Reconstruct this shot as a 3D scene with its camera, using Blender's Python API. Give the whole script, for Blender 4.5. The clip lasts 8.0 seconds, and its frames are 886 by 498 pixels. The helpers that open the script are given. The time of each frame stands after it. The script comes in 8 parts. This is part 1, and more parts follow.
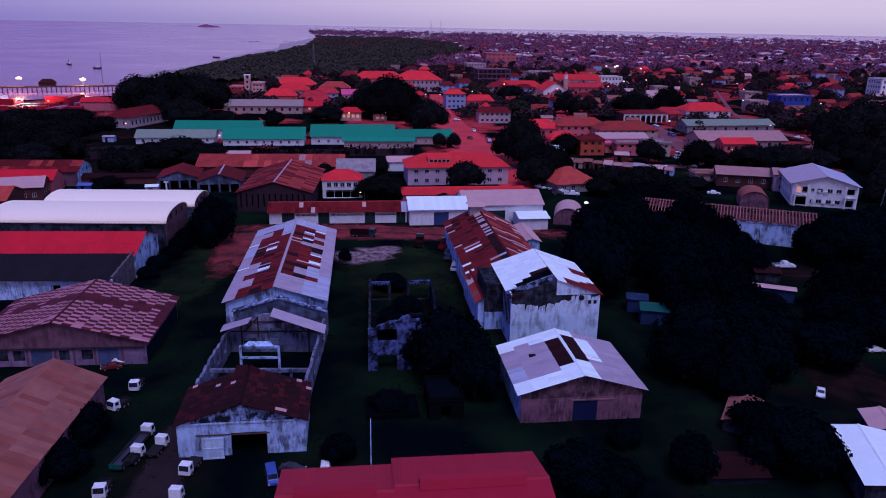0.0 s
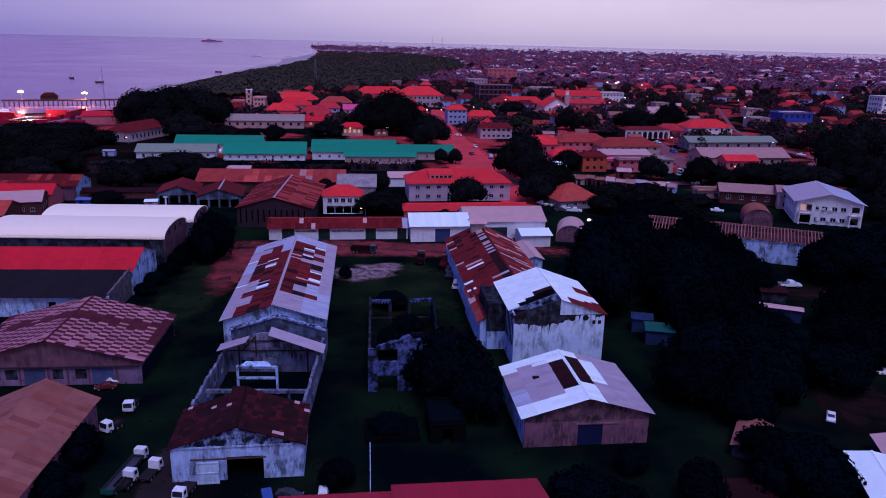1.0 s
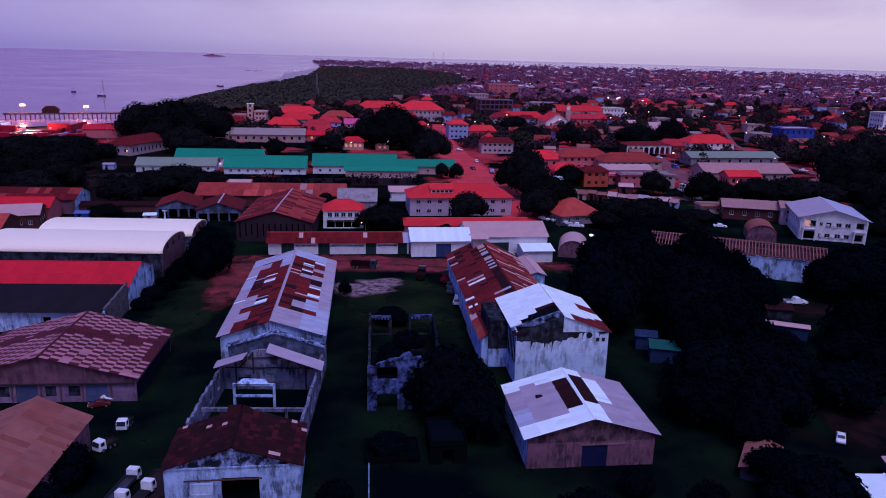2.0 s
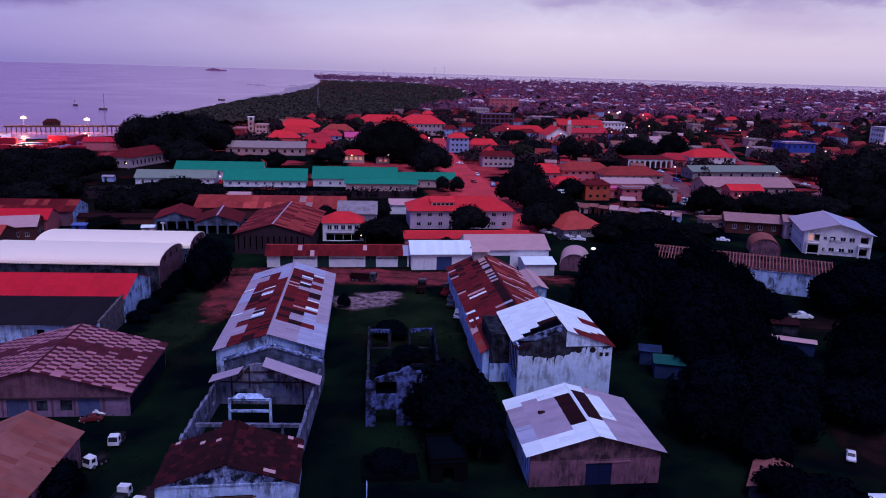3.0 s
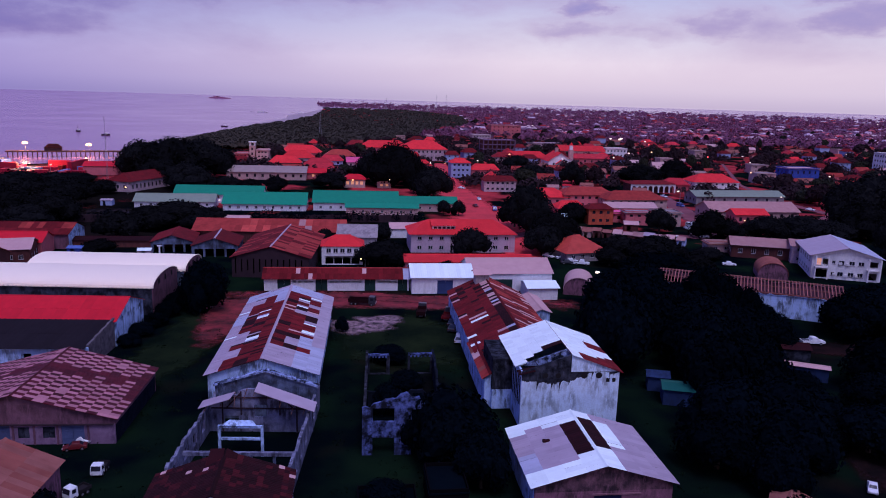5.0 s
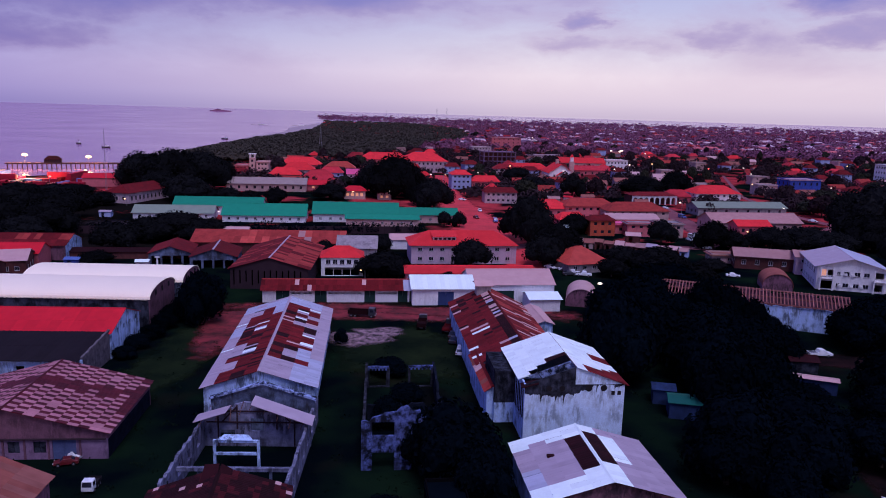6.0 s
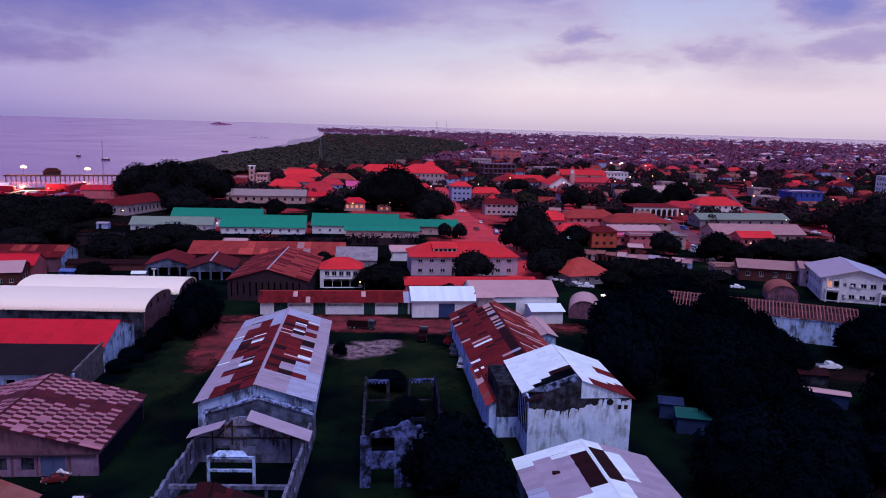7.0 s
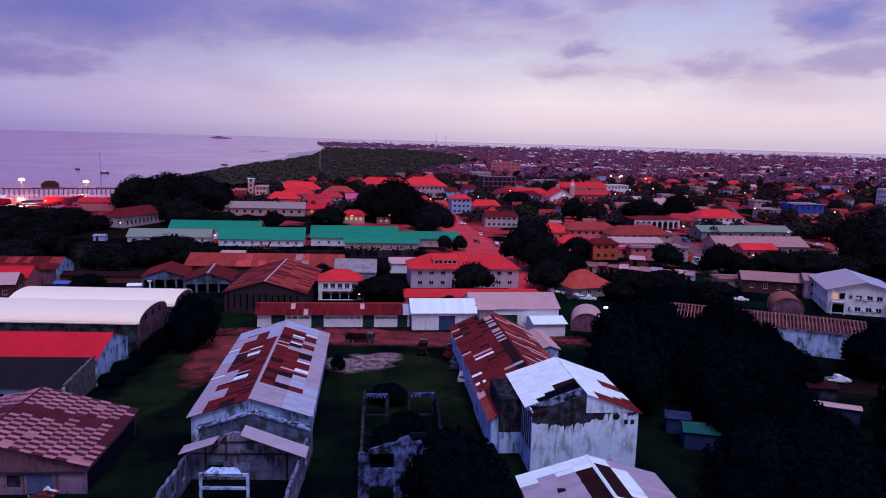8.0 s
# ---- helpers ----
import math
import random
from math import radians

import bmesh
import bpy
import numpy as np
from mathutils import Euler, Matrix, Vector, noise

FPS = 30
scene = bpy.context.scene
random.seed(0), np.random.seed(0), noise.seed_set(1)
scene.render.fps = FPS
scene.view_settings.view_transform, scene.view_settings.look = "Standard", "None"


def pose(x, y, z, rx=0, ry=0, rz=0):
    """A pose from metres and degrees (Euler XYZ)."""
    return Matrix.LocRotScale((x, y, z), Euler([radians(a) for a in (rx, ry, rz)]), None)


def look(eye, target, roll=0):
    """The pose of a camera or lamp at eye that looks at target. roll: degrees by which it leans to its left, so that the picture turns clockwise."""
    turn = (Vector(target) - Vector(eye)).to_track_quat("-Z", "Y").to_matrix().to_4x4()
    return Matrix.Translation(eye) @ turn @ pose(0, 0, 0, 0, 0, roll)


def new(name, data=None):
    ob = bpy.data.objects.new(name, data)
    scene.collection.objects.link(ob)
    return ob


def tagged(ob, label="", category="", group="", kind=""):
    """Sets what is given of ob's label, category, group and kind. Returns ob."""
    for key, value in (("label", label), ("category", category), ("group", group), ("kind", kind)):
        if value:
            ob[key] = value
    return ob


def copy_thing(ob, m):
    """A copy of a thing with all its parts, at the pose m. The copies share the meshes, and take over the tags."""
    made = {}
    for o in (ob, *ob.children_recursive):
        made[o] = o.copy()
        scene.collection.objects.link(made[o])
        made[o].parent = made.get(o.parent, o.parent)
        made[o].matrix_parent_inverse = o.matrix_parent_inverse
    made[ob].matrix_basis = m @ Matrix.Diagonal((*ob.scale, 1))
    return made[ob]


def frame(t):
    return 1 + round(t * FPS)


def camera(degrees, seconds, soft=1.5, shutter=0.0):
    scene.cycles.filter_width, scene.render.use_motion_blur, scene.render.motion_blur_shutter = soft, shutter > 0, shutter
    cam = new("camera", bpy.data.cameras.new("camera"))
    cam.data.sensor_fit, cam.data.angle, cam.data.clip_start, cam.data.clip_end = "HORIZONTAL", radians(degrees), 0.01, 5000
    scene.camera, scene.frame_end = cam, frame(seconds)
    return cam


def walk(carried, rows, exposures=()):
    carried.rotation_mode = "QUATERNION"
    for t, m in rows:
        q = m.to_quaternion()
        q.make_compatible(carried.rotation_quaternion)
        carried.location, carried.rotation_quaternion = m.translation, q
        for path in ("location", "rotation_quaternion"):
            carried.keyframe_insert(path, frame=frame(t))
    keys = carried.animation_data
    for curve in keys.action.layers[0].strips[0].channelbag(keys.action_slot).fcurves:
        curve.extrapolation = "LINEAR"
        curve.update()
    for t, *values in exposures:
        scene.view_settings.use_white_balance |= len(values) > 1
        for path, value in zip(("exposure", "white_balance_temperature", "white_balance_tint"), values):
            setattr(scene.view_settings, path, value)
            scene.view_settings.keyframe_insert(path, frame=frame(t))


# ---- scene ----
cam = camera(62.0, 8.0, soft=1.0)
PATH = [
    (0, look((0.00, 0.00, 50.00), (-0.02, 95.66, 20.87), 1.08)),
    (0.5, look((-0.15, 1.07, 49.98), (-0.21, 97.02, 21.78), 1.22)),
    (1, look((-0.26, 2.08, 49.99), (-0.37, 98.30, 22.76), 1.34)),
    (1.5, look((-0.34, 3.01, 49.91), (-0.52, 99.50, 23.62), 1.43)),
    (3, look((-0.40, 5.76, 48.90), (-0.74, 102.97, 25.41), 1.66)),
    (3.5, look((-0.31, 6.72, 48.51), (-0.78, 104.13, 25.93), 1.68)),
    (4, look((-0.22, 7.60, 48.10), (-0.79, 105.22, 26.45), 1.69)),
    (4.5, look((-0.14, 8.41, 47.61), (-0.80, 106.23, 26.83), 1.71)),
    (6, look((-0.29, 11.34, 46.33), (-1.08, 109.66, 28.07), 1.66)),
    (6.5, look((-0.38, 12.58, 45.90), (-1.17, 111.04, 28.48), 1.62)),
    (7, look((-0.51, 13.92, 45.46), (-1.33, 112.54, 28.90), 1.62)),
    (7.5, look((-0.64, 15.30, 44.99), (-1.46, 114.06, 29.34), 1.62)),
    (8, look((-0.68, 16.53, 44.49), (-1.49, 115.44, 29.76), 1.60)),
]
EXPOSURES = ((0.0, -0.58, 5350, 32), (4.0, -0.44, 5550, 27), (8.0, -0.27, 5950, 19))
SUN_STRENGTH, SUN_COLOR, SUN_FROM = 2.1, (0.94, 0.88, 1.03), (0.12, -0.42, 0.90)
walk(cam, PATH, EXPOSURES)

# ---- world and light ----
world = bpy.data.worlds.new("dusk_sky")
scene.world = world
world.use_nodes = True
wn, wl = world.node_tree.nodes, world.node_tree.links
wn.clear()


def wnode(kind, **kw):
    n = wn.new(kind)
    for k, v in kw.items():
        n.inputs[k].default_value = v
    return n


w_out = wn.new("ShaderNodeOutputWorld")
w_bg = wnode("ShaderNodeBackground", Strength=1.0)
w_sky = wn.new("ShaderNodeTexSky")
w_sky.sky_type = "NISHITA"
w_sky.sun_disc = False
w_sky.sun_elevation = radians(2.0)
w_sky.sun_rotation = radians(190)
w_tc = wn.new("ShaderNodeTexCoord")
w_sep = wn.new("ShaderNodeSeparateXYZ")
wl.new(w_tc.outputs["Generated"], w_sep.inputs[0])
# height above the horizon gives the dusk colours
w_ramp = wn.new("ShaderNodeValToRGB")
cr = w_ramp.color_ramp
cr.elements[0].position, cr.elements[0].color = 0.0, (0.74, 0.62, 0.70, 1)
cr.elements[1].position, cr.elements[1].color = 1.0, (0.13, 0.20, 0.58, 1)
for p, c in ((0.016, (0.84, 0.73, 0.78, 1)), (0.05, (0.96, 0.85, 0.87, 1)), (0.085, (0.77, 0.73, 0.82, 1)), (0.13, (0.56, 0.56, 0.76, 1)), (0.20, (0.38, 0.40, 0.72, 1)), (0.5, (0.28, 0.36, 0.80, 1))):
    e = cr.elements.new(p)
    e.color = c
wl.new(w_sep.outputs["Z"], w_ramp.inputs[0])


def wmath(op, a, b):
    n = wn.new("ShaderNodeMath")
    n.operation = op
    for k, q in enumerate((a, b)):
        if isinstance(q, (int, float)):
            n.inputs[k].default_value = q
        else:
            wl.new(q, n.inputs[k])
    return n.outputs[0]


# the way the cloud edges fray: the direction is stirred before the banks are laid out
w_stir = wnode("ShaderNodeTexNoise", Scale=7.0, Detail=7.0, Roughness=0.6)
w_flat = wn.new("ShaderNodeMapping")
w_flat.inputs["Scale"].default_value = (1.0, 1.0, 2.6)
wl.new(w_tc.outputs["Generated"], w_flat.inputs[0])
wl.new(w_flat.outputs[0], w_stir.inputs["Vector"])
w_off = wn.new("ShaderNodeVectorMath")
w_off.operation = "MULTIPLY_ADD"
w_off.inputs[1].default_value = (0.36, 0.0, 0.085)
wl.new(w_stir.outputs["Color"], w_off.inputs[0])
wl.new(w_tc.outputs["Generated"], w_off.inputs[2])


def bank(x, z, rx, rz, weight):
    """A cloud bank round the direction (x, z), fading outwards."""
    m = wn.new("ShaderNodeMapping")
    m.inputs["Scale"].default_value = (1 / rx, 0.0, 1 / rz)
    m.inputs["Location"].default_value = (-(x + 0.18) / rx, 0.0, -(z + 0.0425) / rz)
    wl.new(w_off.outputs[0], m.inputs[0])
    d = wn.new("ShaderNodeVectorMath")
    d.operation = "LENGTH"
    wl.new(m.outputs[0], d.inputs[0])
    r = wn.new("ShaderNodeMapRange")
    r.interpolation_type = "SMOOTHSTEP"
    r.inputs["From Min"].default_value, r.inputs["From Max"].default_value = 1.25, 0.0
    r.inputs["To Max"].default_value = weight
    wl.new(d.outputs["Value"], r.inputs["Value"])
    return r.outputs[0]


w_fac = None
for row in ((-0.42, 0.145, 0.24, 0.060, 0.95), (-0.52, 0.085, 0.17, 0.032, 0.60), (-0.17, 0.150, 0.30, 0.050, 0.85), (0.02, 0.178, 0.15, 0.030, 0.80), (-0.36, 0.25, 0.62, 0.075, 0.85), (0.32, 0.25, 0.42, 0.05, 0.7),
            (0.17, 0.125, 0.075, 0.026, 0.70), (0.17, 0.090, 0.17, 0.022, 0.45), (0.46, 0.152, 0.13, 0.046, 1.0), (0.33, 0.100, 0.10, 0.026, 0.50), (0.48, 0.102, 0.12, 0.028, 0.60), (0.23, 0.187, 0.11, 0.026, 0.6)):
    q = bank(*row)
    w_fac = q if w_fac is None else wmath("MAXIMUM", w_fac, q)
# beyond the banks the cover goes on as broken cloud
w_noise = wnode("ShaderNodeTexNoise", Scale=3.2, Detail=8.0, Roughness=0.6, Distortion=0.3)
wl.new(w_flat.outputs[0], w_noise.inputs["Vector"])
w_thin = wn.new("ShaderNodeMapRange")
w_thin.inputs["From Min"].default_value, w_thin.inputs["From Max"].default_value, w_thin.inputs["To Max"].default_value = 0.44, 0.70, 0.55
wl.new(w_noise.outputs[0], w_thin.inputs["Value"])
w_fade = wn.new("ShaderNodeMapRange")
w_fade.inputs["From Min"].default_value, w_fade.inputs["From Max"].default_value = 0.02, 0.10
wl.new(w_sep.outputs["Z"], w_fade.inputs["Value"])
w_fac = wmath("MAXIMUM", w_fac, wmath("MULTIPLY", w_thin.outputs[0], w_fade.outputs[0]))
# thin cloud is pink, thick cloud blue
w_below = w_ramp.outputs[0]
for lo, hi, most, tone in ((0.0, 0.5, 0.75, (0.50, 0.34, 0.56, 1)), (0.30, 1.0, 1.0, (0.165, 0.165, 0.54, 1))):
    w_part = wn.new("ShaderNodeMapRange")
    w_part.inputs["From Min"].default_value, w_part.inputs["From Max"].default_value, w_part.inputs["To Max"].default_value = lo, hi, most
    wl.new(w_fac, w_part.inputs["Value"])
    w_cloud = wn.new("ShaderNodeMix")
    w_cloud.data_type = "RGBA"
    w_cloud.inputs["B"].default_value = tone
    wl.new(w_part.outputs[0], w_cloud.inputs["Factor"])
    wl.new(w_below, w_cloud.inputs["A"])
    w_below = w_cloud.outputs["Result"]
# the sea side of the sky is darker and bluer
w_side = wn.new("ShaderNodeMapRange")
w_side.inputs["From Min"].default_value, w_side.inputs["From Max"].default_value = -0.60, 0.08
wl.new(w_sep.outputs["X"], w_side.inputs["Value"])
w_tint = wn.new("ShaderNodeMix")
w_tint.data_type = "RGBA"
w_tint.inputs["A"].default_value = (0.41, 0.42, 0.82, 1)
w_tint.inputs["B"].default_value = (1, 1, 1, 1)
wl.new(w_side.outputs[0], w_tint.inputs["Factor"])
w_mul = wn.new("ShaderNodeMix")
w_mul.data_type, w_mul.blend_type = "RGBA", "MULTIPLY"
w_mul.inputs["Factor"].default_value = 1.0
wl.new(w_below, w_mul.inputs["A"])
wl.new(w_tint.outputs["Result"], w_mul.inputs["B"])
w_add = wn.new("ShaderNodeMix")
w_add.data_type, w_add.blend_type = "RGBA", "ADD"
w_add.inputs["Factor"].default_value = 0.06
wl.new(w_mul.outputs["Result"], w_add.inputs["A"])
wl.new(w_sky.outputs[0], w_add.inputs["B"])
wl.new(w_add.outputs["Result"], w_bg.inputs["Color"])
wl.new(w_bg.outputs[0], w_out.inputs[0])

sun = new("sun", bpy.data.lights.new("sun", "SUN"))
sun.data.energy, sun.data.angle, sun.data.color = SUN_STRENGTH, radians(25), SUN_COLOR
sun.matrix_world = look((0, 0, 300), Vector((0, 0, 300)) - Vector(SUN_FROM))


# ---- materials ----
def material(name, base, rough=0.85, metal=0.0, second=None, amount=0.5, scale=0.35, fine=6.0, bump=0.25,
             streak=None, streak_amount=0.0, spec=0.12, waves=0.0, wave_axis="Y", spread=0.12, emit=None, emit_strength=0.0, edge=0.18, grain=0.28):
    """A procedural surface: two tones mixed by large and fine noise, streaks that run down, ribs, and a spread from object to object."""
    m = bpy.data.materials.new(name)
    m.use_nodes = True
    n, l = m.node_tree.nodes, m.node_tree.links
    b = n["Principled BSDF"]
    b.inputs["Roughness"].default_value, b.inputs["Metallic"].default_value = rough, metal
    b.inputs["Specular IOR Level"].default_value = spec
    tc, info = n.new("ShaderNodeTexCoord"), n.new("ShaderNodeObjectInfo")
    off = n.new("ShaderNodeVectorMath")
    off.operation = "ADD"
    l.new(tc.outputs["Object"], off.inputs[0])
    l.new(info.outputs["Location"], off.inputs[1])
    big = n.new("ShaderNodeTexNoise")
    big.inputs["Scale"].default_value, big.inputs["Detail"].default_value = scale, 6.0
    big.inputs["Roughness"].default_value = 0.62
    l.new(off.outputs[0], big.inputs["Vector"])
    ramp = n.new("ShaderNodeValToRGB")
    ramp.color_ramp.elements[0].position, ramp.color_ramp.elements[1].position = 0.5 - edge, 0.5 + edge
    l.new(big.outputs[0], ramp.inputs[0])
    fac = n.new("ShaderNodeMath")
    fac.operation, fac.inputs[1].default_value = "MULTIPLY", amount
    l.new(ramp.outputs[0], fac.inputs[0])
    mix = n.new("ShaderNodeMix")
    mix.data_type = "RGBA"
    mix.inputs["A"].default_value = (*base, 1)
    mix.inputs["B"].default_value = (*(second or [c * 0.6 for c in base]), 1)
    l.new(fac.outputs[0], mix.inputs["Factor"])
    colour = mix.outputs["Result"]
    if streak_amount:
        mp = n.new("ShaderNodeMapping")
        mp.inputs["Scale"].default_value = (1.7, 1.7, 0.42)
        l.new(off.outputs[0], mp.inputs[0])
        st = n.new("ShaderNodeTexNoise")
        st.inputs["Scale"].default_value, st.inputs["Detail"].default_value, st.inputs["Roughness"].default_value = 1.0, 7.0, 0.7
        l.new(mp.outputs[0], st.inputs["Vector"])
        sr = n.new("ShaderNodeValToRGB")
        sr.color_ramp.elements[0].position, sr.color_ramp.elements[1].position = 0.42, 0.56
        l.new(st.outputs[0], sr.inputs[0])
        sf = n.new("ShaderNodeMath")
        sf.operation, sf.inputs[1].default_value = "MULTIPLY", streak_amount
        # stains gather in patches
        blot = n.new("ShaderNodeTexNoise")
        blot.inputs["Scale"].default_value, blot.inputs["Detail"].default_value = 0.42, 5.0
        l.new(off.outputs[0], blot.inputs["Vector"])
        br = n.new("ShaderNodeValToRGB")
        br.color_ramp.elements[0].position, br.color_ramp.elements[1].position = 0.40, 0.60
        br.color_ramp.elements[0].color = (0.12, 0.12, 0.12, 1)
        l.new(blot.outputs[0], br.inputs[0])
        sm = n.new("ShaderNodeMath")
        sm.operation = "MULTIPLY"
        l.new(sr.outputs[0], sm.inputs[0])
        l.new(br.outputs[0], sm.inputs[1])
        l.new(sm.outputs[0], sf.inputs[0])
        m2 = n.new("ShaderNodeMix")
        m2.data_type = "RGBA"
        m2.inputs["B"].default_value = (*(streak or (0.03, 0.03, 0.035)), 1)
        l.new(colour, m2.inputs["A"])
        l.new(sf.outputs[0], m2.inputs["Factor"])
        colour = m2.outputs["Result"]
    fn = n.new("ShaderNodeTexNoise")
    fn.inputs["Scale"].default_value, fn.inputs["Detail"].default_value = fine, 4.0
    l.new(off.outputs[0], fn.inputs["Vector"])
    # fine grain and the spread between objects both change the value
    v1 = n.new("ShaderNodeMapRange")
    v1.inputs["To Min"].default_value, v1.inputs["To Max"].default_value = 1 - grain, 1 + grain
    l.new(fn.outputs[0], v1.inputs["Value"])
    v2 = n.new("ShaderNodeMapRange")
    v2.inputs["To Min"].default_value, v2.inputs["To Max"].default_value = 1 - spread, 1 + spread
    l.new(info.outputs["Random"], v2.inputs["Value"])
    v3 = n.new("ShaderNodeMath")
    v3.operation = "MULTIPLY"
    l.new(v1.outputs[0], v3.inputs[0])
    l.new(v2.outputs[0], v3.inputs[1])
    hsv = n.new("ShaderNodeHueSaturation")
    l.new(colour, hsv.inputs["Color"])
    l.new(v3.outputs[0], hsv.inputs["Value"])
    l.new(hsv.outputs[0], b.inputs["Base Color"])
    height = fn.outputs[0]
    if waves:
        w = n.new("ShaderNodeTexWave")
        w.bands_direction = wave_axis
        w.inputs["Scale"].default_value = waves
        l.new(tc.outputs["Object"], w.inputs["Vector"])
        add = n.new("ShaderNodeMath")
        l.new(w.outputs["Fac"], add.inputs[0])
        l.new(fn.outputs[0], add.inputs[1])
        height = add.outputs[0]
    bp = n.new("ShaderNodeBump")
    bp.inputs["Strength"].default_value, bp.inputs["Distance"].default_value = bump, 0.05
    l.new(height, bp.inputs["Height"])
    l.new(bp.outputs[0], b.inputs["Normal"])
    if emit:
        b.inputs["Emission Color"].default_value = (*emit, 1)
        b.inputs["Emission Strength"].default_value = emit_strength
    return m


def sheet_material(name, base, second, amount, rough=0.55, metal=0.0, spread=0.2, scale=0.5):
    return material(name, base, rough=rough, metal=metal, second=second, amount=amount, scale=scale, fine=2.0, bump=0.07, waves=3.0, spread=spread, grain=0.1)


M = {}
M["rust"] = sheet_material("rusted_iron", (0.165, 0.010, 0.014), (0.075, 0.006, 0.009), 0.8, rough=0.9, spread=0.28)
M["rust_light"] = sheet_material("light_rusted_iron", (0.36, 0.044, 0.038), (0.20, 0.022, 0.021), 0.8, rough=0.85, spread=0.16)
M["rust_dark"] = sheet_material("dark_rusted_iron", (0.024, 0.0035, 0.006), (0.014, 0.0025, 0.0045), 0.8, rough=0.9, spread=0.3)
M["zinc"] = sheet_material("dull_zinc_sheet", (0.40, 0.32, 0.40), (0.31, 0.235, 0.295), 0.6, spread=0.1)
M["zinc_blue"] = sheet_material("blue_grey_zinc", (0.40, 0.42, 0.56), (0.33, 0.31, 0.42), 0.5, spread=0.1)
M["zinc_white"] = sheet_material("bright_zinc_sheet", (0.80, 0.91, 0.90), (0.67, 0.77, 0.80), 0.4, spread=0.06)
M["sheet_pale"] = sheet_material("pale_fibre_sheet", (0.42, 0.175, 0.21), (0.31, 0.125, 0.15), 0.6, spread=0.2)
M["sheet_brown"] = sheet_material("brown_iron_sheet", (0.082, 0.007, 0.013), (0.046, 0.005, 0.008), 0.7, spread=0.3)
M["tan_iron"] = sheet_material("tan_rusty_iron", (0.30, 0.112, 0.095), (0.20, 0.064, 0.054), 0.8, rough=0.8, spread=0.12)
M["vault_white"] = material("white_vault_sheet", (1.0, 0.86, 0.66), second=(0.92, 0.78, 0.60), amount=0.3, scale=0.08, fine=14.0, bump=0.15, waves=1.2, wave_axis="X", spread=0.02, rough=0.5)
M["red_paint"] = sheet_material("crimson_painted_sheet", (0.60, 0.014, 0.028), (0.42, 0.009, 0.018), 0.5, spread=0.08)
M["red_near"] = sheet_material("cherry_painted_sheet", (0.34, 0.011, 0.034), (0.25, 0.009, 0.026), 0.5, spread=0.05)
M["red_tile"] = material("orange_red_tile", (0.74, 0.036, 0.044), second=(0.52, 0.020, 0.028), amount=0.6, scale=0.3, spread=0.15, waves=2.2, bump=0.4)
M["orange_sheet"] = sheet_material("orange_rust_sheet", (0.54, 0.070, 0.052), (0.32, 0.038, 0.030), 0.8, spread=0.15)
M["green_sheet"] = sheet_material("green_painted_sheet", (0.012, 0.235, 0.135), (0.010, 0.17, 0.11), 0.5, spread=0.1)
M["green_pale"] = sheet_material("pale_green_sheet", (0.24, 0.29, 0.22), (0.18, 0.20, 0.17), 0.5, spread=0.1)
M["pink_sheet"] = sheet_material("pink_grey_sheet", (0.56, 0.34, 0.34), (0.44, 0.24, 0.25), 0.5, spread=0.08)
M["blue_sheet"] = sheet_material("blue_painted_sheet", (0.10, 0.16, 0.42), (0.07, 0.10, 0.30), 0.5, spread=0.1)
M["sooty_sheet"] = sheet_material("soot_black_sheet", (0.014, 0.010, 0.014), (0.009, 0.006, 0.009), 0.6, rough=0.95, spread=0.1)
M["dark_roof"] = sheet_material("blackened_sheet", (0.040, 0.022, 0.030), (0.025, 0.014, 0.02), 0.6, rough=0.95, spread=0.1)
M["plaster"] = material("stained_whitewash", (0.50, 0.66, 0.96), second=(0.24, 0.34, 0.56), amount=0.6, scale=0.3, streak_amount=0.82, streak=(0.028, 0.028, 0.038), spread=0.05, bump=0.4)
M["plaster_dark"] = material("mould_blackened_plaster", (0.17, 0.21, 0.34), second=(0.016, 0.020, 0.034), amount=0.95, scale=0.45, streak_amount=0.9, streak=(0.03, 0.03, 0.04), spread=0.05, bump=0.5)
M["plaster_pink"] = material("faded_pink_plaster", (0.27, 0.115, 0.17), second=(0.12, 0.052, 0.080), amount=0.8, scale=0.4, streak_amount=0.9, streak=(0.05, 0.03, 0.035), spread=0.05, bump=0.4)
M["plaster_blotch"] = material("flaking_blotched_plaster", (0.34, 0.43, 0.74), second=(0.010, 0.014, 0.026), amount=1.0, scale=0.9, streak_amount=0.7, streak=(0.012, 0.014, 0.022), spread=0.05, bump=0.5, edge=0.07)
M["whitewash"] = material("fresh_whitewash", (0.66, 0.80, 0.97), second=(0.42, 0.54, 0.76), amount=0.5, scale=0.35, streak_amount=0.55, streak=(0.05, 0.05, 0.065), spread=0.04, bump=0.35)
M["lime_grey"] = material("greyed_lime_wash", (0.27, 0.28, 0.42), second=(0.075, 0.075, 0.12), amount=0.9, scale=0.5, streak_amount=0.85, streak=(0.02, 0.018, 0.026), spread=0.05, bump=0.4)
# blotched plaster turned dark blue: the tree's shade is in its colour
M["plaster_wet"] = material("damp_blotched_plaster", (0.105, 0.14, 0.36), second=(0.005, 0.007, 0.016), amount=1.0, scale=1.1, streak_amount=0.8, streak=(0.008, 0.009, 0.016), spread=0.05, bump=0.5, edge=0.09)
M["rust_mid"] = sheet_material("brown_rusted_iron", (0.062, 0.0062, 0.010), (0.032, 0.0045, 0.007), 0.8, rough=0.9, spread=0.25)
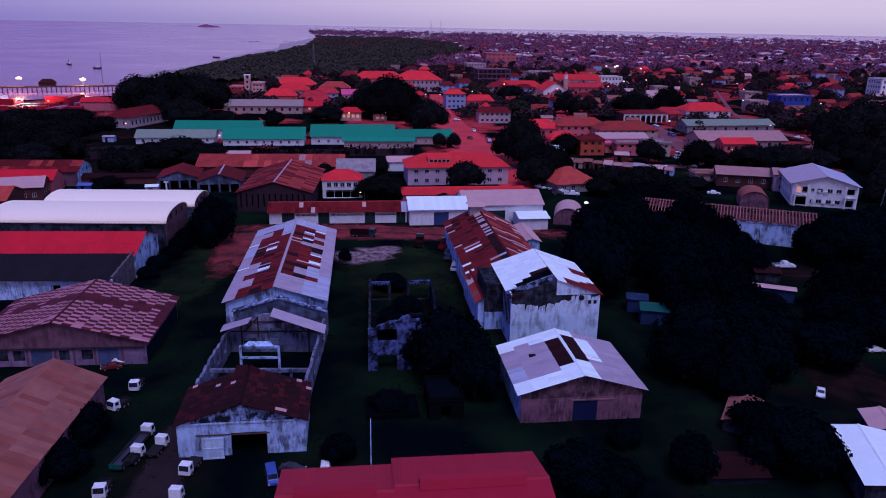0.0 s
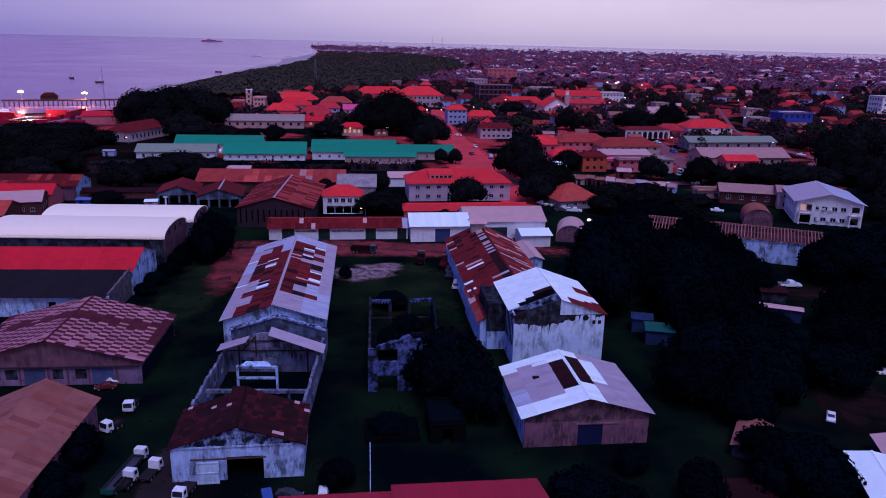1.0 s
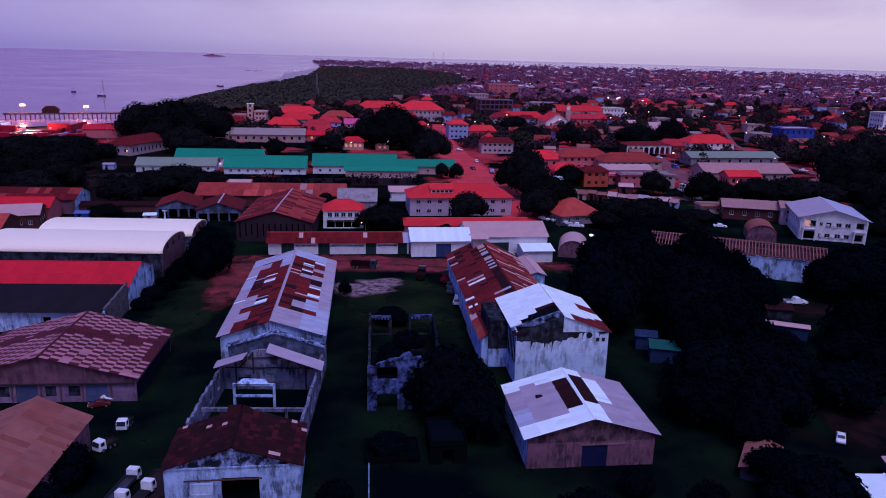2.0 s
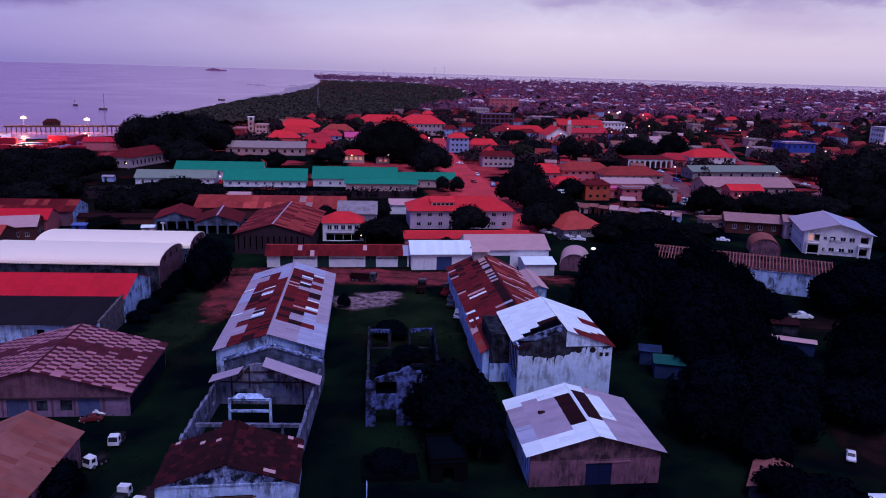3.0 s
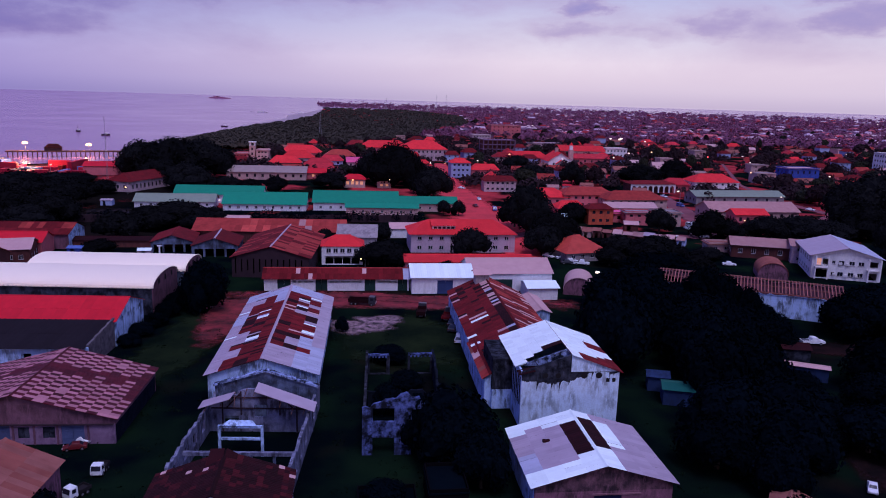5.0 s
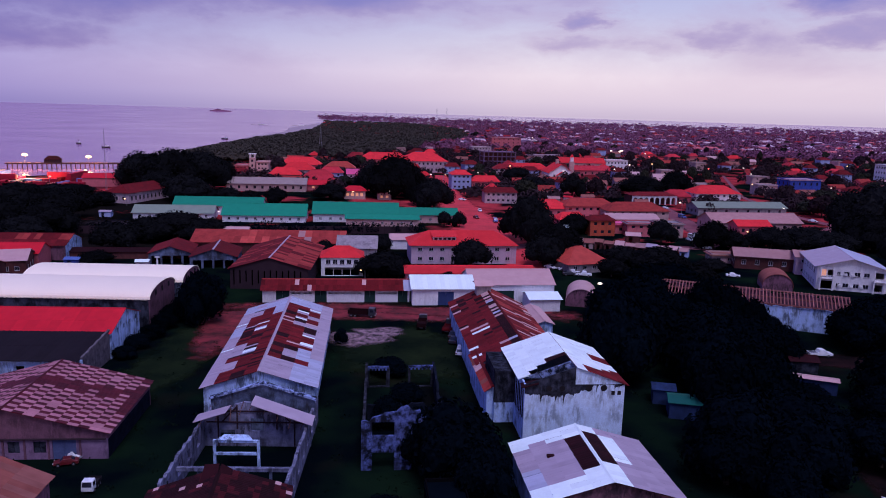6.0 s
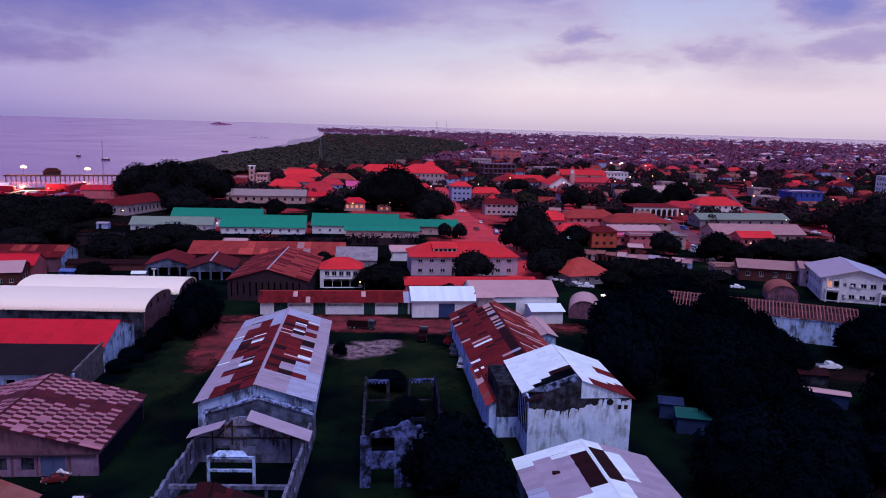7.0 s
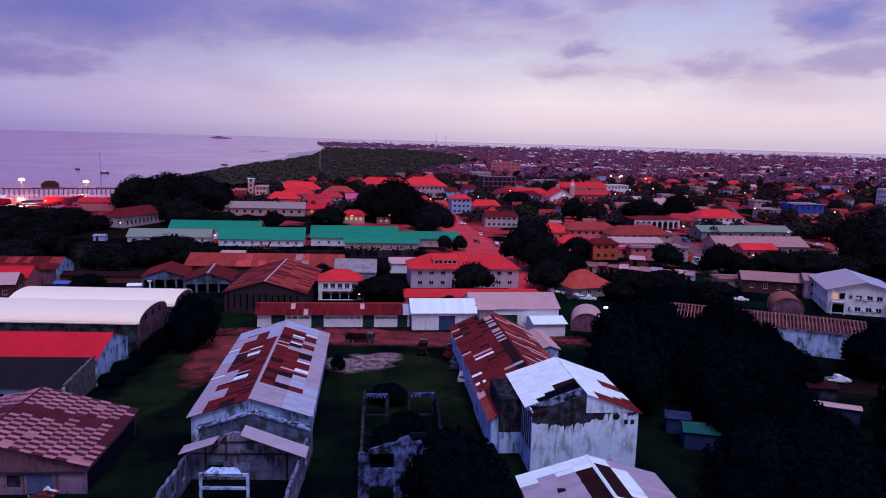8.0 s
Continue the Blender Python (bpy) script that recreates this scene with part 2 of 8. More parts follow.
M["leaf_mangrove"] = material("mangrove_leaves", spec=0.0, base=(0.058, 0.050, 0.042), second=(0.046, 0.041, 0.035), amount=0.8, scale=0.006, rough=0.8, grain=0.12)
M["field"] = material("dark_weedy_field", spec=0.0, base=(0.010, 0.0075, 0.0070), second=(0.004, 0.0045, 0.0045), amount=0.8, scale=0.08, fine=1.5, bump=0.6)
# serves real black mould and also walls with painted shade
M["mould"] = material("black_mould_plaster", spec=0.0, base=(0.060, 0.064, 0.090), second=(0.010, 0.011, 0.016), amount=1.0, scale=0.7, streak_amount=0.8, streak=(0.008, 0.008, 0.01), spread=0.05, bump=0.5, edge=0.12)
M["pale_wall"] = material("dusty_pale_wall", (0.60, 0.44, 0.48), second=(0.42, 0.28, 0.32), amount=0.6, scale=0.3, streak_amount=0.5, streak=(0.18, 0.10, 0.12), spread=0.15)
M["white_wall"] = material("white_painted_wall", (0.80, 0.78, 0.80), second=(0.60, 0.56, 0.62), amount=0.4, scale=0.3, streak_amount=0.25, streak=(0.30, 0.27, 0.28), spread=0.06)
M["lilac_wall"] = material("lilac_painted_wall", (0.55, 0.40, 0.50), second=(0.46, 0.33, 0.42), amount=0.5, streak_amount=0.3, streak=(0.25, 0.18, 0.22), spread=0.05)
M["cream_wall"] = material("cream_painted_wall", (0.56, 0.36, 0.34), second=(0.38, 0.22, 0.22), amount=0.5, streak_amount=0.3, streak=(0.2, 0.13, 0.12), spread=0.2)
M["rose_wall"] = material("rose_painted_wall", (0.58, 0.145, 0.17), second=(0.38, 0.090, 0.11), amount=0.5, streak_amount=0.3, streak=(0.2, 0.08, 0.08), spread=0.2)
M["ochre_wall"] = material("ochre_painted_wall", (0.58, 0.105, 0.055), second=(0.38, 0.065, 0.040), amount=0.5, streak_amount=0.4, streak=(0.16, 0.05, 0.03), spread=0.1)
M["sky_wall"] = material("sky_blue_wall", (0.36, 0.42, 0.66), second=(0.26, 0.32, 0.54), amount=0.5, streak_amount=0.3, streak=(0.15, 0.15, 0.25), spread=0.1)
M["concrete"] = material("weathered_concrete", (0.34, 0.29, 0.31), second=(0.20, 0.16, 0.18), amount=0.7, streak_amount=0.5, streak=(0.07, 0.06, 0.07), spread=0.12)
M["stone"] = material("rubble_stone", (0.15, 0.125, 0.14), second=(0.035, 0.03, 0.04), amount=0.9, scale=1.2, fine=9, bump=0.9, spread=0.1)
M["timber"] = material("weathered_timber", (0.12, 0.06, 0.055), second=(0.06, 0.03, 0.03), amount=0.7, scale=2.0, spread=0.2)
M["navy_door"] = material("navy_painted_metal_door", (0.012, 0.016, 0.060), second=(0.007, 0.009, 0.035), amount=0.6, rough=0.6, spread=0.1)
M["blue_door"] = material("blue_painted_metal_door", (0.045, 0.07, 0.18), second=(0.03, 0.045, 0.12), amount=0.6, rough=0.6, spread=0.1)
M["green_door"] = material("dark_green_door", (0.015, 0.04, 0.035), rough=0.6, spread=0.1)
M["white_door"] = material("white_metal_door", (0.52, 0.66, 0.84), second=(0.40, 0.50, 0.66), amount=0.5, rough=0.6, streak_amount=0.3, spread=0.05)
M["dark"] = material("unlit_interior", (0.02, 0.017, 0.02), rough=1.0, spread=0.1)
M["glass"] = material("dark_window_glass", spec=0.5, base=(0.018, 0.018, 0.03), rough=0.12, fine=1.0, bump=0.02, spread=0.3)
M["frame"] = material("white_window_frame", (0.72, 0.70, 0.72), rough=0.6, spread=0.05)
M["trunk"] = material("tree_bark", (0.07, 0.05, 0.04), second=(0.035, 0.025, 0.02), amount=0.7, scale=2.0, fine=9, bump=0.8)
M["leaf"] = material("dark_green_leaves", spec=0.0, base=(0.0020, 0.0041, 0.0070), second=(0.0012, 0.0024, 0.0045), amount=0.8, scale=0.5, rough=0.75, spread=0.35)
# paler copy of the near leaves, lifted to paint in some haze
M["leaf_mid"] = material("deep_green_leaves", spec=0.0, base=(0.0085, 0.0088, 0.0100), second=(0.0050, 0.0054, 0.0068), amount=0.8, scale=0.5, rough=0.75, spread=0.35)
# far leaves lightened to violet-pink: haze is put into their colour
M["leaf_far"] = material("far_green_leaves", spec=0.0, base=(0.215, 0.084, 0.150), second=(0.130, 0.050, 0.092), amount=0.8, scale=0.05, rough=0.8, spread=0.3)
# town leaves raised in tone, with haze put into the colour
M["leaf_town"] = material("dusty_dark_leaves", spec=0.0, base=(0.030, 0.018, 0.022), second=(0.015, 0.010, 0.013), amount=0.8, scale=0.2, rough=0.8, spread=0.4)
M["leaf_warm"] = material("olive_leaves", (0.020, 0.019, 0.011), second=(0.011, 0.012, 0.008), amount=0.8, scale=0.5, rough=0.75, spread=0.3)
M["earth"] = material("red_laterite_earth", (0.70, 0.054, 0.066), second=(0.34, 0.028, 0.036), amount=0.75, scale=0.09, fine=1.2, bump=0.5, spread=0.0)
M["street"] = material("dusty_grey_red_street", (0.24, 0.075, 0.095), second=(0.12, 0.036, 0.048), amount=0.8, scale=0.12, fine=1.2, bump=0.5, spread=0.0)
M["sandy"] = material("pale_sandy_gravel", (0.58, 0.42, 0.42), second=(0.40, 0.27, 0.27), amount=0.7, scale=0.25, fine=3, bump=0.6, spread=0.0)
M["sand"] = material("wet_beach_sand", (0.42, 0.32, 0.34), second=(0.30, 0.22, 0.25), amount=0.6, scale=0.02, spread=0.0)
M["yard"] = material("trodden_red_yard", (0.26, 0.032, 0.040), second=(0.030, 0.013, 0.012), amount=1.0, scale=0.22, edge=0.16, fine=2, bump=0.6, spread=0.0)
M["gravel"] = material("thin_pale_gravel", (0.34, 0.21, 0.24), second=(0.008, 0.010, 0.008), amount=1.0, scale=0.7, fine=3, bump=0.6, spread=0.0, edge=0.14)
M["tile_old"] = material("weathered_red_tile", (0.46, 0.028, 0.042), second=(0.26, 0.018, 0.028), amount=0.7, scale=0.4, spread=0.45, waves=2.2, bump=0.4)
M["leaf_weed"] = material("weed_leaves", spec=0.0, base=(0.007, 0.014, 0.007), second=(0.004, 0.008, 0.005), amount=0.8, scale=0.1, rough=0.8)
M["mud"] = material("dark_muddy_track", (0.026, 0.014, 0.017), second=(0.011, 0.009, 0.011), amount=0.8, scale=0.3, fine=2, bump=0.6, spread=0.0)
M["white_paint"] = material("white_vehicle_paint", spec=0.5, base=(0.78, 0.79, 0.82), rough=0.3, fine=1.0, bump=0.03, spread=0.05, amount=0.15)
M["red_car"] = material("red_vehicle_paint", spec=0.5, base=(0.13, 0.012, 0.016), rough=0.35, fine=1.0, bump=0.03, amount=0.2)
M["blue_car"] = material("blue_vehicle_paint", spec=0.5, base=(0.05, 0.09, 0.34), rough=0.35, fine=1.0, bump=0.03, amount=0.2)
M["dark_car"] = material("dark_vehicle_paint", spec=0.5, base=(0.03, 0.03, 0.04), rough=0.35, fine=1.0, bump=0.03, amount=0.2)
M["green_car"] = material("green_canvas", (0.01, 0.09, 0.07), rough=0.8, amount=0.3)
M["tyre"] = material("black_tyre_rubber", (0.015, 0.015, 0.016), rough=0.9)
M["steel"] = material("dull_steel", (0.28, 0.27, 0.30), rough=0.55, metal=0.6, spread=0.1)
M["lamp_warm"] = material("warm_lamp", (0.9, 0.7, 0.4), emit=(1.0, 0.50, 0.16), emit_strength=4.0)
M["lamp_white"] = material("pale_lamp", (0.9, 0.9, 0.8), emit=(1.0, 0.74, 0.45), emit_strength=1.9)
M["lamp_red"] = material("red_lamp", (0.9, 0.1, 0.1), emit=(1.0, 0.08, 0.06), emit_strength=7.0)
M["lamp_flood"] = material("flood_lamp", (0.03, 0.02, 0.01), emit=(1.0, 0.58, 0.22), emit_strength=6.0)
M["dusk_blue"] = material("dull_blue_wall", (0.022, 0.042, 0.115), second=(0.012, 0.020, 0.055), amount=0.7, scale=0.6, streak_amount=0.4, streak=(0.008, 0.01, 0.025), spread=0.1)
M["track"] = material("worn_reddish_track", spec=0.0, base=(0.026, 0.011, 0.012), second=(0.003, 0.0045, 0.005), amount=1.0, scale=0.16, edge=0.16, fine=2, bump=0.6, spread=0.0)
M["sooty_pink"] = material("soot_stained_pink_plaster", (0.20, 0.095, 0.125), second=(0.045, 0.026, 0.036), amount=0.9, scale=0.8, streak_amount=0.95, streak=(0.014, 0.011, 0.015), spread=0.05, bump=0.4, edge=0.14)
M["pink_band"] = material("faded_pink_string_course", (0.32, 0.15, 0.19), second=(0.16, 0.08, 0.10), amount=0.7, scale=0.9, streak_amount=0.5, streak=(0.04, 0.025, 0.03), spread=0.05)
M["pale_dado"] = material("dusty_lavender_dado", (0.27, 0.17, 0.27), second=(0.15, 0.085, 0.14), amount=0.8, scale=0.6, streak_amount=0.6, streak=(0.05, 0.035, 0.06), spread=0.05, bump=0.4)
M["old_panel"] = material("dull_blue_grey_panel", (0.075, 0.095, 0.19), second=(0.045, 0.055, 0.115), amount=0.7, scale=0.8, rough=0.7, spread=0.15)
M["tan_rust"] = sheet_material("orange_tan_iron", (0.27, 0.082, 0.066), (0.18, 0.048, 0.040), 0.8, rough=0.85, spread=0.15)
M["pink_wall"] = material("sun_bleached_pink_wall", (0.20, 0.090, 0.125), second=(0.105, 0.046, 0.066), amount=0.8, scale=0.5, streak_amount=0.7, streak=(0.045, 0.024, 0.032), spread=0.05, bump=0.4)
M["school_roof"] = sheet_material("grey_tan_sheet", (0.34, 0.255, 0.24), (0.24, 0.17, 0.165), 0.6, spread=0.12)
M["rib_rust"] = sheet_material("pale_rusty_rib", (0.27, 0.100, 0.092), (0.17, 0.055, 0.052), 0.7, rough=0.85, spread=0.25)
M["pink_bright"] = sheet_material("hot_pink_awning", (0.72, 0.10, 0.26), (0.52, 0.06, 0.18), 0.5, spread=0.1)
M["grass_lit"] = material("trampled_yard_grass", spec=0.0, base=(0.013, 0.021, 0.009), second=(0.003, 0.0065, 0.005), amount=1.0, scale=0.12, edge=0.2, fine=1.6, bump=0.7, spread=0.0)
M["green_dull"] = sheet_material("dull_green_sheet", (0.008, 0.085, 0.070), (0.006, 0.055, 0.05), 0.6, spread=0.1)
M["violet_wall"] = material("violet_grey_wall", (0.20, 0.115, 0.19), second=(0.13, 0.07, 0.12), amount=0.6, streak_amount=0.4, streak=(0.06, 0.035, 0.05), spread=0.1)
M["brown_wall"] = material("red_brown_wall", (0.13, 0.042, 0.040), second=(0.07, 0.022, 0.022), amount=0.7, streak_amount=0.5, streak=(0.03, 0.015, 0.016), spread=0.15)
M["blue_wall"] = material("deep_blue_wall", (0.045, 0.075, 0.36), second=(0.03, 0.05, 0.24), amount=0.6, streak_amount=0.4, streak=(0.02, 0.02, 0.06), spread=0.1)
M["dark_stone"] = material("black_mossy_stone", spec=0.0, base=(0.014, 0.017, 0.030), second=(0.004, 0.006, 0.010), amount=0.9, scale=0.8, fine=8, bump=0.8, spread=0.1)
M["tan_sheet"] = sheet_material("faded_tan_sheet", (0.40, 0.215, 0.21), (0.28, 0.13, 0.13), 0.6, spread=0.15)
M["window_lit"] = material("lit_window_glass", (0.8, 0.5, 0.3), emit=(1.0, 0.34, 0.12), emit_strength=0.6)


def feather(m):
    """Lets a layer of loose ground thin out raggedly towards its rim, by the mesh's own cover value."""
    n, l = m.node_tree.nodes, m.node_tree.links
    cover, tc = n.new("ShaderNodeAttribute"), n.new("ShaderNodeTexCoord")
    cover.attribute_name = "cover"
    ns = n.new("ShaderNodeTexNoise")
    ns.inputs["Scale"].default_value, ns.inputs["Detail"].default_value, ns.inputs["Roughness"].default_value = 0.35, 7.0, 0.65
    l.new(tc.outputs["Object"], ns.inputs["Vector"])
    add = n.new("ShaderNodeMath")
    add.operation = "MULTIPLY_ADD"
    add.inputs[1].default_value = 1.3
    l.new(ns.outputs[0], add.inputs[0])
    l.new(cover.outputs["Fac"], add.inputs[2])
    r = n.new("ShaderNodeMapRange")
    r.inputs["From Min"].default_value, r.inputs["From Max"].default_value = 0.75, 1.15
    l.new(add.outputs[0], r.inputs["Value"])
    l.new(r.outputs[0], n["Principled BSDF"].inputs["Alpha"])


for key in ("yard", "gravel", "grass_lit", "track", "mud", "field", "earth", "street"):
    feather(M[key])
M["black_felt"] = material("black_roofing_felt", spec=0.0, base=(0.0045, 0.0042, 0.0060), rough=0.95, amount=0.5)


# ---- builders ----
def thing(name, x=0.0, y=0.0, z=0.0, yaw=0.0, label="", category="", group="", kind=""):
    ob = new(name)
    ob.empty_display_size = 0.5
    ob.matrix_basis = pose(x, y, z, 0, 0, yaw)
    return tagged(ob, label, category, group, kind)


def part(name, bm, mat, parent, label=""):
    bmesh.ops.remove_doubles(bm, verts=bm.verts[:], dist=0.0005)
    me = bpy.data.meshes.new(name)
    bm.to_mesh(me)
    bm.free()
    me.materials.append(mat)
    ob = new(name, me)
    ob.parent = parent
    return tagged(ob, label)


def part_arrays(name, verts, faces, mat, parent=None, label=""):
    me = bpy.data.meshes.new(name)
    me.from_pydata(verts, [], faces)
    me.materials.append(mat)
    ob = new(name, me)
    ob.parent = parent
    return tagged(ob, label)


def hexa(bm, pts):
    """Eight corners: four below, four above, both going round the same way."""
    v = [bm.verts.new(p) for p in pts]
    for f in ((3, 2, 1, 0), (4, 5, 6, 7), (0, 1, 5, 4), (1, 2, 6, 5), (2, 3, 7, 6), (3, 0, 4, 7)):
        bm.faces.new([v[i] for i in f])


def box(bm, x0, x1, y0, y1, z0, z1):
    hexa(bm, [(x0, y0, z0), (x1, y0, z0), (x1, y1, z0), (x0, y1, z0), (x0, y0, z1), (x1, y0, z1), (x1, y1, z1), (x0, y1, z1)])


def bevel(bm, width=0.05, segments=1):
    bmesh.ops.bevel(bm, geom=bm.edges[:], offset=width, segments=segments, affect="EDGES", clamp_overlap=True)


def tube(bm, a, b, r0, r1=None, sides=8):
    """A tapered round bar from a to b."""
    a, b = Vector(a), Vector(b)
    m = Matrix.Translation((a + b) / 2) @ (b - a).to_track_quat("Z", "Y").to_matrix().to_4x4()
    bmesh.ops.create_cone(bm, cap_ends=True, segments=sides, radius1=r0, radius2=r0 if r1 is None else r1, depth=(b - a).length, matrix=m)


def wall_run(bm, put, u0, u1, top, openings, thick, extra=()):
    """A wall from u0 to u1 whose upper edge is top(u); put(u, v, w) gives the place w metres into the wall. Openings (u, v, width, height) go right through."""
    cuts = sorted({u0, u1, *extra, *[o[0] for o in openings], *[o[0] + o[2] for o in openings]})
    cuts = [c for c in cuts if u0 <= c <= u1]
    for a, b in zip(cuts, cuts[1:]):
        if b - a < 1e-4:
            continue
        holes = sorted((o[1], o[1] + o[3]) for o in openings if o[0] < b - 1e-4 and o[0] + o[2] > a + 1e-4)
        low = 0.0
        spans = []
        for h0, h1 in holes:
            if h0 > low + 1e-4:
                spans.append((low, low, h0, h0))
            low = max(low, h1)
        spans.append((low, low, top(a), top(b)))
        for za, zb, ta, tb in spans:
            if ta - za < 1e-3 and tb - zb < 1e-3:
                continue
            hexa(bm, [put(a, za, 0), put(b, zb, 0), put(b, zb, thick), put(a, za, thick), put(a, ta, 0), put(b, tb, 0), put(b, tb, thick), put(a, ta, thick)])


def slab(bm, pts, thick):
    """A roof plane of given corners, thickened upwards."""
    p = [Vector(q) for q in pts]
    nrm = (p[1] - p[0]).cross(p[2] - p[0]).normalized()
    if nrm.z < 0:
        nrm = -nrm
    lo = [bm.verts.new(q) for q in p]
    hi = [bm.verts.new(q + nrm * thick) for q in p]
    n = len(p)
    bm.faces.new(lo[::-1])
    bm.faces.new(hi)
    for i in range(n):
        bm.faces.new((lo[i], lo[(i + 1) % n], hi[(i + 1) % n], hi[i]))


SHEETS = {}


def sheet_mesh(sx, sy, mat, lift=0.014):
    """One roof sheet: x runs down the slope, y along the ridge; its lower edge rides up on the next."""
    key = (round(sx, 3), round(sy, 3), mat.name)
    if key not in SHEETS:
        bm = bmesh.new()
        n = 4
        for k in range(n):
            a, b = sy * (k / n - 0.5), sy * ((k + 1) / n - 0.5)
            za, zb = (0.0, 0.016) if k % 2 == 0 else (0.016, 0.0)
            v = [bm.verts.new(q) for q in ((0, a, 0.01 + za), (sx, a, 0.01 + lift + za), (sx, b, 0.01 + lift + zb), (0, b, 0.01 + zb), (sx, a, 0), (sx, b, 0))]
            bm.faces.new(v[:4])
            bm.faces.new((v[1], v[4], v[5], v[2]))
        me = bpy.data.meshes.new("roof_sheet")
        bm.to_mesh(me)
        bm.free()
        me.materials.append(mat)
        SHEETS[key] = me
    return SHEETS[key]


def lay_sheets(roof, top0, top1, down, rows, cols, pick, seed=1, jitter=0.03):
    """Lays sheets on a slope: top0 to top1 is the ridge line, down the vector from ridge to eave."""
    rng = random.Random(seed)
    top0, top1, down = Vector(top0), Vector(top1), Vector(down)
    along = (top1 - top0).normalized()
    dn = down.normalized()
    up = dn.cross(along)
    flip = up.z < 0
    if flip:
        along, top0, top1 = -along, top1, top0
        up = dn.cross(along)
    rot = Matrix((dn, along, up)).transposed().to_4x4()
    sx, sy = down.length / cols, (top1 - top0).length / rows
    for j in range(rows):
        for i in range(cols):
            mat = pick(i, rows - 1 - j if flip else j, rng)
            if mat is None:
                continue
            ob = new("roof_sheet", sheet_mesh(sx * 1.04, sy * 1.02, M[mat]))
            ob.parent = roof
            c = top0 + along * (sy * (j + 0.5)) + dn * (sx * i) + up * 0.06
            ob.matrix_basis = Matrix.Translation(c) @ rot @ pose(rng.uniform(-jitter, jitter), rng.uniform(-jitter, jitter), rng.uniform(0, 0.012), 0, 0, rng.uniform(-0.5, 0.5))


def opening_fill(b, put, o, kind, thick, plain=False):
    """Puts a window or a door into an opening."""
    u, v, w, h = o
    if kind in ("window", "lit"):
        pn = bmesh.new()
        hexa(pn, [put(u, v, thick * 0.45), put(u + w, v, thick * 0.45), put(u + w, v, thick * 0.6), put(u, v, thick * 0.6), put(u, v + h, thick * 0.45), put(u + w, v + h, thick * 0.45), put(u + w, v + h, thick * 0.6), put(u, v + h, thick * 0.6)])
        win = part("window", pn, M["window_lit" if kind == "lit" else "glass"], b)
        if plain:
            return
        fr = bmesh.new()
        e = 0.07
        for a0, a1, c0, c1 in ((u, u + w, v, v + e), (u, u + w, v + h - e, v + h), (u, u + e, v + e, v + h - e), (u + w - e, u + w, v + e, v + h - e), (u + w / 2 - e / 2, u + w / 2 + e / 2, v + e, v + h - e)):
            hexa(fr, [put(a0, c0, thick * 0.2), put(a1, c0, thick * 0.2), put(a1, c0, thick * 0.44), put(a0, c0, thick * 0.44), put(a0, c1, thick * 0.2), put(a1, c1, thick * 0.2), put(a1, c1, thick * 0.44), put(a0, c1, thick * 0.44)])
        part("window_frame", fr, M["frame"], win)
        sl = bmesh.new()
        hexa(sl, [put(u - 0.1, v - 0.1, -0.12), put(u + w + 0.1, v - 0.1, -0.12), put(u + w + 0.1, v - 0.1, thick * 0.2), put(u - 0.1, v - 0.1, thick * 0.2), put(u - 0.1, v, -0.12), put(u + w + 0.1, v, -0.12), put(u + w + 0.1, v, thick * 0.2), put(u - 0.1, v, thick * 0.2)])
        part("window_sill", sl, M["concrete"], win)
    elif kind == "dusky":
        for a0, a1 in ((u, u + w / 2 - 0.03), (u + w / 2 + 0.03, u + w)):
            sh = bmesh.new()
            hexa(sh, [put(a0, v, thick * 0.3), put(a1, v, thick * 0.3), put(a1, v, thick * 0.5), put(a0, v, thick * 0.5), put(a0, v + h, thick * 0.3), put(a1, v + h, thick * 0.3), put(a1, v + h, thick * 0.5), put(a0, v + h, thick * 0.5)])
            part("shutter", sh, M["mould"], b)
    elif kind and kind != "open":
        dr = bmesh.new()
        n = 2 if w > 1.6 else 1
        for k in range(n):
            a0, a1 = u + w * k / n + 0.02, u + w * (k + 1) / n - 0.02
            hexa(dr, [put(a0, v, thick * 0.3), put(a1, v, thick * 0.3), put(a1, v, thick * 0.6), put(a0, v, thick * 0.6), put(a0, v + h, thick * 0.3), put(a1, v + h, thick * 0.3), put(a1, v + h, thick * 0.6), put(a0, v + h, thick * 0.6)])
            for q in (0.3, 0.65):
                hexa(dr, [put(a0 + 0.1, v + h * q, thick * 0.2), put(a1 - 0.1, v + h * q, thick * 0.2), put(a1 - 0.1, v + h * q, thick * 0.3), put(a0 + 0.1, v + h * q, thick * 0.3), put(a0 + 0.1, v + h * q + 0.12, thick * 0.2), put(a1 - 0.1, v + h * q + 0.12, thick * 0.2), put(a1 - 0.1, v + h * q + 0.12, thick * 0.3), put(a0 + 0.1, v + h * q + 0.12, thick * 0.3)])
        part("door", dr, M[kind], b)


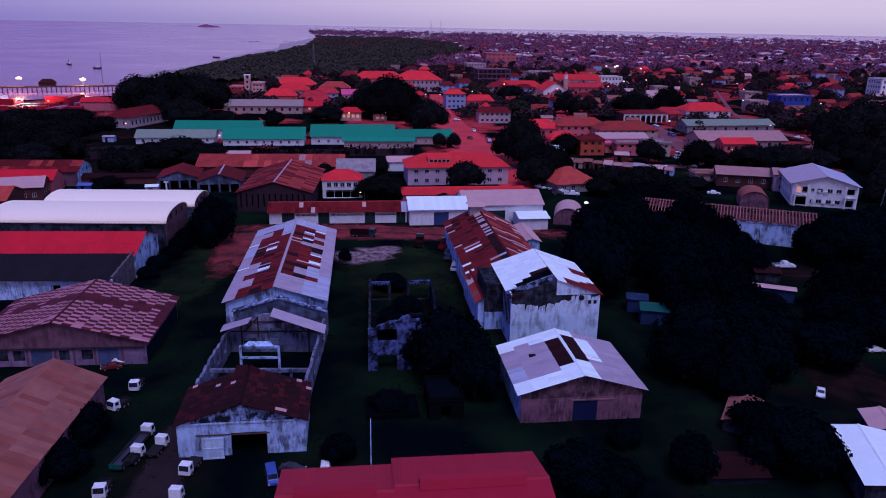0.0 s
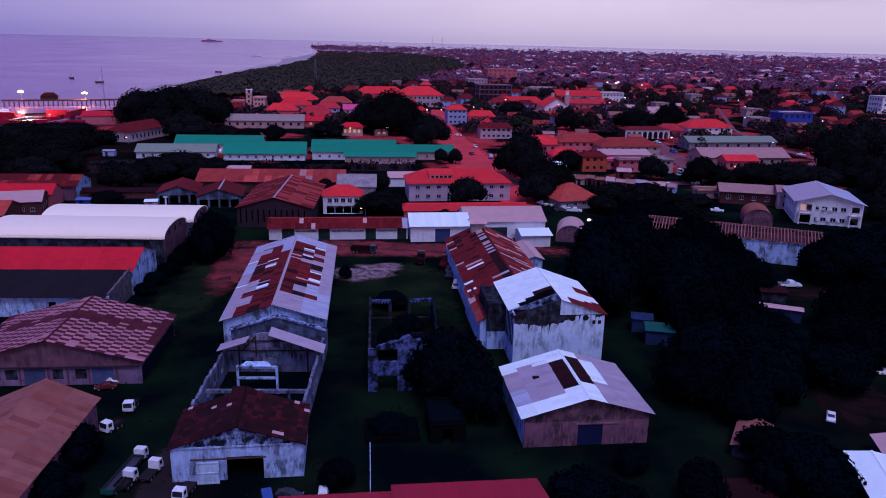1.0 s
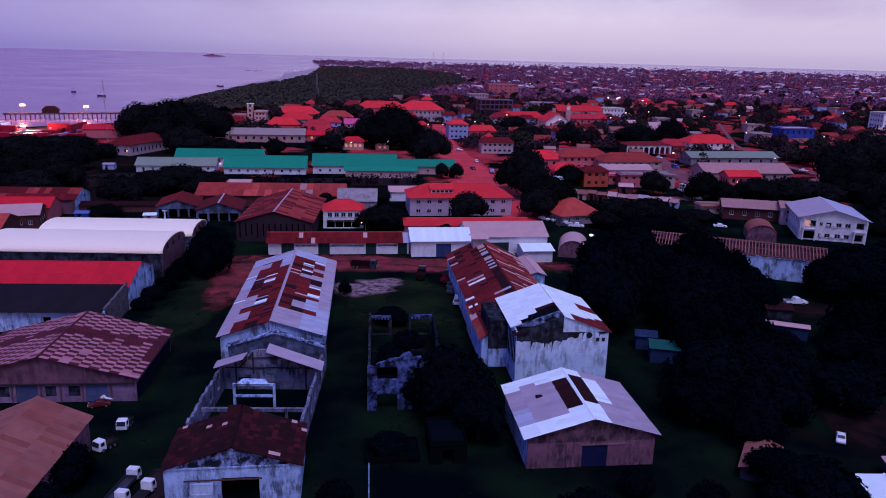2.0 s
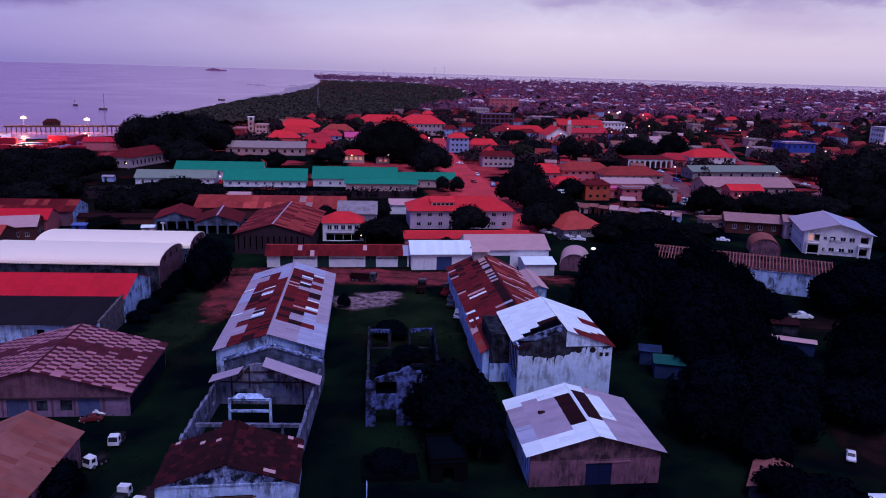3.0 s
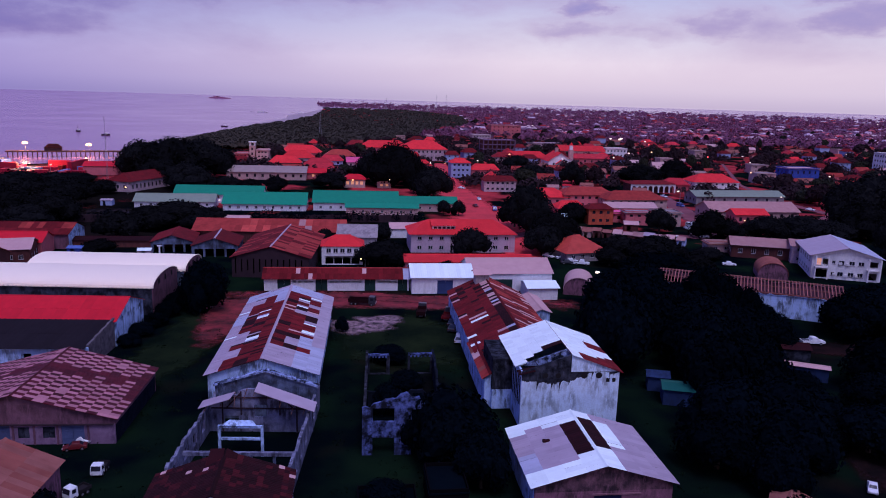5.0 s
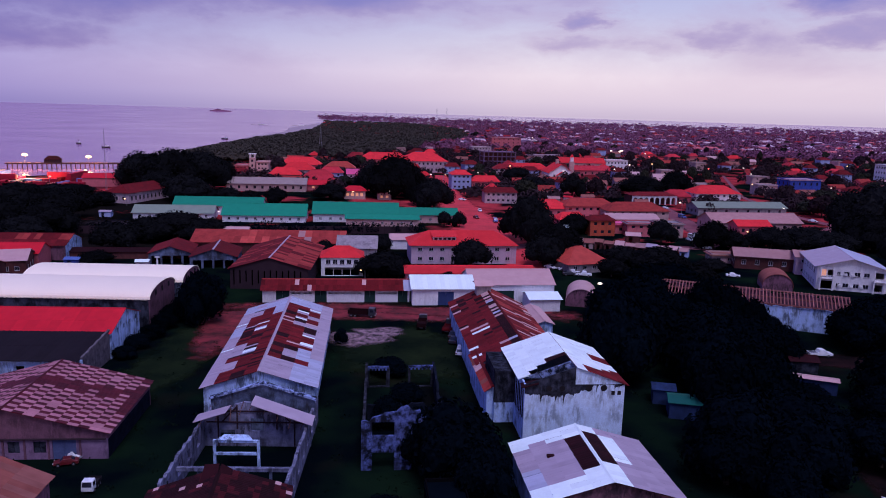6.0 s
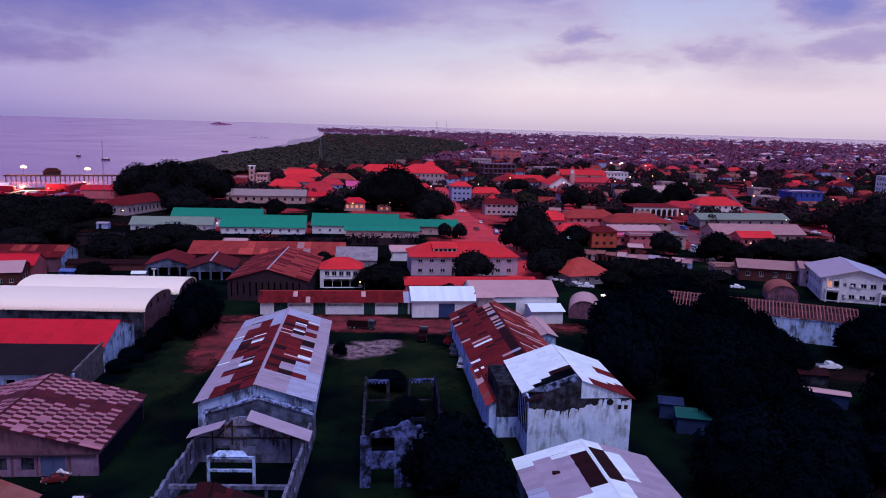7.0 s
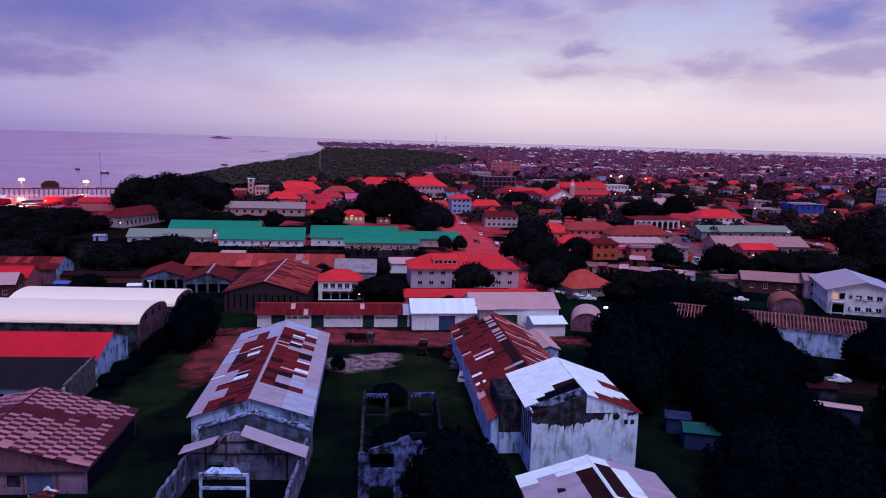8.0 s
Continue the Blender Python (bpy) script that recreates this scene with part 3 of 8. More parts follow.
def building(name, x, y, yaw, w, d, eave, ridge, axis="y", hip=0.0, over=0.4, wall="white_wall", roof="red_tile", openings=(), thick=0.3,
             label="", category="house", group="", walls="flbr", wall_mats=None, base_z=0.0, flat=False, picks=None, grid=None, ridge_cap=None, roof_part=True, plain=False, gable=None, band=None):
    """A walled building; local x is its width w, y its depth d, the front is at -d/2. openings: (side, u, v, width, height, kind),
    u from the left end as seen from outside. axis: which way the ridge runs. picks: a choice of sheet for each slope."""
    b = thing(name, x, y, base_z, yaw, label, category, group)
    hw, hd = w / 2, d / 2
    rise = ridge - eave

    def top_front(u):
        return eave + rise * (1 - abs(u - hw) / hw) if axis == "y" and not hip and not flat else eave

    def top_side(u):
        return eave + rise * (1 - abs(u - hd) / hd) if axis == "x" and not hip and not flat else eave

    sides = {
        "f": (w, top_front, lambda u, v, q: (u - hw, -hd + q, v), hw),
        "b": (w, top_front, lambda u, v, q: (hw - u, hd - q, v), hw),
        "l": (d, top_side, lambda u, v, q: (-hw + q, hd - u, v), hd),
        "r": (d, top_side, lambda u, v, q: (hw - q, u - hd, v), hd),
    }
    names = {"f": "front_wall", "b": "back_wall", "l": "side_wall", "r": "side_wall"}
    if plain:
        bm = bmesh.new()
        for s in walls:
            length, top, put, mid = sides[s]
            wall_run(bm, put, thick if s in "lr" else 0.0, length - (thick if s in "lr" else 0.0), top, [o[1:5] for o in openings if o[0] == s], thick, extra=(mid,))
        part("wall", bm, M[wall], b)
        for o in openings:
            opening_fill(b, sides[o[0]][2], o[1:5], o[5], thick, True)
        walls = ""
    for s in walls:
        length, top, put, mid = sides[s]
        ops = [o for o in openings if o[0] == s]
        bm = bmesh.new()
        inset = thick if s in "lr" else 0.0
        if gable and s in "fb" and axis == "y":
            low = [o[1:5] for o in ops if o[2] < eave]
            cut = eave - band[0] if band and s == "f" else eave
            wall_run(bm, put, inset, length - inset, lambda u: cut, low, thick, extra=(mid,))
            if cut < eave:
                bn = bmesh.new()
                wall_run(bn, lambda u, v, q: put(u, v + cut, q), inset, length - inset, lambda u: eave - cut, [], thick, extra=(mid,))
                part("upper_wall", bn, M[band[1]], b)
            part(names[s], bm, M[(wall_mats or {}).get(s, wall)], b)
            for u0, u1, gm in ((0.0, mid, gable[0]), (mid, length, gable[1])):
                bm = bmesh.new()
                wall_run(bm, lambda u, v, q: put(u, v + eave, q), u0, u1, lambda u: top(u) - eave, [], thick)
                part("gable", bm, M[gm], b)
            bm = bmesh.new()
            for u0, u1, v0, v1 in ((0.1, length - 0.1, eave - 0.14, eave + 0.06),):
                hexa(bm, [put(u0, v0, -0.1), put(u1, v0, -0.1), put(u1, v0, -0.004), put(u0, v0, -0.004), put(u0, v1, -0.1), put(u1, v1, -0.1), put(u1, v1, -0.004), put(u0, v1, -0.004)])
            if wall == "plaster":
                part("ledge", bm, M["plaster"], b)
        else:
            wall_run(bm, put, inset, length - inset, top, [o[1:5] for o in ops], thick, extra=(mid,))
            part(names[s], bm, M[(wall_mats or {}).get(s, wall)], b)
        for o in ops:
            opening_fill(b, put, o[1:5], o[5], thick, plain)
    if not roof_part:
        return b
    slopes = []
    if flat:
        bm = bmesh.new()
        box(bm, -hw - over, hw + over, -hd - over, hd + over, eave, eave + 0.2)
        part("roof", bm, M[roof], b)
        bm = bmesh.new()
        for x0, x1, y0, y1 in ((-hw, hw, -hd, -hd + 0.15), (-hw, hw, hd - 0.15, hd), (-hw, -hw + 0.15, -hd + 0.15, hd - 0.15), (hw - 0.15, hw, -hd + 0.15, hd - 0.15)):
            box(bm, x0, x1, y0, y1, eave + 0.2, eave + 0.65)
        part("parapet", bm, M[wall], b)
        return b
    k = over * rise / (hw if axis == "y" else hd)
    ez = eave - k
    ow, od = hw + over, hd + over
    if axis == "y":
        r0, r1 = (0, -od + hip, ridge), (0, od - hip, ridge)
        planes = [[(-ow, -od, ez), r0, r1, (-ow, od, ez)], [(ow, od, ez), r1, r0, (ow, -od, ez)]]
        if hip:
            planes += [[(ow, -od, ez), r0, (-ow, -od, ez)], [(-ow, od, ez), r1, (ow, od, ez)]]
        downs = [(Vector((-ow, 0, ez)) - Vector((0, 0, ridge))), (Vector((ow, 0, ez)) - Vector((0, 0, ridge)))]
    else:
        r0, r1 = (-ow + hip, 0, ridge), (ow - hip, 0, ridge)
        planes = [[(ow, -od, ez), r1, r0, (-ow, -od, ez)], [(-ow, od, ez), r0, r1, (ow, od, ez)]]
        if hip:
            planes += [[(-ow, -od, ez), r0, (-ow, od, ez)], [(ow, od, ez), r1, (ow, -od, ez)]]
        downs = [(Vector((0, -od, ez)) - Vector((0, 0, ridge))), (Vector((0, od, ez)) - Vector((0, 0, ridge)))]
    if plain:
        bm = bmesh.new()
        for pl in planes:
            slab(bm, pl, 0.06)
        part("roof", bm, M[roof], b)
        planes = []
    for q, pl in enumerate(planes):
        bm = bmesh.new()
        slab(bm, pl, 0.06)
        r = part("roof_slope", bm, M[roof if not isinstance(roof, (list, tuple)) else roof[q % len(roof)]], b)
        slopes.append(r)
        if picks and q < 2 and picks[q]:
            lay_sheets(r, r0, r1, downs[q], grid[0], grid[1], picks[q], seed=11 + q)
    bm = bmesh.new()
    if axis == "y":
        hexa(bm, [(-0.3, r0[1], ridge - 0.02), (0.3, r0[1], ridge - 0.02), (0.3, r1[1], ridge - 0.02), (-0.3, r1[1], ridge - 0.02), (-0.05, r0[1], ridge + 0.16), (0.05, r0[1], ridge + 0.16), (0.05, r1[1], ridge + 0.16), (-0.05, r1[1], ridge + 0.16)])
    else:
        hexa(bm, [(r0[0], -0.3, ridge - 0.02), (r1[0], -0.3, ridge - 0.02), (r1[0], 0.3, ridge - 0.02), (r0[0], 0.3, ridge - 0.02), (r0[0], -0.05, ridge + 0.16), (r1[0], -0.05, ridge + 0.16), (r1[0], 0.05, ridge + 0.16), (r0[0], 0.05, ridge + 0.16)])
    part("ridge_cap", bm, M[ridge_cap or (roof if isinstance(roof, str) else roof[0])], b)
    return b


def span(a, b, depth):
    """The centre, turn and width of a building whose front foot runs from a to b."""
    (ax, ay), (bx, by) = a, b
    yaw = math.atan2(by - ay, bx - ax)
    w = math.hypot(bx - ax, by - ay)
    return (ax + bx) / 2 - math.sin(yaw) * depth / 2, (ay + by) / 2 + math.cos(yaw) * depth / 2, math.degrees(yaw), w


def windows(side, length, n, v=1.0, w=1.1, h=1.2, kind="window", margin=1.0, skip=()):
    step = (length - 2 * margin) / n
    return [(side, margin + step * (i + 0.5) - w / 2, v, w, h, kind) for i in range(n) if i not in skip]


def cover_mesh(ob, values):
    """Stores how thickly a ground layer lies at each corner of its mesh."""
    at = ob.data.attributes.new("cover", "FLOAT", "POINT")
    for k, q in enumerate(values):
        at.data[k].value = q


def strip(name, pts, mat, z, label, kind="structure", category="road"):
    """A lane on the ground: points (x, y, width); it thins out at both edges."""
    v, f, cover = [], [], []
    across = ((1.25, 0.0), (0.72, 0.62), (0.0, 1.0), (-0.72, 0.62), (-1.25, 0.0))
    for i, (x, y, w) in enumerate(pts):
        q0, q1 = pts[max(i - 1, 0)], pts[min(i + 1, len(pts) - 1)]
        dx, dy = q1[0] - q0[0], q1[1] - q0[1]
        s = math.hypot(dx, dy) or 1
        nx, ny = -dy / s * w / 2, dx / s * w / 2
        for a, c in across:
            v.append((x + nx * a, y + ny * a, z))
            cover.append(c)
        if i:
            for k in range(4):
                f.append((5 * i - 5 + k, 5 * i - 4 + k, 5 * i + 1 + k, 5 * i + k))
    ob = part_arrays(name, v, f, mat)
    cover_mesh(ob, cover)
    return tagged(ob, label, category, "", kind)


def patch(name, cx, cy, rx, ry, mat, z, label, seed=0, category="ground"):
    """A patch of bare ground that thins out to an uneven rim."""
    rng = random.Random(seed)
    n = 40
    ph = [rng.uniform(0, 6.28) for _ in range(4)]
    v, f, cover = [(cx, cy, z)], [], [1.0]
    for ring, c in ((0.45, 0.95), (0.85, 0.5), (1.3, 0.0)):
        for i in range(n):
            a = 2 * math.pi * i / n
            r = ring * (1 + sum(0.13 / (k + 1) ** 0.5 * math.sin((k + 2) * a + ph[k]) for k in range(4)))
            v.append((cx + rx * r * math.cos(a), cy + ry * r * math.sin(a), z))
            cover.append(c)
    f += [(0, i + 1, (i + 1) % n + 1) for i in range(n)]
    for ring in range(2):
        for i in range(n):
            a, b = 1 + ring * n + i, 1 + ring * n + (i + 1) % n
            f.append((a, a + n, b + n, b))
    ob = part_arrays(name, v, f, mat)
    cover_mesh(ob, cover)
    return tagged(ob, label, category, "", "structure")


# ---- land and sea ----
def coast(y):
    rows = ((-400, -640), (250, -520), (420, -360), (480, -275), (530, -222), (590, -226), (640, -262), (775, -284), (1040, -302), (1310, -303), (1700, -335), (2090, -390), (2500, -455), (2750, -500), (3300, -610), (4950, -930))
    return float(np.interp(y, [r[0] for r in rows], [r[1] for r in rows]))


def land_lift(x, y):
    """The far land rises gently to meet the sky line."""
    return np.clip((np.minimum(np.hypot(x, y), 4900) - 1800) / 3100, 0.0, None) ** 1.7 * 10.0


def make_ground():
    ys = np.concatenate([np.arange(-400, 480, 40), np.arange(480, 800, 20), np.arange(800, 2000, 50), np.arange(2000, 4901, 100)])
    us = np.linspace(0, 1, 24) ** 1.6
    v, f = [], []
    for y in ys:
        c = coast(y)
        v.append((c - 6, y, -4.5))
        for u in us:
            x = c + u * (4200 - c)
            v.append((x, y, -1.6 if u == 0 else float(land_lift(x, y))))
    n = len(us) + 1
    for j in range(len(ys) - 1):
        for i in range(n - 1):
            a = j * n + i
            f.append((a, a + 1, a + 1 + n, a + n))
    m = bpy.data.materials.new("grass_and_red_earth")
    m.use_nodes = True
    nn, l = m.node_tree.nodes, m.node_tree.links
    b = nn["Principled BSDF"]
    b.inputs["Roughness"].default_value = 0.95
    b.inputs["Specular IOR Level"].default_value = 0.0
    tc = nn.new("ShaderNodeTexCoord")

    def noise_node(scale, detail):
        q = nn.new("ShaderNodeTexNoise")
        q.inputs["Scale"].default_value, q.inputs["Detail"].default_value = scale, detail
        l.new(tc.outputs["Object"], q.inputs["Vector"])
        return q

    def mix_of(a, c, fac):
        q = nn.new("ShaderNodeMix")
        q.data_type = "RGBA"
        for key, val in (("A", a), ("B", c)):
            if isinstance(val, tuple):
                q.inputs[key].default_value = (*val, 1)
            else:
                l.new(val, q.inputs[key])
        l.new(fac, q.inputs["Factor"])
        return q.outputs["Result"]

    def ramp_of(src, p0, p1):
        q = nn.new("ShaderNodeValToRGB")
        q.color_ramp.elements[0].position, q.color_ramp.elements[1].position = p0, p1
        l.new(src, q.inputs[0])
        return q.outputs[0]

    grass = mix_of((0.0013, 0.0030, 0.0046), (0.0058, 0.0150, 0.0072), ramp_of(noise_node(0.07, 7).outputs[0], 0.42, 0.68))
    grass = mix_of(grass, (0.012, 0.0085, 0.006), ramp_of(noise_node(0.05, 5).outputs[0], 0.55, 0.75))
    earth = mix_of((0.48, 0.046, 0.056), (0.24, 0.028, 0.036), ramp_of(noise_node(0.08, 6).outputs[0], 0.35, 0.65))
    sep = nn.new("ShaderNodeSeparateXYZ")
    l.new(tc.outputs["Object"], sep.inputs[0])
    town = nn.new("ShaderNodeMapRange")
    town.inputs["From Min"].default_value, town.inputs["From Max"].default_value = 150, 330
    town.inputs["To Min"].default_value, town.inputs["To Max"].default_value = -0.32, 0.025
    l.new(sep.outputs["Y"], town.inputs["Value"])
    wild = nn.new("ShaderNodeMapRange")
    wild.inputs["From Min"].default_value, wild.inputs["From Max"].default_value = 1100, 1500
    wild.inputs["To Min"].default_value, wild.inputs["To Max"].default_value = 0.0, 0.03
    l.new(sep.outputs["Y"], wild.inputs["Value"])
    both = nn.new("ShaderNodeMath")
    l.new(town.outputs[0], both.inputs[0])
    l.new(wild.outputs[0], both.inputs[1])
    add = nn.new("ShaderNodeMath")
    l.new(noise_node(0.035, 6).outputs[0], add.inputs[0])
    l.new(both.outputs[0], add.inputs[1])
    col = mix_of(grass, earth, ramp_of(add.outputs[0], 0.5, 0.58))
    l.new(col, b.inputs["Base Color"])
    bp = nn.new("ShaderNodeBump")
    bp.inputs["Strength"].default_value, bp.inputs["Distance"].default_value = 0.5, 0.3
    l.new(noise_node(1.3, 5).outputs[0], bp.inputs["Height"])
    l.new(bp.outputs[0], b.inputs["Normal"])
    ob = part_arrays("ground", v, f, m)
    tagged(ob, "dark grass and red laterite earth reaching the horizon", "ground", "", "structure")


def make_sea():
    """A broad sheet that meets the sky line far out."""
    m = bpy.data.materials.new("grey_violet_water")
    m.use_nodes = True
    nn, l = m.node_tree.nodes, m.node_tree.links
    b = nn["Principled BSDF"]
    b.inputs["Base Color"].default_value = (0.36, 0.15, 0.29, 1)
    b.inputs["Specular IOR Level"].default_value = 0.35
    b.inputs["Roughness"].default_value = 0.28
    b.inputs["IOR"].default_value = 1.33
    tc = nn.new("ShaderNodeTexCoord")
    ns = nn.new("ShaderNodeTexNoise")
    ns.inputs["Scale"].default_value, ns.inputs["Detail"].default_value = 0.22, 5
    l.new(tc.outputs["Object"], ns.inputs["Vector"])
    big = nn.new("ShaderNodeTexNoise")
    big.inputs["Scale"].default_value, big.inputs["Detail"].default_value = 0.006, 4
    l.new(tc.outputs["Object"], big.inputs["Vector"])
    mr = nn.new("ShaderNodeMapRange")
    mr.inputs["To Min"].default_value, mr.inputs["To Max"].default_value = 0.12, 0.24
    l.new(big.outputs[0], mr.inputs["Value"])
    l.new(mr.outputs[0], b.inputs["Roughness"])
    bp = nn.new("ShaderNodeBump")
    bp.inputs["Strength"].default_value, bp.inputs["Distance"].default_value = 0.12, 0.4
    l.new(ns.outputs[0], bp.inputs["Height"])
    l.new(bp.outputs[0], b.inputs["Normal"])
    v, f = [(0, 0, -3.0)], []
    radii = (300, 900, 1800, 2600, 3200, 3800, 4300, 4700, 4900)
    n = 96
    for r in radii:
        z = -3.0 + max(0.0, (r - 1800) / 3100) ** 1.7 * 33.0
        v += [(r * math.cos(2 * math.pi * k / n), r * math.sin(2 * math.pi * k / n), z) for k in range(n)]
    f += [(0, 1 + k, 1 + (k + 1) % n) for k in range(n)]
    for j in range(len(radii) - 1):
        for k in range(n):
            a, c = 1 + j * n + k, 1 + j * n + (k + 1) % n
            f.append((a, c, c + n, a + n))
    ob = part_arrays("water", v, f, m)
    for p in ob.data.polygons:
        p.use_smooth = True
    tagged(ob, "calm violet-grey sea at dusk", "sea", "", "structure")


make_ground()
make_sea()


# ---- trees ----
def blades_at(rng, p, d, s, wild, bend=0.15):
    """One small bent blade of leaves at every point p, turned outwards along d."""
    n = d + rng.normal(size=d.shape) * wild
    n /= np.linalg.norm(n, axis=1)[:, None]
    a = np.cross(n, rng.normal(size=d.shape))
    a /= np.linalg.norm(a, axis=1)[:, None]
    b = np.cross(n, a)
    s = s[:, None]
    v = np.stack([p - a * s, p - b * s * 0.62 + n * s * bend, p + a * s, p + b * s * 0.62 + n * s * bend], axis=1).reshape(-1, 3)
    return v.tolist(), np.arange(len(v)).reshape(-1, 4).tolist()


def leaf_cloud(rng, centres, count, size):
    """Leaf clumps scattered over lobes: small bent blades turned every way, thicker at the outside."""
    c = np.array(centres)[rng.integers(len(centres), size=count)]
    d = rng.normal(size=(count, 3))
    d /= np.linalg.norm(d, axis=1)[:, None]
    d[:, 2] = np.where(d[:, 2] < -0.75, d[:, 2] * -0.5, d[:, 2])
    r = (0.72 + 0.34 * rng.random(count) ** 0.5)[:, None]
    p = c[:, :3] + d * r * c[:, [3, 3, 4]]
    return blades_at(rng, p, d, size * (0.6 + 0.8 * rng.random(count)), 0.42)


def make_tree(seed, leaf, height=9.0, radius=6.0, lobes=13, count=3300, size=0.37, label=""):
    rng = np.random.default_rng(seed)
    t = thing("tree", 0, 0, -300, 0, label, "tree")
    bm = bmesh.new()
    fork = height * 0.24
    tube(bm, (0, 0, -0.3), (0.1, 0.05, fork), 0.42, 0.30, 9)
    centres = []
    for k in range(lobes):
        a = 2.4 * k + rng.uniform(-0.3, 0.3)
        q = math.sqrt((k + 0.5) / lobes)
        rr = radius * 0.66 * q
        lr = radius * rng.uniform(0.40, 0.55)
        lz = lr * rng.uniform(0.75, 1.05)
        cz = height - lz * 1.06 - (q ** 2) * height * 0.36 + rng.uniform(-0.3, 0.2)
        centres.append((rr * math.cos(a), rr * math.sin(a), cz, lr, lz))
        if k % 2 == 0:
            m = (rr * math.cos(a) * 0.45, rr * math.sin(a) * 0.45, fork + (cz - fork) * 0.6)
            tube(bm, (0.1, 0.05, fork - 0.3), m, 0.22, 0.14, 6)
            tube(bm, m, (rr * math.cos(a), rr * math.sin(a), cz), 0.14, 0.05, 6)
    part("trunk", bm, M["trunk"], t)
    v, f = leaf_cloud(rng, centres, count, size)
    # the shaded inner mass of each lobe
    bm = bmesh.new()
    for x, y, z, lr, lz in centres:
        made = bmesh.ops.create_icosphere(bm, subdivisions=2, radius=1.0, matrix=Matrix.Translation((x, y, z)) @ Matrix.Diagonal((lr * 0.80, lr * 0.80, lz * 0.80, 1)))
        for q in made["verts"]:
            q.co += (q.co - Vector((x, y, z))) * rng.uniform(-0.16, 0.12)
    base = len(v)
    bm.verts.index_update()
    v += [tuple(q.co) for q in bm.verts]
    f += [tuple(base + q.index for q in face.verts) for face in bm.faces]
    bm.free()
    part_arrays("crown", v, f, M[leaf], t)
    return t


TREE_LABELS = ("broad dark-green mango tree with a dense crown", "tall dark tree with a rounded uneven crown", "spreading shade tree with heavy dark foliage", "leafy tree with a lumpy dark crown")
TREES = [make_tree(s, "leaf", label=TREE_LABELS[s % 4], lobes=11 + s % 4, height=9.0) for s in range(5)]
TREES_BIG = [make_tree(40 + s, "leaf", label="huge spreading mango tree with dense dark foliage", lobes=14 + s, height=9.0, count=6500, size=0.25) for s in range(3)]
TREES_TOWN = [make_tree(30 + s, "leaf_town", label="dusty dark tree standing among the houses", lobes=10 + s, height=9.0, count=760, size=0.72) for s in range(3)]
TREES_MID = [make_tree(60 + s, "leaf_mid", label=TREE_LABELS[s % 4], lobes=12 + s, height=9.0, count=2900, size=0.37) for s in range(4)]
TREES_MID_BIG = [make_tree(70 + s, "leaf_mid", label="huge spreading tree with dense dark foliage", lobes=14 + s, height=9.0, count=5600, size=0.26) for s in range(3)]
TREES_WARM = [make_tree(20 + s, "leaf_warm", label="olive-green tree standing among the houses", lobes=10 + s, height=9.0, count=760, size=0.72) for s in range(2)]


def plant(rows, group, protos=None, seed=3):
    rng = random.Random(seed)
    for x, y, r, h in rows:
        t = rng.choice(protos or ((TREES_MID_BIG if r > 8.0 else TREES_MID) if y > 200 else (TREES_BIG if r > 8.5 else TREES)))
        c = copy_thing(t, Matrix.Translation((x, y, 0)) @ pose(0, 0, 0, 0, 0, rng.uniform(0, 360)) @ Matrix.Diagonal((r / 6.0, r / 6.0, h / 9.0, 1)))
        c["group"] = group


EAST_GROVE = ((30.2, 138.2, 7.2, 16.3), (27.4, 145.5, 4.1, 7.5), (55.5, 197.1, 11.6, 10.4), (41.2, 168.2, 7.4, 12.9), (49.1, 148.9, 7.3, 10.5), (45.0, 131.5, 5.9, 13.0), (50.6, 135.4, 6.3, 10.9), (66.4, 167.4, 3.6, 8.6), (52.0, 126.0, 5.4, 10.0), (44.0, 112.0, 5.4, 8.6), (42.5, 114.5, 4.6, 7.4), (40.5, 108.3, 6.1, 9.6), (36.5, 100.2, 5.3, 7.7), (47.6, 102.4, 5.5, 8.9), (42.0, 94.3, 3.9, 7.1), (56.5, 117.0, 5.3, 5.2))
EAST_NEAR = ((42.2, 77.6, 5.6, 7.6), (40.4, 84.1, 3.6, 5.3), (91.5, 163.4, 9.3, 10.0), (95.4, 158.6, 7.8, 8.7), (88.0, 161.5, 4.9, 9.6), (77.5, 131.6, 7.7, 9.6), (73.0, 115.4, 6.0, 8.2), (60.0, 106.4, 5.4, 7.5), (15.9, 72.7, 4.3, 5.6), (19.9, 70.8, 3.0, 5.1), (29.5, 75.0, 2.9, 5.8), (23.0, 81.4, 2.2, 3.4))
YARD = ((1.3, 99.7, 6.2, 10.7), (-3.1, 102.6, 3.0, 8.2), (4.8, 93.1, 3.6, 8.7), (-10.3, 136.4, 3.3, 3.5), (-6.4, 124.8, 3.0, 3.1), (-6.8, 88.9, 2.7, 3), (-21.4, 153.3, 1.4, 3.3), (-53.5, 164.9, 5.1, 12.0), (-45.6, 80.3, 4.3, 5.4), (-43.3, 72.9, 3.3, 4.5), (-44.9, 70.1, 2.2, 4.4), (-43.6, 81.7, 2.4, 3.4), (-11.9, 76.6, 2.1, 3.9), (-8.7, 114.3, 2.4, 5.2))
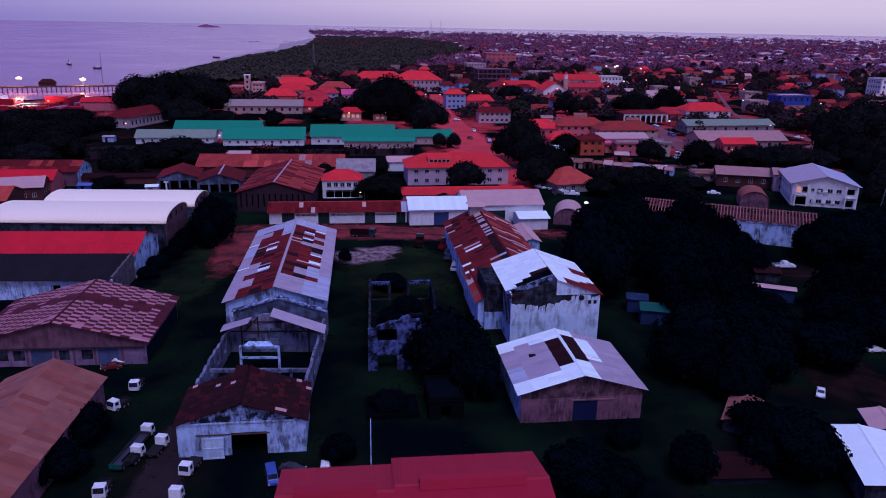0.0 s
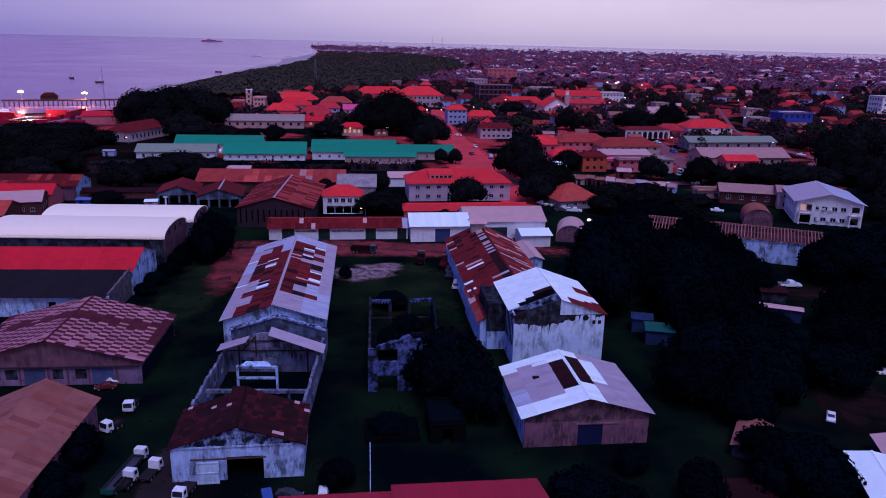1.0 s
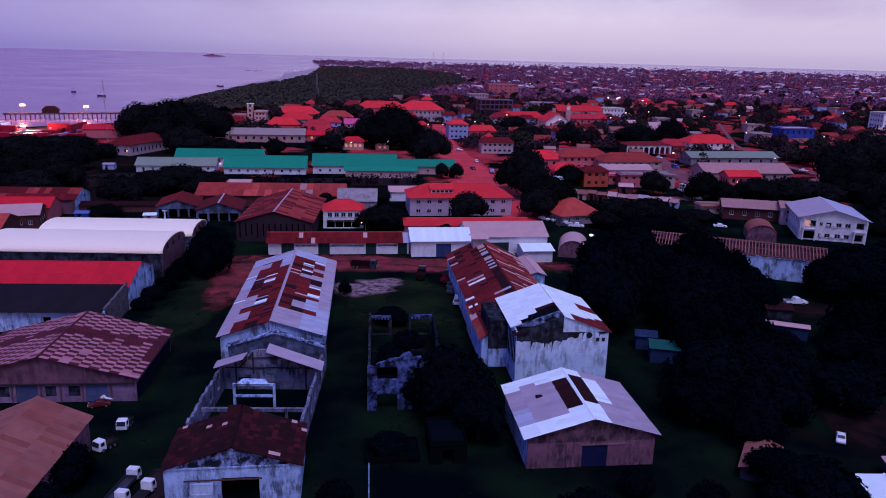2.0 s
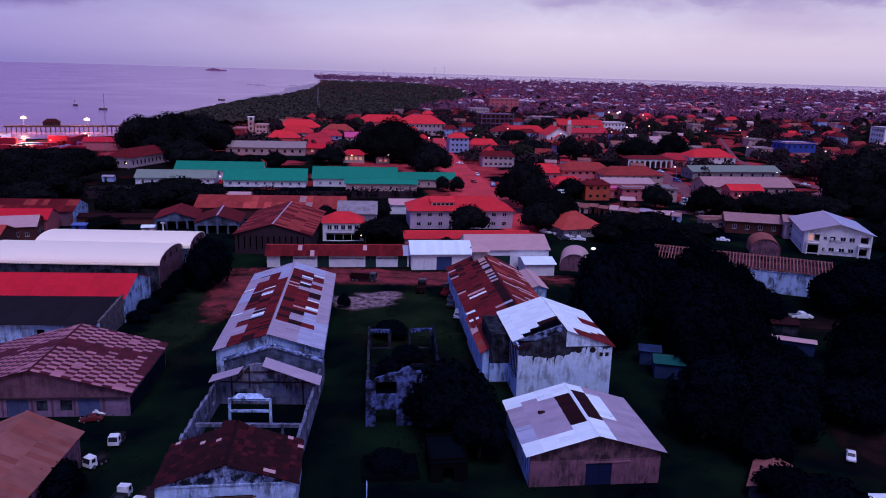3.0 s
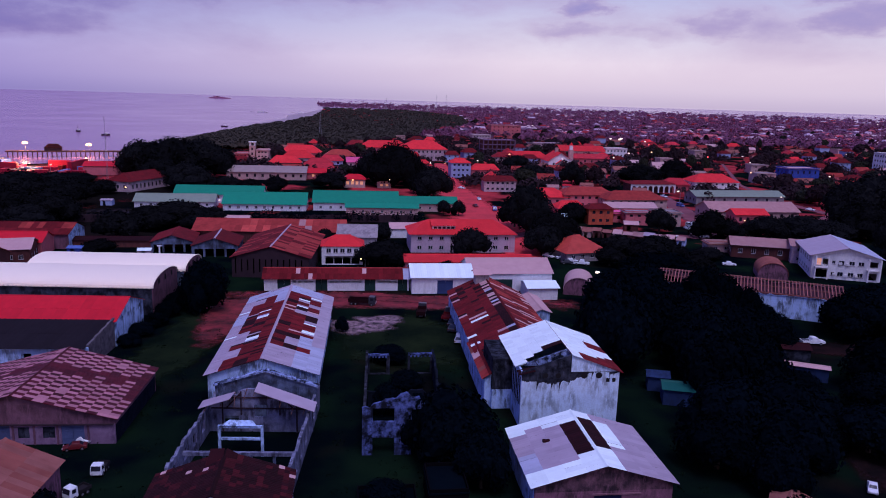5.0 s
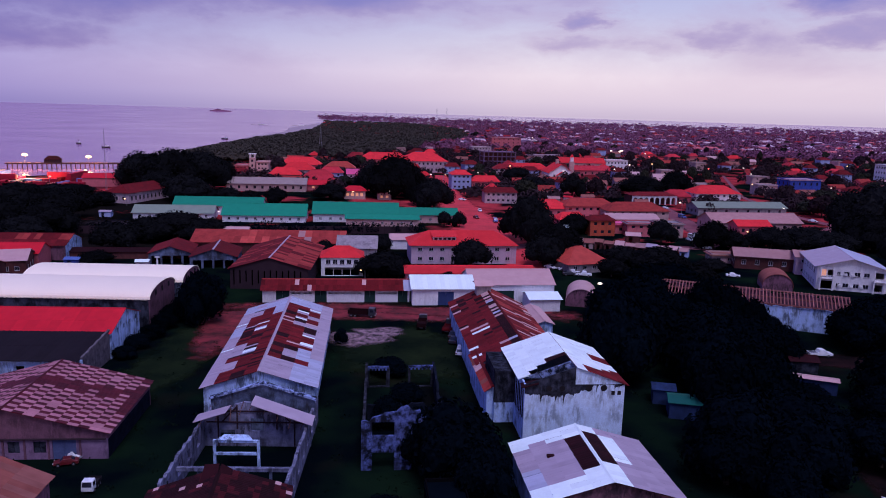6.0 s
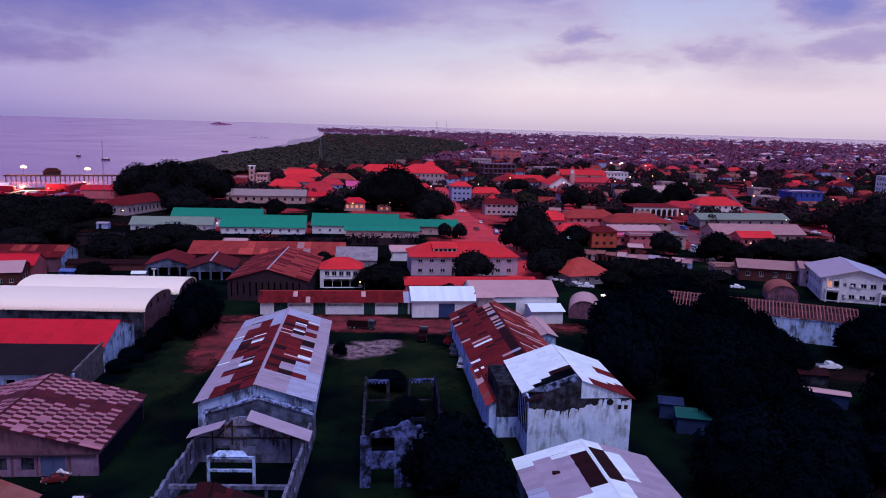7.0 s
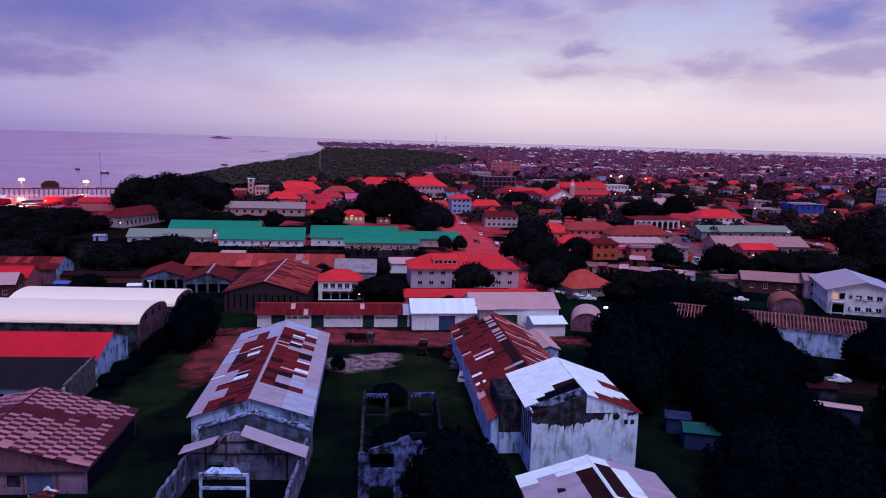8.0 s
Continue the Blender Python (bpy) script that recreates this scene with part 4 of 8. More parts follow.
SEA_SIDE = ((-96.1, 264.8, 12.7, 9.9), (-103.7, 258.0, 7.4, 9.1), (-85.0, 269.4, 5.4, 7.3), (-106.5, 240.5, 7.6, 9.6), (-103.1, 220.4, 5.6, 4.1), (-173.6, 300.9, 14.3, 15.3), (-157.8, 301.9, 12.8, 13.0), (-172, 326, 11, 12), (-164, 331, 8, 9), (-155.4, 264.4, 9.3, 12.4), (-142.2, 266.6, 10.3, 12.3), (-144.1, 254.7, 8.9, 8.7), (-173.2, 422.9, 13.8, 21.2), (-150.2, 403.7, 17.7, 25.1), (-139.2, 417.1, 16.5, 23.5), (-141.3, 455.7, 10.8, 16.8), (-129.1, 368.7, 11.8, 14.5), (-150.0, 386.8, 11.0, 13.9))
TOWN_MID = ((-0.5, 204, 3.2, 4.6), (9, 205.5, 3.0, 4.4), (13.5, 206, 3.4, 4.6), (18.5, 206.6, 3.2, 4.5), (-18.5, 215.8, 7.5, 7.6), (-22.9, 215.0, 4.2, 6.1), (-14.1, 213.3, 3.7, 6.2), (6.6, 230.5, 6.2, 9.4), (-39.9, 241.6, 3.2, 5.7), (-22.4, 251.0, 3.5, 6.3), (28.1, 272.3, 8.9, 19.5), (25.0, 287.9, 6.6, 12.9), (32.9, 243.0, 8.4, 13.8), (38.7, 250.7, 5.8, 10.8), (29.4, 236.9, 6.4, 10.3), (49.6, 302.8, 5.9, 8.8), (-30.7, 408.1, 15.4, 24.9), (-45.1, 427.2, 9.8, 17.4), (-22.4, 429.5, 8.2, 17.8), (-62.8, 391.5, 9.0, 9.0), (-7.9, 363.7, 9.7, 16.1), (-15.5, 381.4, 7.3, 11.1), (-2.5, 310.5, 3.1, 6.8), (3.7, 311.2, 3.1, 6.8))
TOWN_MID2 = ((-85.9, 370.8, 6.4, 8.0), (-98.0, 368.6, 5.8, 6.5), (-111.0, 374.3, 7.4, 7.0), (-118.4, 372.2, 6.0, 6.3), (79.1, 284.2, 5.9, 9.8), (96.3, 277.7, 7.4, 10.4), (102.5, 277.1, 5.7, 7.6), (117.1, 278.5, 9.2, 9.0), (129.8, 278.0, 11.6, 9.9), (140.3, 277.4, 9.4, 8.0), (170.9, 302.5, 16.9, 26), (160.3, 304.7, 11.7, 21.7), (145.9, 243.4, 8.6, 18.6), (157.4, 285.7, 11.1, 14.5), (134.6, 224.8, 6.0, 10.1), (114.6, 456.3, 15.9, 12.5), (135.2, 455.9, 10.8, 16.8), (71.1, 443.8, 7.7, 13.2), (46.5, 532.2, 10.1, 10.6), (48.8, 456.8, 10.4, 10.3))

EAST_FILL = ((56, 148, 7, 10), (58, 163, 5, 8), (40, 152, 7, 13), (34, 150, 6, 12), (46, 140, 7, 12), (86, 160, 7, 10), (95, 170, 7, 10), (44, 124, 6, 11), (84, 128, 7, 10), (38, 178, 6, 9), (46, 184, 7, 10), (100, 168, 8, 11), (110, 178, 7, 10), (105, 150, 8, 11))
SEA_FILL = ((-205, 386, 10, 4.5), (-222, 388, 10, 4), (-190, 378, 11, 6), (-186, 348, 11, 7), (-202, 338, 12, 8), (-218, 350, 12, 7), (-180, 320, 11, 12), (-206, 312, 11, 12), (-190, 292, 11, 11), (-172, 284, 10, 10), (-238, 372, 12, 4), (-228, 364, 12, 5), (-210, 366, 11, 5), (-215, 290, 11, 11), (-240, 340, 12, 8), (-159, 344, 6, 7))
STORE_SIDE = ((46.6, 178.0, 5.4, 12.0), (53, 175.5, 5, 7.8), (58.6, 173.0, 5.4, 12.4), (61.8, 170.5, 4.6, 11.6), (66.6, 169.5, 4.4, 8.2), (70.5, 168.0, 2.6, 5.0), (85, 162.5, 5, 8.6), (92, 164, 6, 8.6), (96, 166, 6, 9), (63, 150, 6, 8), (68, 158, 4, 6), (52, 158, 7, 10), (70, 122, 5, 6.5), (60, 128, 4, 4), (49, 112, 6, 9), (66, 112, 4, 5), (54, 108, 4, 5))
LANE_SIDE = ((50, 251, 5, 3.5), (60, 247, 6, 4), (71, 243, 6, 4), (82, 238, 5, 4), (66, 236, 7, 8), (54, 240, 6, 7), (60, 226, 7, 9), (48, 224, 5, 6), (66, 204, 7, 9))
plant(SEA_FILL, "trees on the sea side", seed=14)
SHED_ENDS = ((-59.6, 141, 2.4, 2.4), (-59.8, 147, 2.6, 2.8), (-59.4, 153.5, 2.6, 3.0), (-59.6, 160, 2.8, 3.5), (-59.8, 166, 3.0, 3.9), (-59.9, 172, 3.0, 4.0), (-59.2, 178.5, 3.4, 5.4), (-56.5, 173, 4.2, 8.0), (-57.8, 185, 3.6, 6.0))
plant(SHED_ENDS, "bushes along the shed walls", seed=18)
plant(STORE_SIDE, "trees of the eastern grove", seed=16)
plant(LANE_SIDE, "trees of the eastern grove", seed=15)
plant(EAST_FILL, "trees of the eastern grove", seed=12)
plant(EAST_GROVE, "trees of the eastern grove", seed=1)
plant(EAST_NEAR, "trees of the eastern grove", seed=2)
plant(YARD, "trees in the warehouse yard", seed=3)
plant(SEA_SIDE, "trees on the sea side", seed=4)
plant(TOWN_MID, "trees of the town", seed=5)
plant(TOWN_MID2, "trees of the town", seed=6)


# ---- vehicles ----
def profile_body(bm, pts, half, taper=0.9):
    """A body from its side outline (y, z), wider below than above."""
    zs = [p[1] for p in pts]
    z0, z1 = min(zs), max(zs)
    left, right = [], []
    for y, z in pts:
        w = half * (1 - (1 - taper) * ((z - z0) / (z1 - z0)) ** 2)
        left.append(bm.verts.new((-w, y, z)))
        right.append(bm.verts.new((w, y, z)))
    n = len(pts)
    bm.faces.new(left)
    bm.faces.new(right[::-1])
    for i in range(n):
        bm.faces.new((left[i], right[i], right[(i + 1) % n], left[(i + 1) % n]))
    bmesh.ops.recalc_face_normals(bm, faces=bm.faces[:])


def add_wheels(v, half, ys, r=0.36):
    for y in ys:
        for s in (-1, 1):
            bm = bmesh.new()
            tube(bm, (s * (half - 0.24), y, r), (s * half, y, r), r, r, 14)
            w = part("wheel", bm, M["tyre"], v)
            bm = bmesh.new()
            tube(bm, (s * (half - 0.02), y, r), (s * (half + 0.02), y, r), r * 0.58, r * 0.5, 10)
            part("rim", bm, M["steel"], w)


def pane(v, name, pts, mat="glass"):
    bm = bmesh.new()
    slab(bm, pts, 0.02)
    part(name, bm, M[mat], v)


def make_car(paint, kind, label):
    """A car that looks along -y."""
    v = thing({"car": "car", "van": "minibus", "pickup": "pickup"}[kind], 0, 0, -300, 0, label, {"car": "car", "van": "van", "pickup": "pickup"}[kind])
    bm = bmesh.new()
    if kind == "car":
        profile_body(bm, [(-2.1, 0.35), (-2.15, 0.7), (-1.05, 0.92), (-0.45, 1.42), (0.85, 1.45), (1.5, 0.98), (2.1, 0.92), (2.12, 0.35)], 0.86, 0.78)
        length, top = 2.1, 1.42
    elif kind == "van":
        profile_body(bm, [(-2.3, 0.4), (-2.35, 0.95), (-1.75, 1.2), (-1.25, 1.95), (2.2, 2.0), (2.3, 0.4)], 0.9, 0.88)
        length, top = 2.3, 1.95
    else:
        profile_body(bm, [(-2.5, 0.45), (-2.55, 0.95), (-1.4, 1.1), (-0.85, 1.72), (0.35, 1.75), (0.55, 1.1), (2.45, 1.08), (2.5, 0.45)], 0.9, 0.84)
        length, top = 2.5, 1.72
    bevel(bm, 0.05)
    part("body", bm, M[paint], v)
    if kind == "car":
        pane(v, "windscreen", [(-0.66, -1.02, 0.97), (0.66, -1.02, 0.97), (0.60, -0.5, 1.40), (-0.60, -0.5, 1.40)])
        pane(v, "rear_window", [(-0.6, 0.9, 1.43), (0.6, 0.9, 1.43), (0.66, 1.46, 1.02), (-0.66, 1.46, 1.02)])
    elif kind == "van":
        pane(v, "windscreen", [(-0.76, -1.72, 1.25), (0.76, -1.72, 1.25), (0.70, -1.29, 1.9), (-0.70, -1.29, 1.9)])
        for k in range(3):
            for s in (-1, 1):
                pane(v, "side_window", [(s * 0.9, -0.9 + k, 1.2), (s * 0.9, -0.1 + k, 1.2), (s * 0.84, -0.1 + k, 1.75), (s * 0.84, -0.9 + k, 1.75)])
    else:
        pane(v, "windscreen", [(-0.72, -1.36, 1.14), (0.72, -1.36, 1.14), (0.66, -0.9, 1.68), (-0.66, -0.9, 1.68)])
        bm = bmesh.new()
        box(bm, -0.72, 0.72, 0.7, 2.35, 1.085, 1.11)
        part("load_bed", bm, M["dark_car"], v)
    for s in (-1, 1):
        bm = bmesh.new()
        box(bm, s * 0.72 - 0.16, s * 0.72 + 0.16, -length - 0.07, -length + 0.05, 0.66, 0.82)
        part("headlight", bm, M["frame"], v)
        bm = bmesh.new()
        box(bm, s * 0.72 - 0.14, s * 0.72 + 0.14, length - 0.05, length + 0.06, 0.72, 0.9)
        part("tail_light", bm, M["red_car"], v)
    add_wheels(v, 0.9, (-length * 0.62, length * 0.62))
    return v


def make_truck(paint, bed, label, length=7.5, body=None):
    v = thing("truck", 0, 0, -300, 0, label, "truck")
    bm = bmesh.new()
    profile_body(bm, [(-length / 2, 0.6), (-length / 2 - 0.05, 1.5), (-length / 2 + 0.25, 2.75), (-length / 2 + 1.9, 2.85), (-length / 2 + 1.95, 0.6)], 1.2, 0.92)
    bevel(bm, 0.08)
    part("cab", bm, M[paint], v)
    y = -length / 2
    pane(v, "windscreen", [(-1.0, y - 0.05, 1.6), (1.0, y - 0.05, 1.6), (0.96, y + 0.22, 2.6), (-0.96, y + 0.22, 2.6)])
    for s in (-1, 1):
        pane(v, "side_window", [(s * 1.2, y + 0.5, 1.7), (s * 1.2, y + 1.4, 1.7), (s * 1.15, y + 1.4, 2.5), (s * 1.15, y + 0.5, 2.5)])
        bm = bmesh.new()
        box(bm, s * 0.85 - 0.2, s * 0.85 + 0.2, y - 0.1, y + 0.02, 0.8, 1.02)
        part("headlight", bm, M["frame"], v)
    bm = bmesh.new()
    box(bm, -0.5, 0.5, y + 1.9, length / 2, 0.6, 0.85)
    part("chassis", bm, M["dark_car"], v)
    bm = bmesh.new()
    box(bm, -1.25, 1.25, y + 2.15, length / 2, 0.95, 1.15)
    part("load_bed", bm, M[bed], v)
    if body:
        bm = bmesh.new()
        for x0, x1, y0, y1 in ((-1.25, -1.17, y + 2.15, length / 2), (1.17, 1.25, y + 2.15, length / 2), (-1.17, 1.17, y + 2.15, y + 2.23), (-1.17, 1.17, length / 2 - 0.08, length / 2)):
            box(bm, x0, x1, y0, y1, 1.15, 1.15 + body)
        part("drop_side", bm, M[bed], v)
    add_wheels(v, 1.22, (y + 1.0, length / 2 - 2.2, length / 2 - 1.0), 0.5)
    return v


CARS = {
    "white_car": make_car("white_paint", "car", "small white car parked on the bare ground"),
    "red_car": make_car("red_car", "car", "red car parked beside the road"),
    "dark_car": make_car("dark_car", "car", "dark car parked beside the road"),
    "blue_car": make_car("blue_car", "van", "blue minibus waiting by the road"),
    "white_van": make_car("white_paint", "van", "white minibus parked on the ground"),
    "white_pickup": make_car("white_paint", "pickup", "white pickup with an open load bed"),
    "dark_truck": make_truck("dark_car", "rust_dark", "dark lorry with rusty drop sides in the yard", 8.0, 0.9),
    "rust_truck": make_truck("dark_car", "rust", "dark lorry with a rusty open load bed", 7.0, 0.5),
    "flat_truck": make_truck("white_paint", "steel", "white lorry with a long flat load bed", 9.5),
    "white_truck": make_truck("white_paint", "dark", "white lorry cab with a bare bed in the yard", 6.0),
    "small_truck": make_truck("white_paint", "dark", "small lorry with a white cab and dark bed", 5.0, 0.5),
    "green_truck": make_truck("white_paint", "dark_car", "long lorry with a white cab and a green tailboard", 15.0, 0.6),
}

bm = bmesh.new()
box(bm, -1.3, 1.3, 7.5, 7.6, 0.9, 2.0)
part("tailboard", bm, M["green_car"], CARS["green_truck"], "green painted tailboard")


def park(kind, x, y, yaw, group=""):
    k = 0.58 if "truck" in kind and y < 120 else (0.78 if "truck" in kind else (0.70 if y < 120 else 0.94))
    c = copy_thing(CARS[kind], pose(x, y, 0, 0, 0, yaw) @ Matrix.Diagonal((k, k, k, 1)))
    if group:
        c["group"] = group
    return c


for kind, x, y, yaw in (("white_car", -49.2, 101.7, 80), ("red_car", -49.0, 99.6, -70), ("small_truck", -42.9, 93.8, 5), ("small_truck", -43.0, 88.2, -25),
                        ("green_truck", -36.8, 77.7, 176), ("small_truck", -36.0, 75.9, 172), ("white_truck", -34.0, 77.9, 172), ("white_truck", -28.8, 74.3, -6), ("white_truck", -28.5, 67.5, 177), ("small_truck", -36.9, 69.6, 8),
                        ("blue_car", -19.0, 72.6, 20), ("dark_car", -17.0, 74.3, 80), ("white_car", -13.2, 74.4, 5)):
    park(kind, x, y, yaw, "vehicles by the old sheds")
for kind, x, y, yaw in (("dark_truck", -19.6, 173.5, 84), ("dark_truck", -5.6, 167.0, 178), ("rust_truck", 0.2, 164.5, 170), ("dark_car", 1.4, 156.4, 165), ("white_pickup", 2.7, 149.4, 172),
                        ("dark_car", 1.2, 160.0, 170)):
    park(kind, x, y, yaw, "vehicles in the yard")
for kind, x, y, yaw in (("white_car", 54.6, 95.6, -27), ("white_pickup", 75.0, 154.6, 92), ("white_car", 71.0, 111.0, 95), ("white_car", 85.3, 229.0, 80), ("white_car", 82.1, 271.3, 20),
                        ("white_van", 92.8, 275.9, 84), ("white_car", 93.0, 294.0, 10), ("white_car", 33.0, 237.0, 60), ("white_car", 35.0, 231.0, 100), ("white_car", 37.0, 227.0, 75), ("dark_car", 35.5, 224.5, 95),
                        ("white_pickup", 39.5, 223.6, 80), ("white_car", 31.0, 233.0, 40), ("blue_car", 19.5, 328.0, 5), ("red_car", 11.5, 338.0, 20), ("white_car", 14.0, 362.0, 5), ("white_car", 6.0, 405.0, 60),
                        ("white_van", 96.0, 300.0, 30), ("dark_car", 99.0, 306.0, 50), ("white_car", 112.0, 395.0, 20), ("dark_car", 108.0, 388.0, 30), ("blue_car", 110.0, 360.0, 20), ("white_car", 106.0, 402.0, 70),
                        ("red_car", 152.0, 395.0, 60), ("red_car", 165.0, 385.0, 60), ("white_car", 172.0, 360.0, 50)):
    park(kind, x, y, yaw, "vehicles of the town")


# ---- the two rows of old warehouses ----
def block_chance(i, j, size, seed):
    """The same chance for neighbouring sheets, so that repairs come in blocks."""
    return random.Random(int(j // size) * 131 + i * 17 + seed).random()


def la_left(i, j, r):
    q = block_chance(i, j, 2.4, 3)
    if j > 43:
        return "zinc_blue" if q < 0.85 else "zinc"
    if i == 3 or (i == 2 and q < 0.40):
        return "zinc_blue" if 26 < j < 33 else ("zinc" if r.random() < 0.95 else "zinc_white")
    if j > 36 and i == 0:
        return "zinc_blue"
    if i == 1 and 12 < j < 32 and q < 0.30:
        return "zinc_white" if r.random() < 0.55 else "zinc_blue"
    if i > 0 and q > 0.86:
        return "rust_dark" if r.random() < 0.6 else "zinc"
    return "rust" if r.random() < 0.9 else "rust_dark"


def la_right(i, j, r):
    q = block_chance(i, j, 2.0, 8)
    if i == 3:
        return "zinc" if j > 12 else "zinc_blue"
    if j > 44:
        return "zinc_blue"
    if j < 8 or (j < 16 and i > 0 and q < 0.75):
        return "zinc" if i < 2 else "zinc_blue"
    if q < (0.24 if i > 0 else 0.05):
        return "zinc" if r.random() < 0.7 else "zinc_white"
    if q > 0.80:
        return "rust_dark"
    return "rust" if r.random() < 0.94 else "pink_sheet"


building("warehouse", -30.6, 138.4, 6.2, 16.4, 44.4, 4.9, 7.5, over=0.5, wall="plaster", roof="rust_dark", picks=(lambda i, j, r: la_left(i, j * 0.75, r), lambda i, j, r: la_right(i, j * 0.75, r)), grid=(66, 4),
         openings=[("r", 4 + 6 * i, 1.2, 1.2, 1.4, "window") for i in range(7)], ridge_cap="zinc",
         label="long whitewashed warehouse with a patched rusty zinc roof", category="warehouse", group="old warehouses")


def rb_left(i, j, r):
    if j < 3:
        return "zinc_white"
    if j > 11:
        return "zinc_white" if i != 2 or j > 12 else "zinc"
    if i == 0:
        return "rust_dark" if j > 3 else "zinc_white"
    if i == 3 and j < 7:
        return "zinc_blue"
    return "zinc"


def rb_right(i, j, r):
    if i == 0:
        return "rust_dark" if 4 < j < 13 else "zinc_white"
    if i == 1 and 5 < j < 13:
        return "zinc_white"
    return "zinc"


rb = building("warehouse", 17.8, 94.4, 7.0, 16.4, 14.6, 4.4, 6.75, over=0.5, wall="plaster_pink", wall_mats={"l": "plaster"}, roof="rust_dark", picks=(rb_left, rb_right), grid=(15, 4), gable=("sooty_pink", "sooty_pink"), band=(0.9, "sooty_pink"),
              openings=[("f", 7.0, 0, 3.3, 2.9, "navy_door")], ridge_cap="zinc_white",
              label="pink-walled warehouse with a lavender zinc roof and navy doors", category="warehouse", group="old warehouses")
bm = bmesh.new()
box(bm, -1.4, 4.4, -7.4, -7.304, 3.0, 3.2)
part("lintel", bm, M["pink_band"], rb, "faded pink lintel above the doors")
# low box added for a small dark mark on the slope
bm = bmesh.new()
box(bm, -5.2, -3.9, 1.2, 1.8, 5.16, 5.62)
part("roof_hatch", bm, M["rust_dark"], rb, "small rusty roof hatch")


def rt_left(i, j, r):
    torn = (7.4, 7.0, 6.4, 5.2, 3.4)[i] + r.uniform(-0.7, 0.7)
    if j < torn:
        return None
    return "zinc_white"


def rt_right(i, j, r):
    if j < 1.6 + i * 0.5 + r.uniform(-0.8, 0.8) and i > 0:
        return "rust"
    if i > 2 and 7 < j < 11:
        return "rust"
    return "zinc_white" if r.random() < 0.96 else "rust"


rt = building("warehouse", 17.4, 119.6, 6.5, 14.6, 16.6, 8.7, 11.3, over=0.4, wall="whitewash", wall_mats={"l": "plaster"}, gable=("mould", "whitewash"), roof_part=False,
              openings=[("r", 2 + 3.2 * i, 3.0, 1.2, 1.8, "open") for i in range(4)],
              label="tall whitewashed warehouse streaked with black mould, its white roof torn", category="warehouse", group="old warehouses")
for x0, x1, nm in ((-7.7, 0.0, 0), (7.7, 0.0, 1)):
    bm = bmesh.new()
    y0 = -3.4 if nm == 0 else -8.6
    slab(bm, [(x0, y0, 8.55), (x1, y0 + 0.6, 11.3), (x1, 8.7, 11.3), (x0, 8.7, 8.55)], 0.06)
    slope = part("roof_slope", bm, M["rust_dark" if nm == 0 else "rust"], rt)
    lay_sheets(slope, (0, -8.6, 11.3), (0, 8.7, 11.3), (x0, 0, -2.75), 20 if nm == 0 else 17, 5, rt_left if nm == 0 else rt_right, seed=21 + nm, jitter=0.008)
# black mould creeps down the front from the torn corner and runs in long drips
rng = random.Random(17)
bm = bmesh.new()
edge, drift, drip = [], 0.0, 0.0
for k in range(245):
    x = -7.3 + 0.06 * k
    drift = 0.93 * drift + rng.uniform(-0.10, 0.10)
    drip = drip * 0.62 + (rng.uniform(0.4, 2.6) if rng.random() < 0.035 * (1.4 if x < 1 else 0.7) else 0.0)
    depth = 1.75 * max(0.0, 1 - abs(x + 3.4) / 6.2) ** 0.6 + 0.22 + drift + drip * (0.9 if x < 2 else 0.45)
    edge.append((x, 8.72 - min(4.6, max(0.06, depth))))
for (xa, za), (xb, zb) in zip(edge, edge[1:]):
    bm.faces.new([bm.verts.new(q) for q in ((xa, -8.312, za), (xb, -8.312, zb), (xb, -8.312, 8.72), (xa, -8.312, 8.72))])
bmesh.ops.remove_doubles(bm, verts=bm.verts[:], dist=0.001)
part("mould_crust", bm, M["mould"], rt, "black mould crust")
# behind the torn corner stands a mottled inner gable over a loft floor
bm = bmesh.new()
wall_run(bm, lambda u, v, q: (u - 7.0, -5.6 + q, v + 8.7), 0, 14.0, lambda u: 2.55 * (1 - abs(u - 7.0) / 7.0) + 0.02, [], 0.2, extra=(7.0,))
part("inner_gable", bm, M["plaster_blotch"], rt)
# floor made near-black: the loft's shade is put into its colour
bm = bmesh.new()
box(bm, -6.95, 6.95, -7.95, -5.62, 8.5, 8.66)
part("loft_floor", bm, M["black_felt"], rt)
# rafters darkened to sink into the painted shade of the loft
rng = random.Random(23)
for k in range(4):
    bm = bmesh.new()
    x = -6.0 + 1.5 * k + rng.uniform(-0.4, 0.4)
    z = 8.7 + 2.6 * (1 - abs(x) / 7.3)
    tube(bm, (x, -7.6 - rng.random() * 0.6, z - 0.5 - rng.random() * 0.5), (x + rng.uniform(-0.8, 0.8), -5.0, z - 0.05), 0.06, 0.05, 5)
    part("broken_rafter", bm, M["mould"], rt)
# raised black panels stand in for the darkness of tall openings
for k in range(11):
    bm = bmesh.new()
    y = -7.6 + 1.15 * k
    box(bm, -7.35, -7.29, y, y + 0.55, 3.4, 7.7)
    part("shutter", bm, M["dark"], rt, "tall black louvred shutter")
for u, r in ((-3.8, 0.40), (-1.9, 0.40), (2.0, 0.50), (4.2, 0.48)):
    bm = bmesh.new()
    tube(bm, (u, -8.36, 8.15), (u, -8.30, 8.15), r, r, 16)
    part("round_vent", bm, M["dark"], rt)
for u in (5.6, 6.5):
    bm = bmesh.new()
    box(bm, u - 0.25, u + 0.25, -8.36, -8.302, 7.1, 7.7)
    part("square_vent", bm, M["dark"], rt)
bm = bmesh.new()
slab(bm, [(-7.75, -8.7, 8.35), (-5.4, -8.7, 8.95), (-5.2, -7.4, 9.2), (-7.75, -7.0, 8.5)], 0.05)
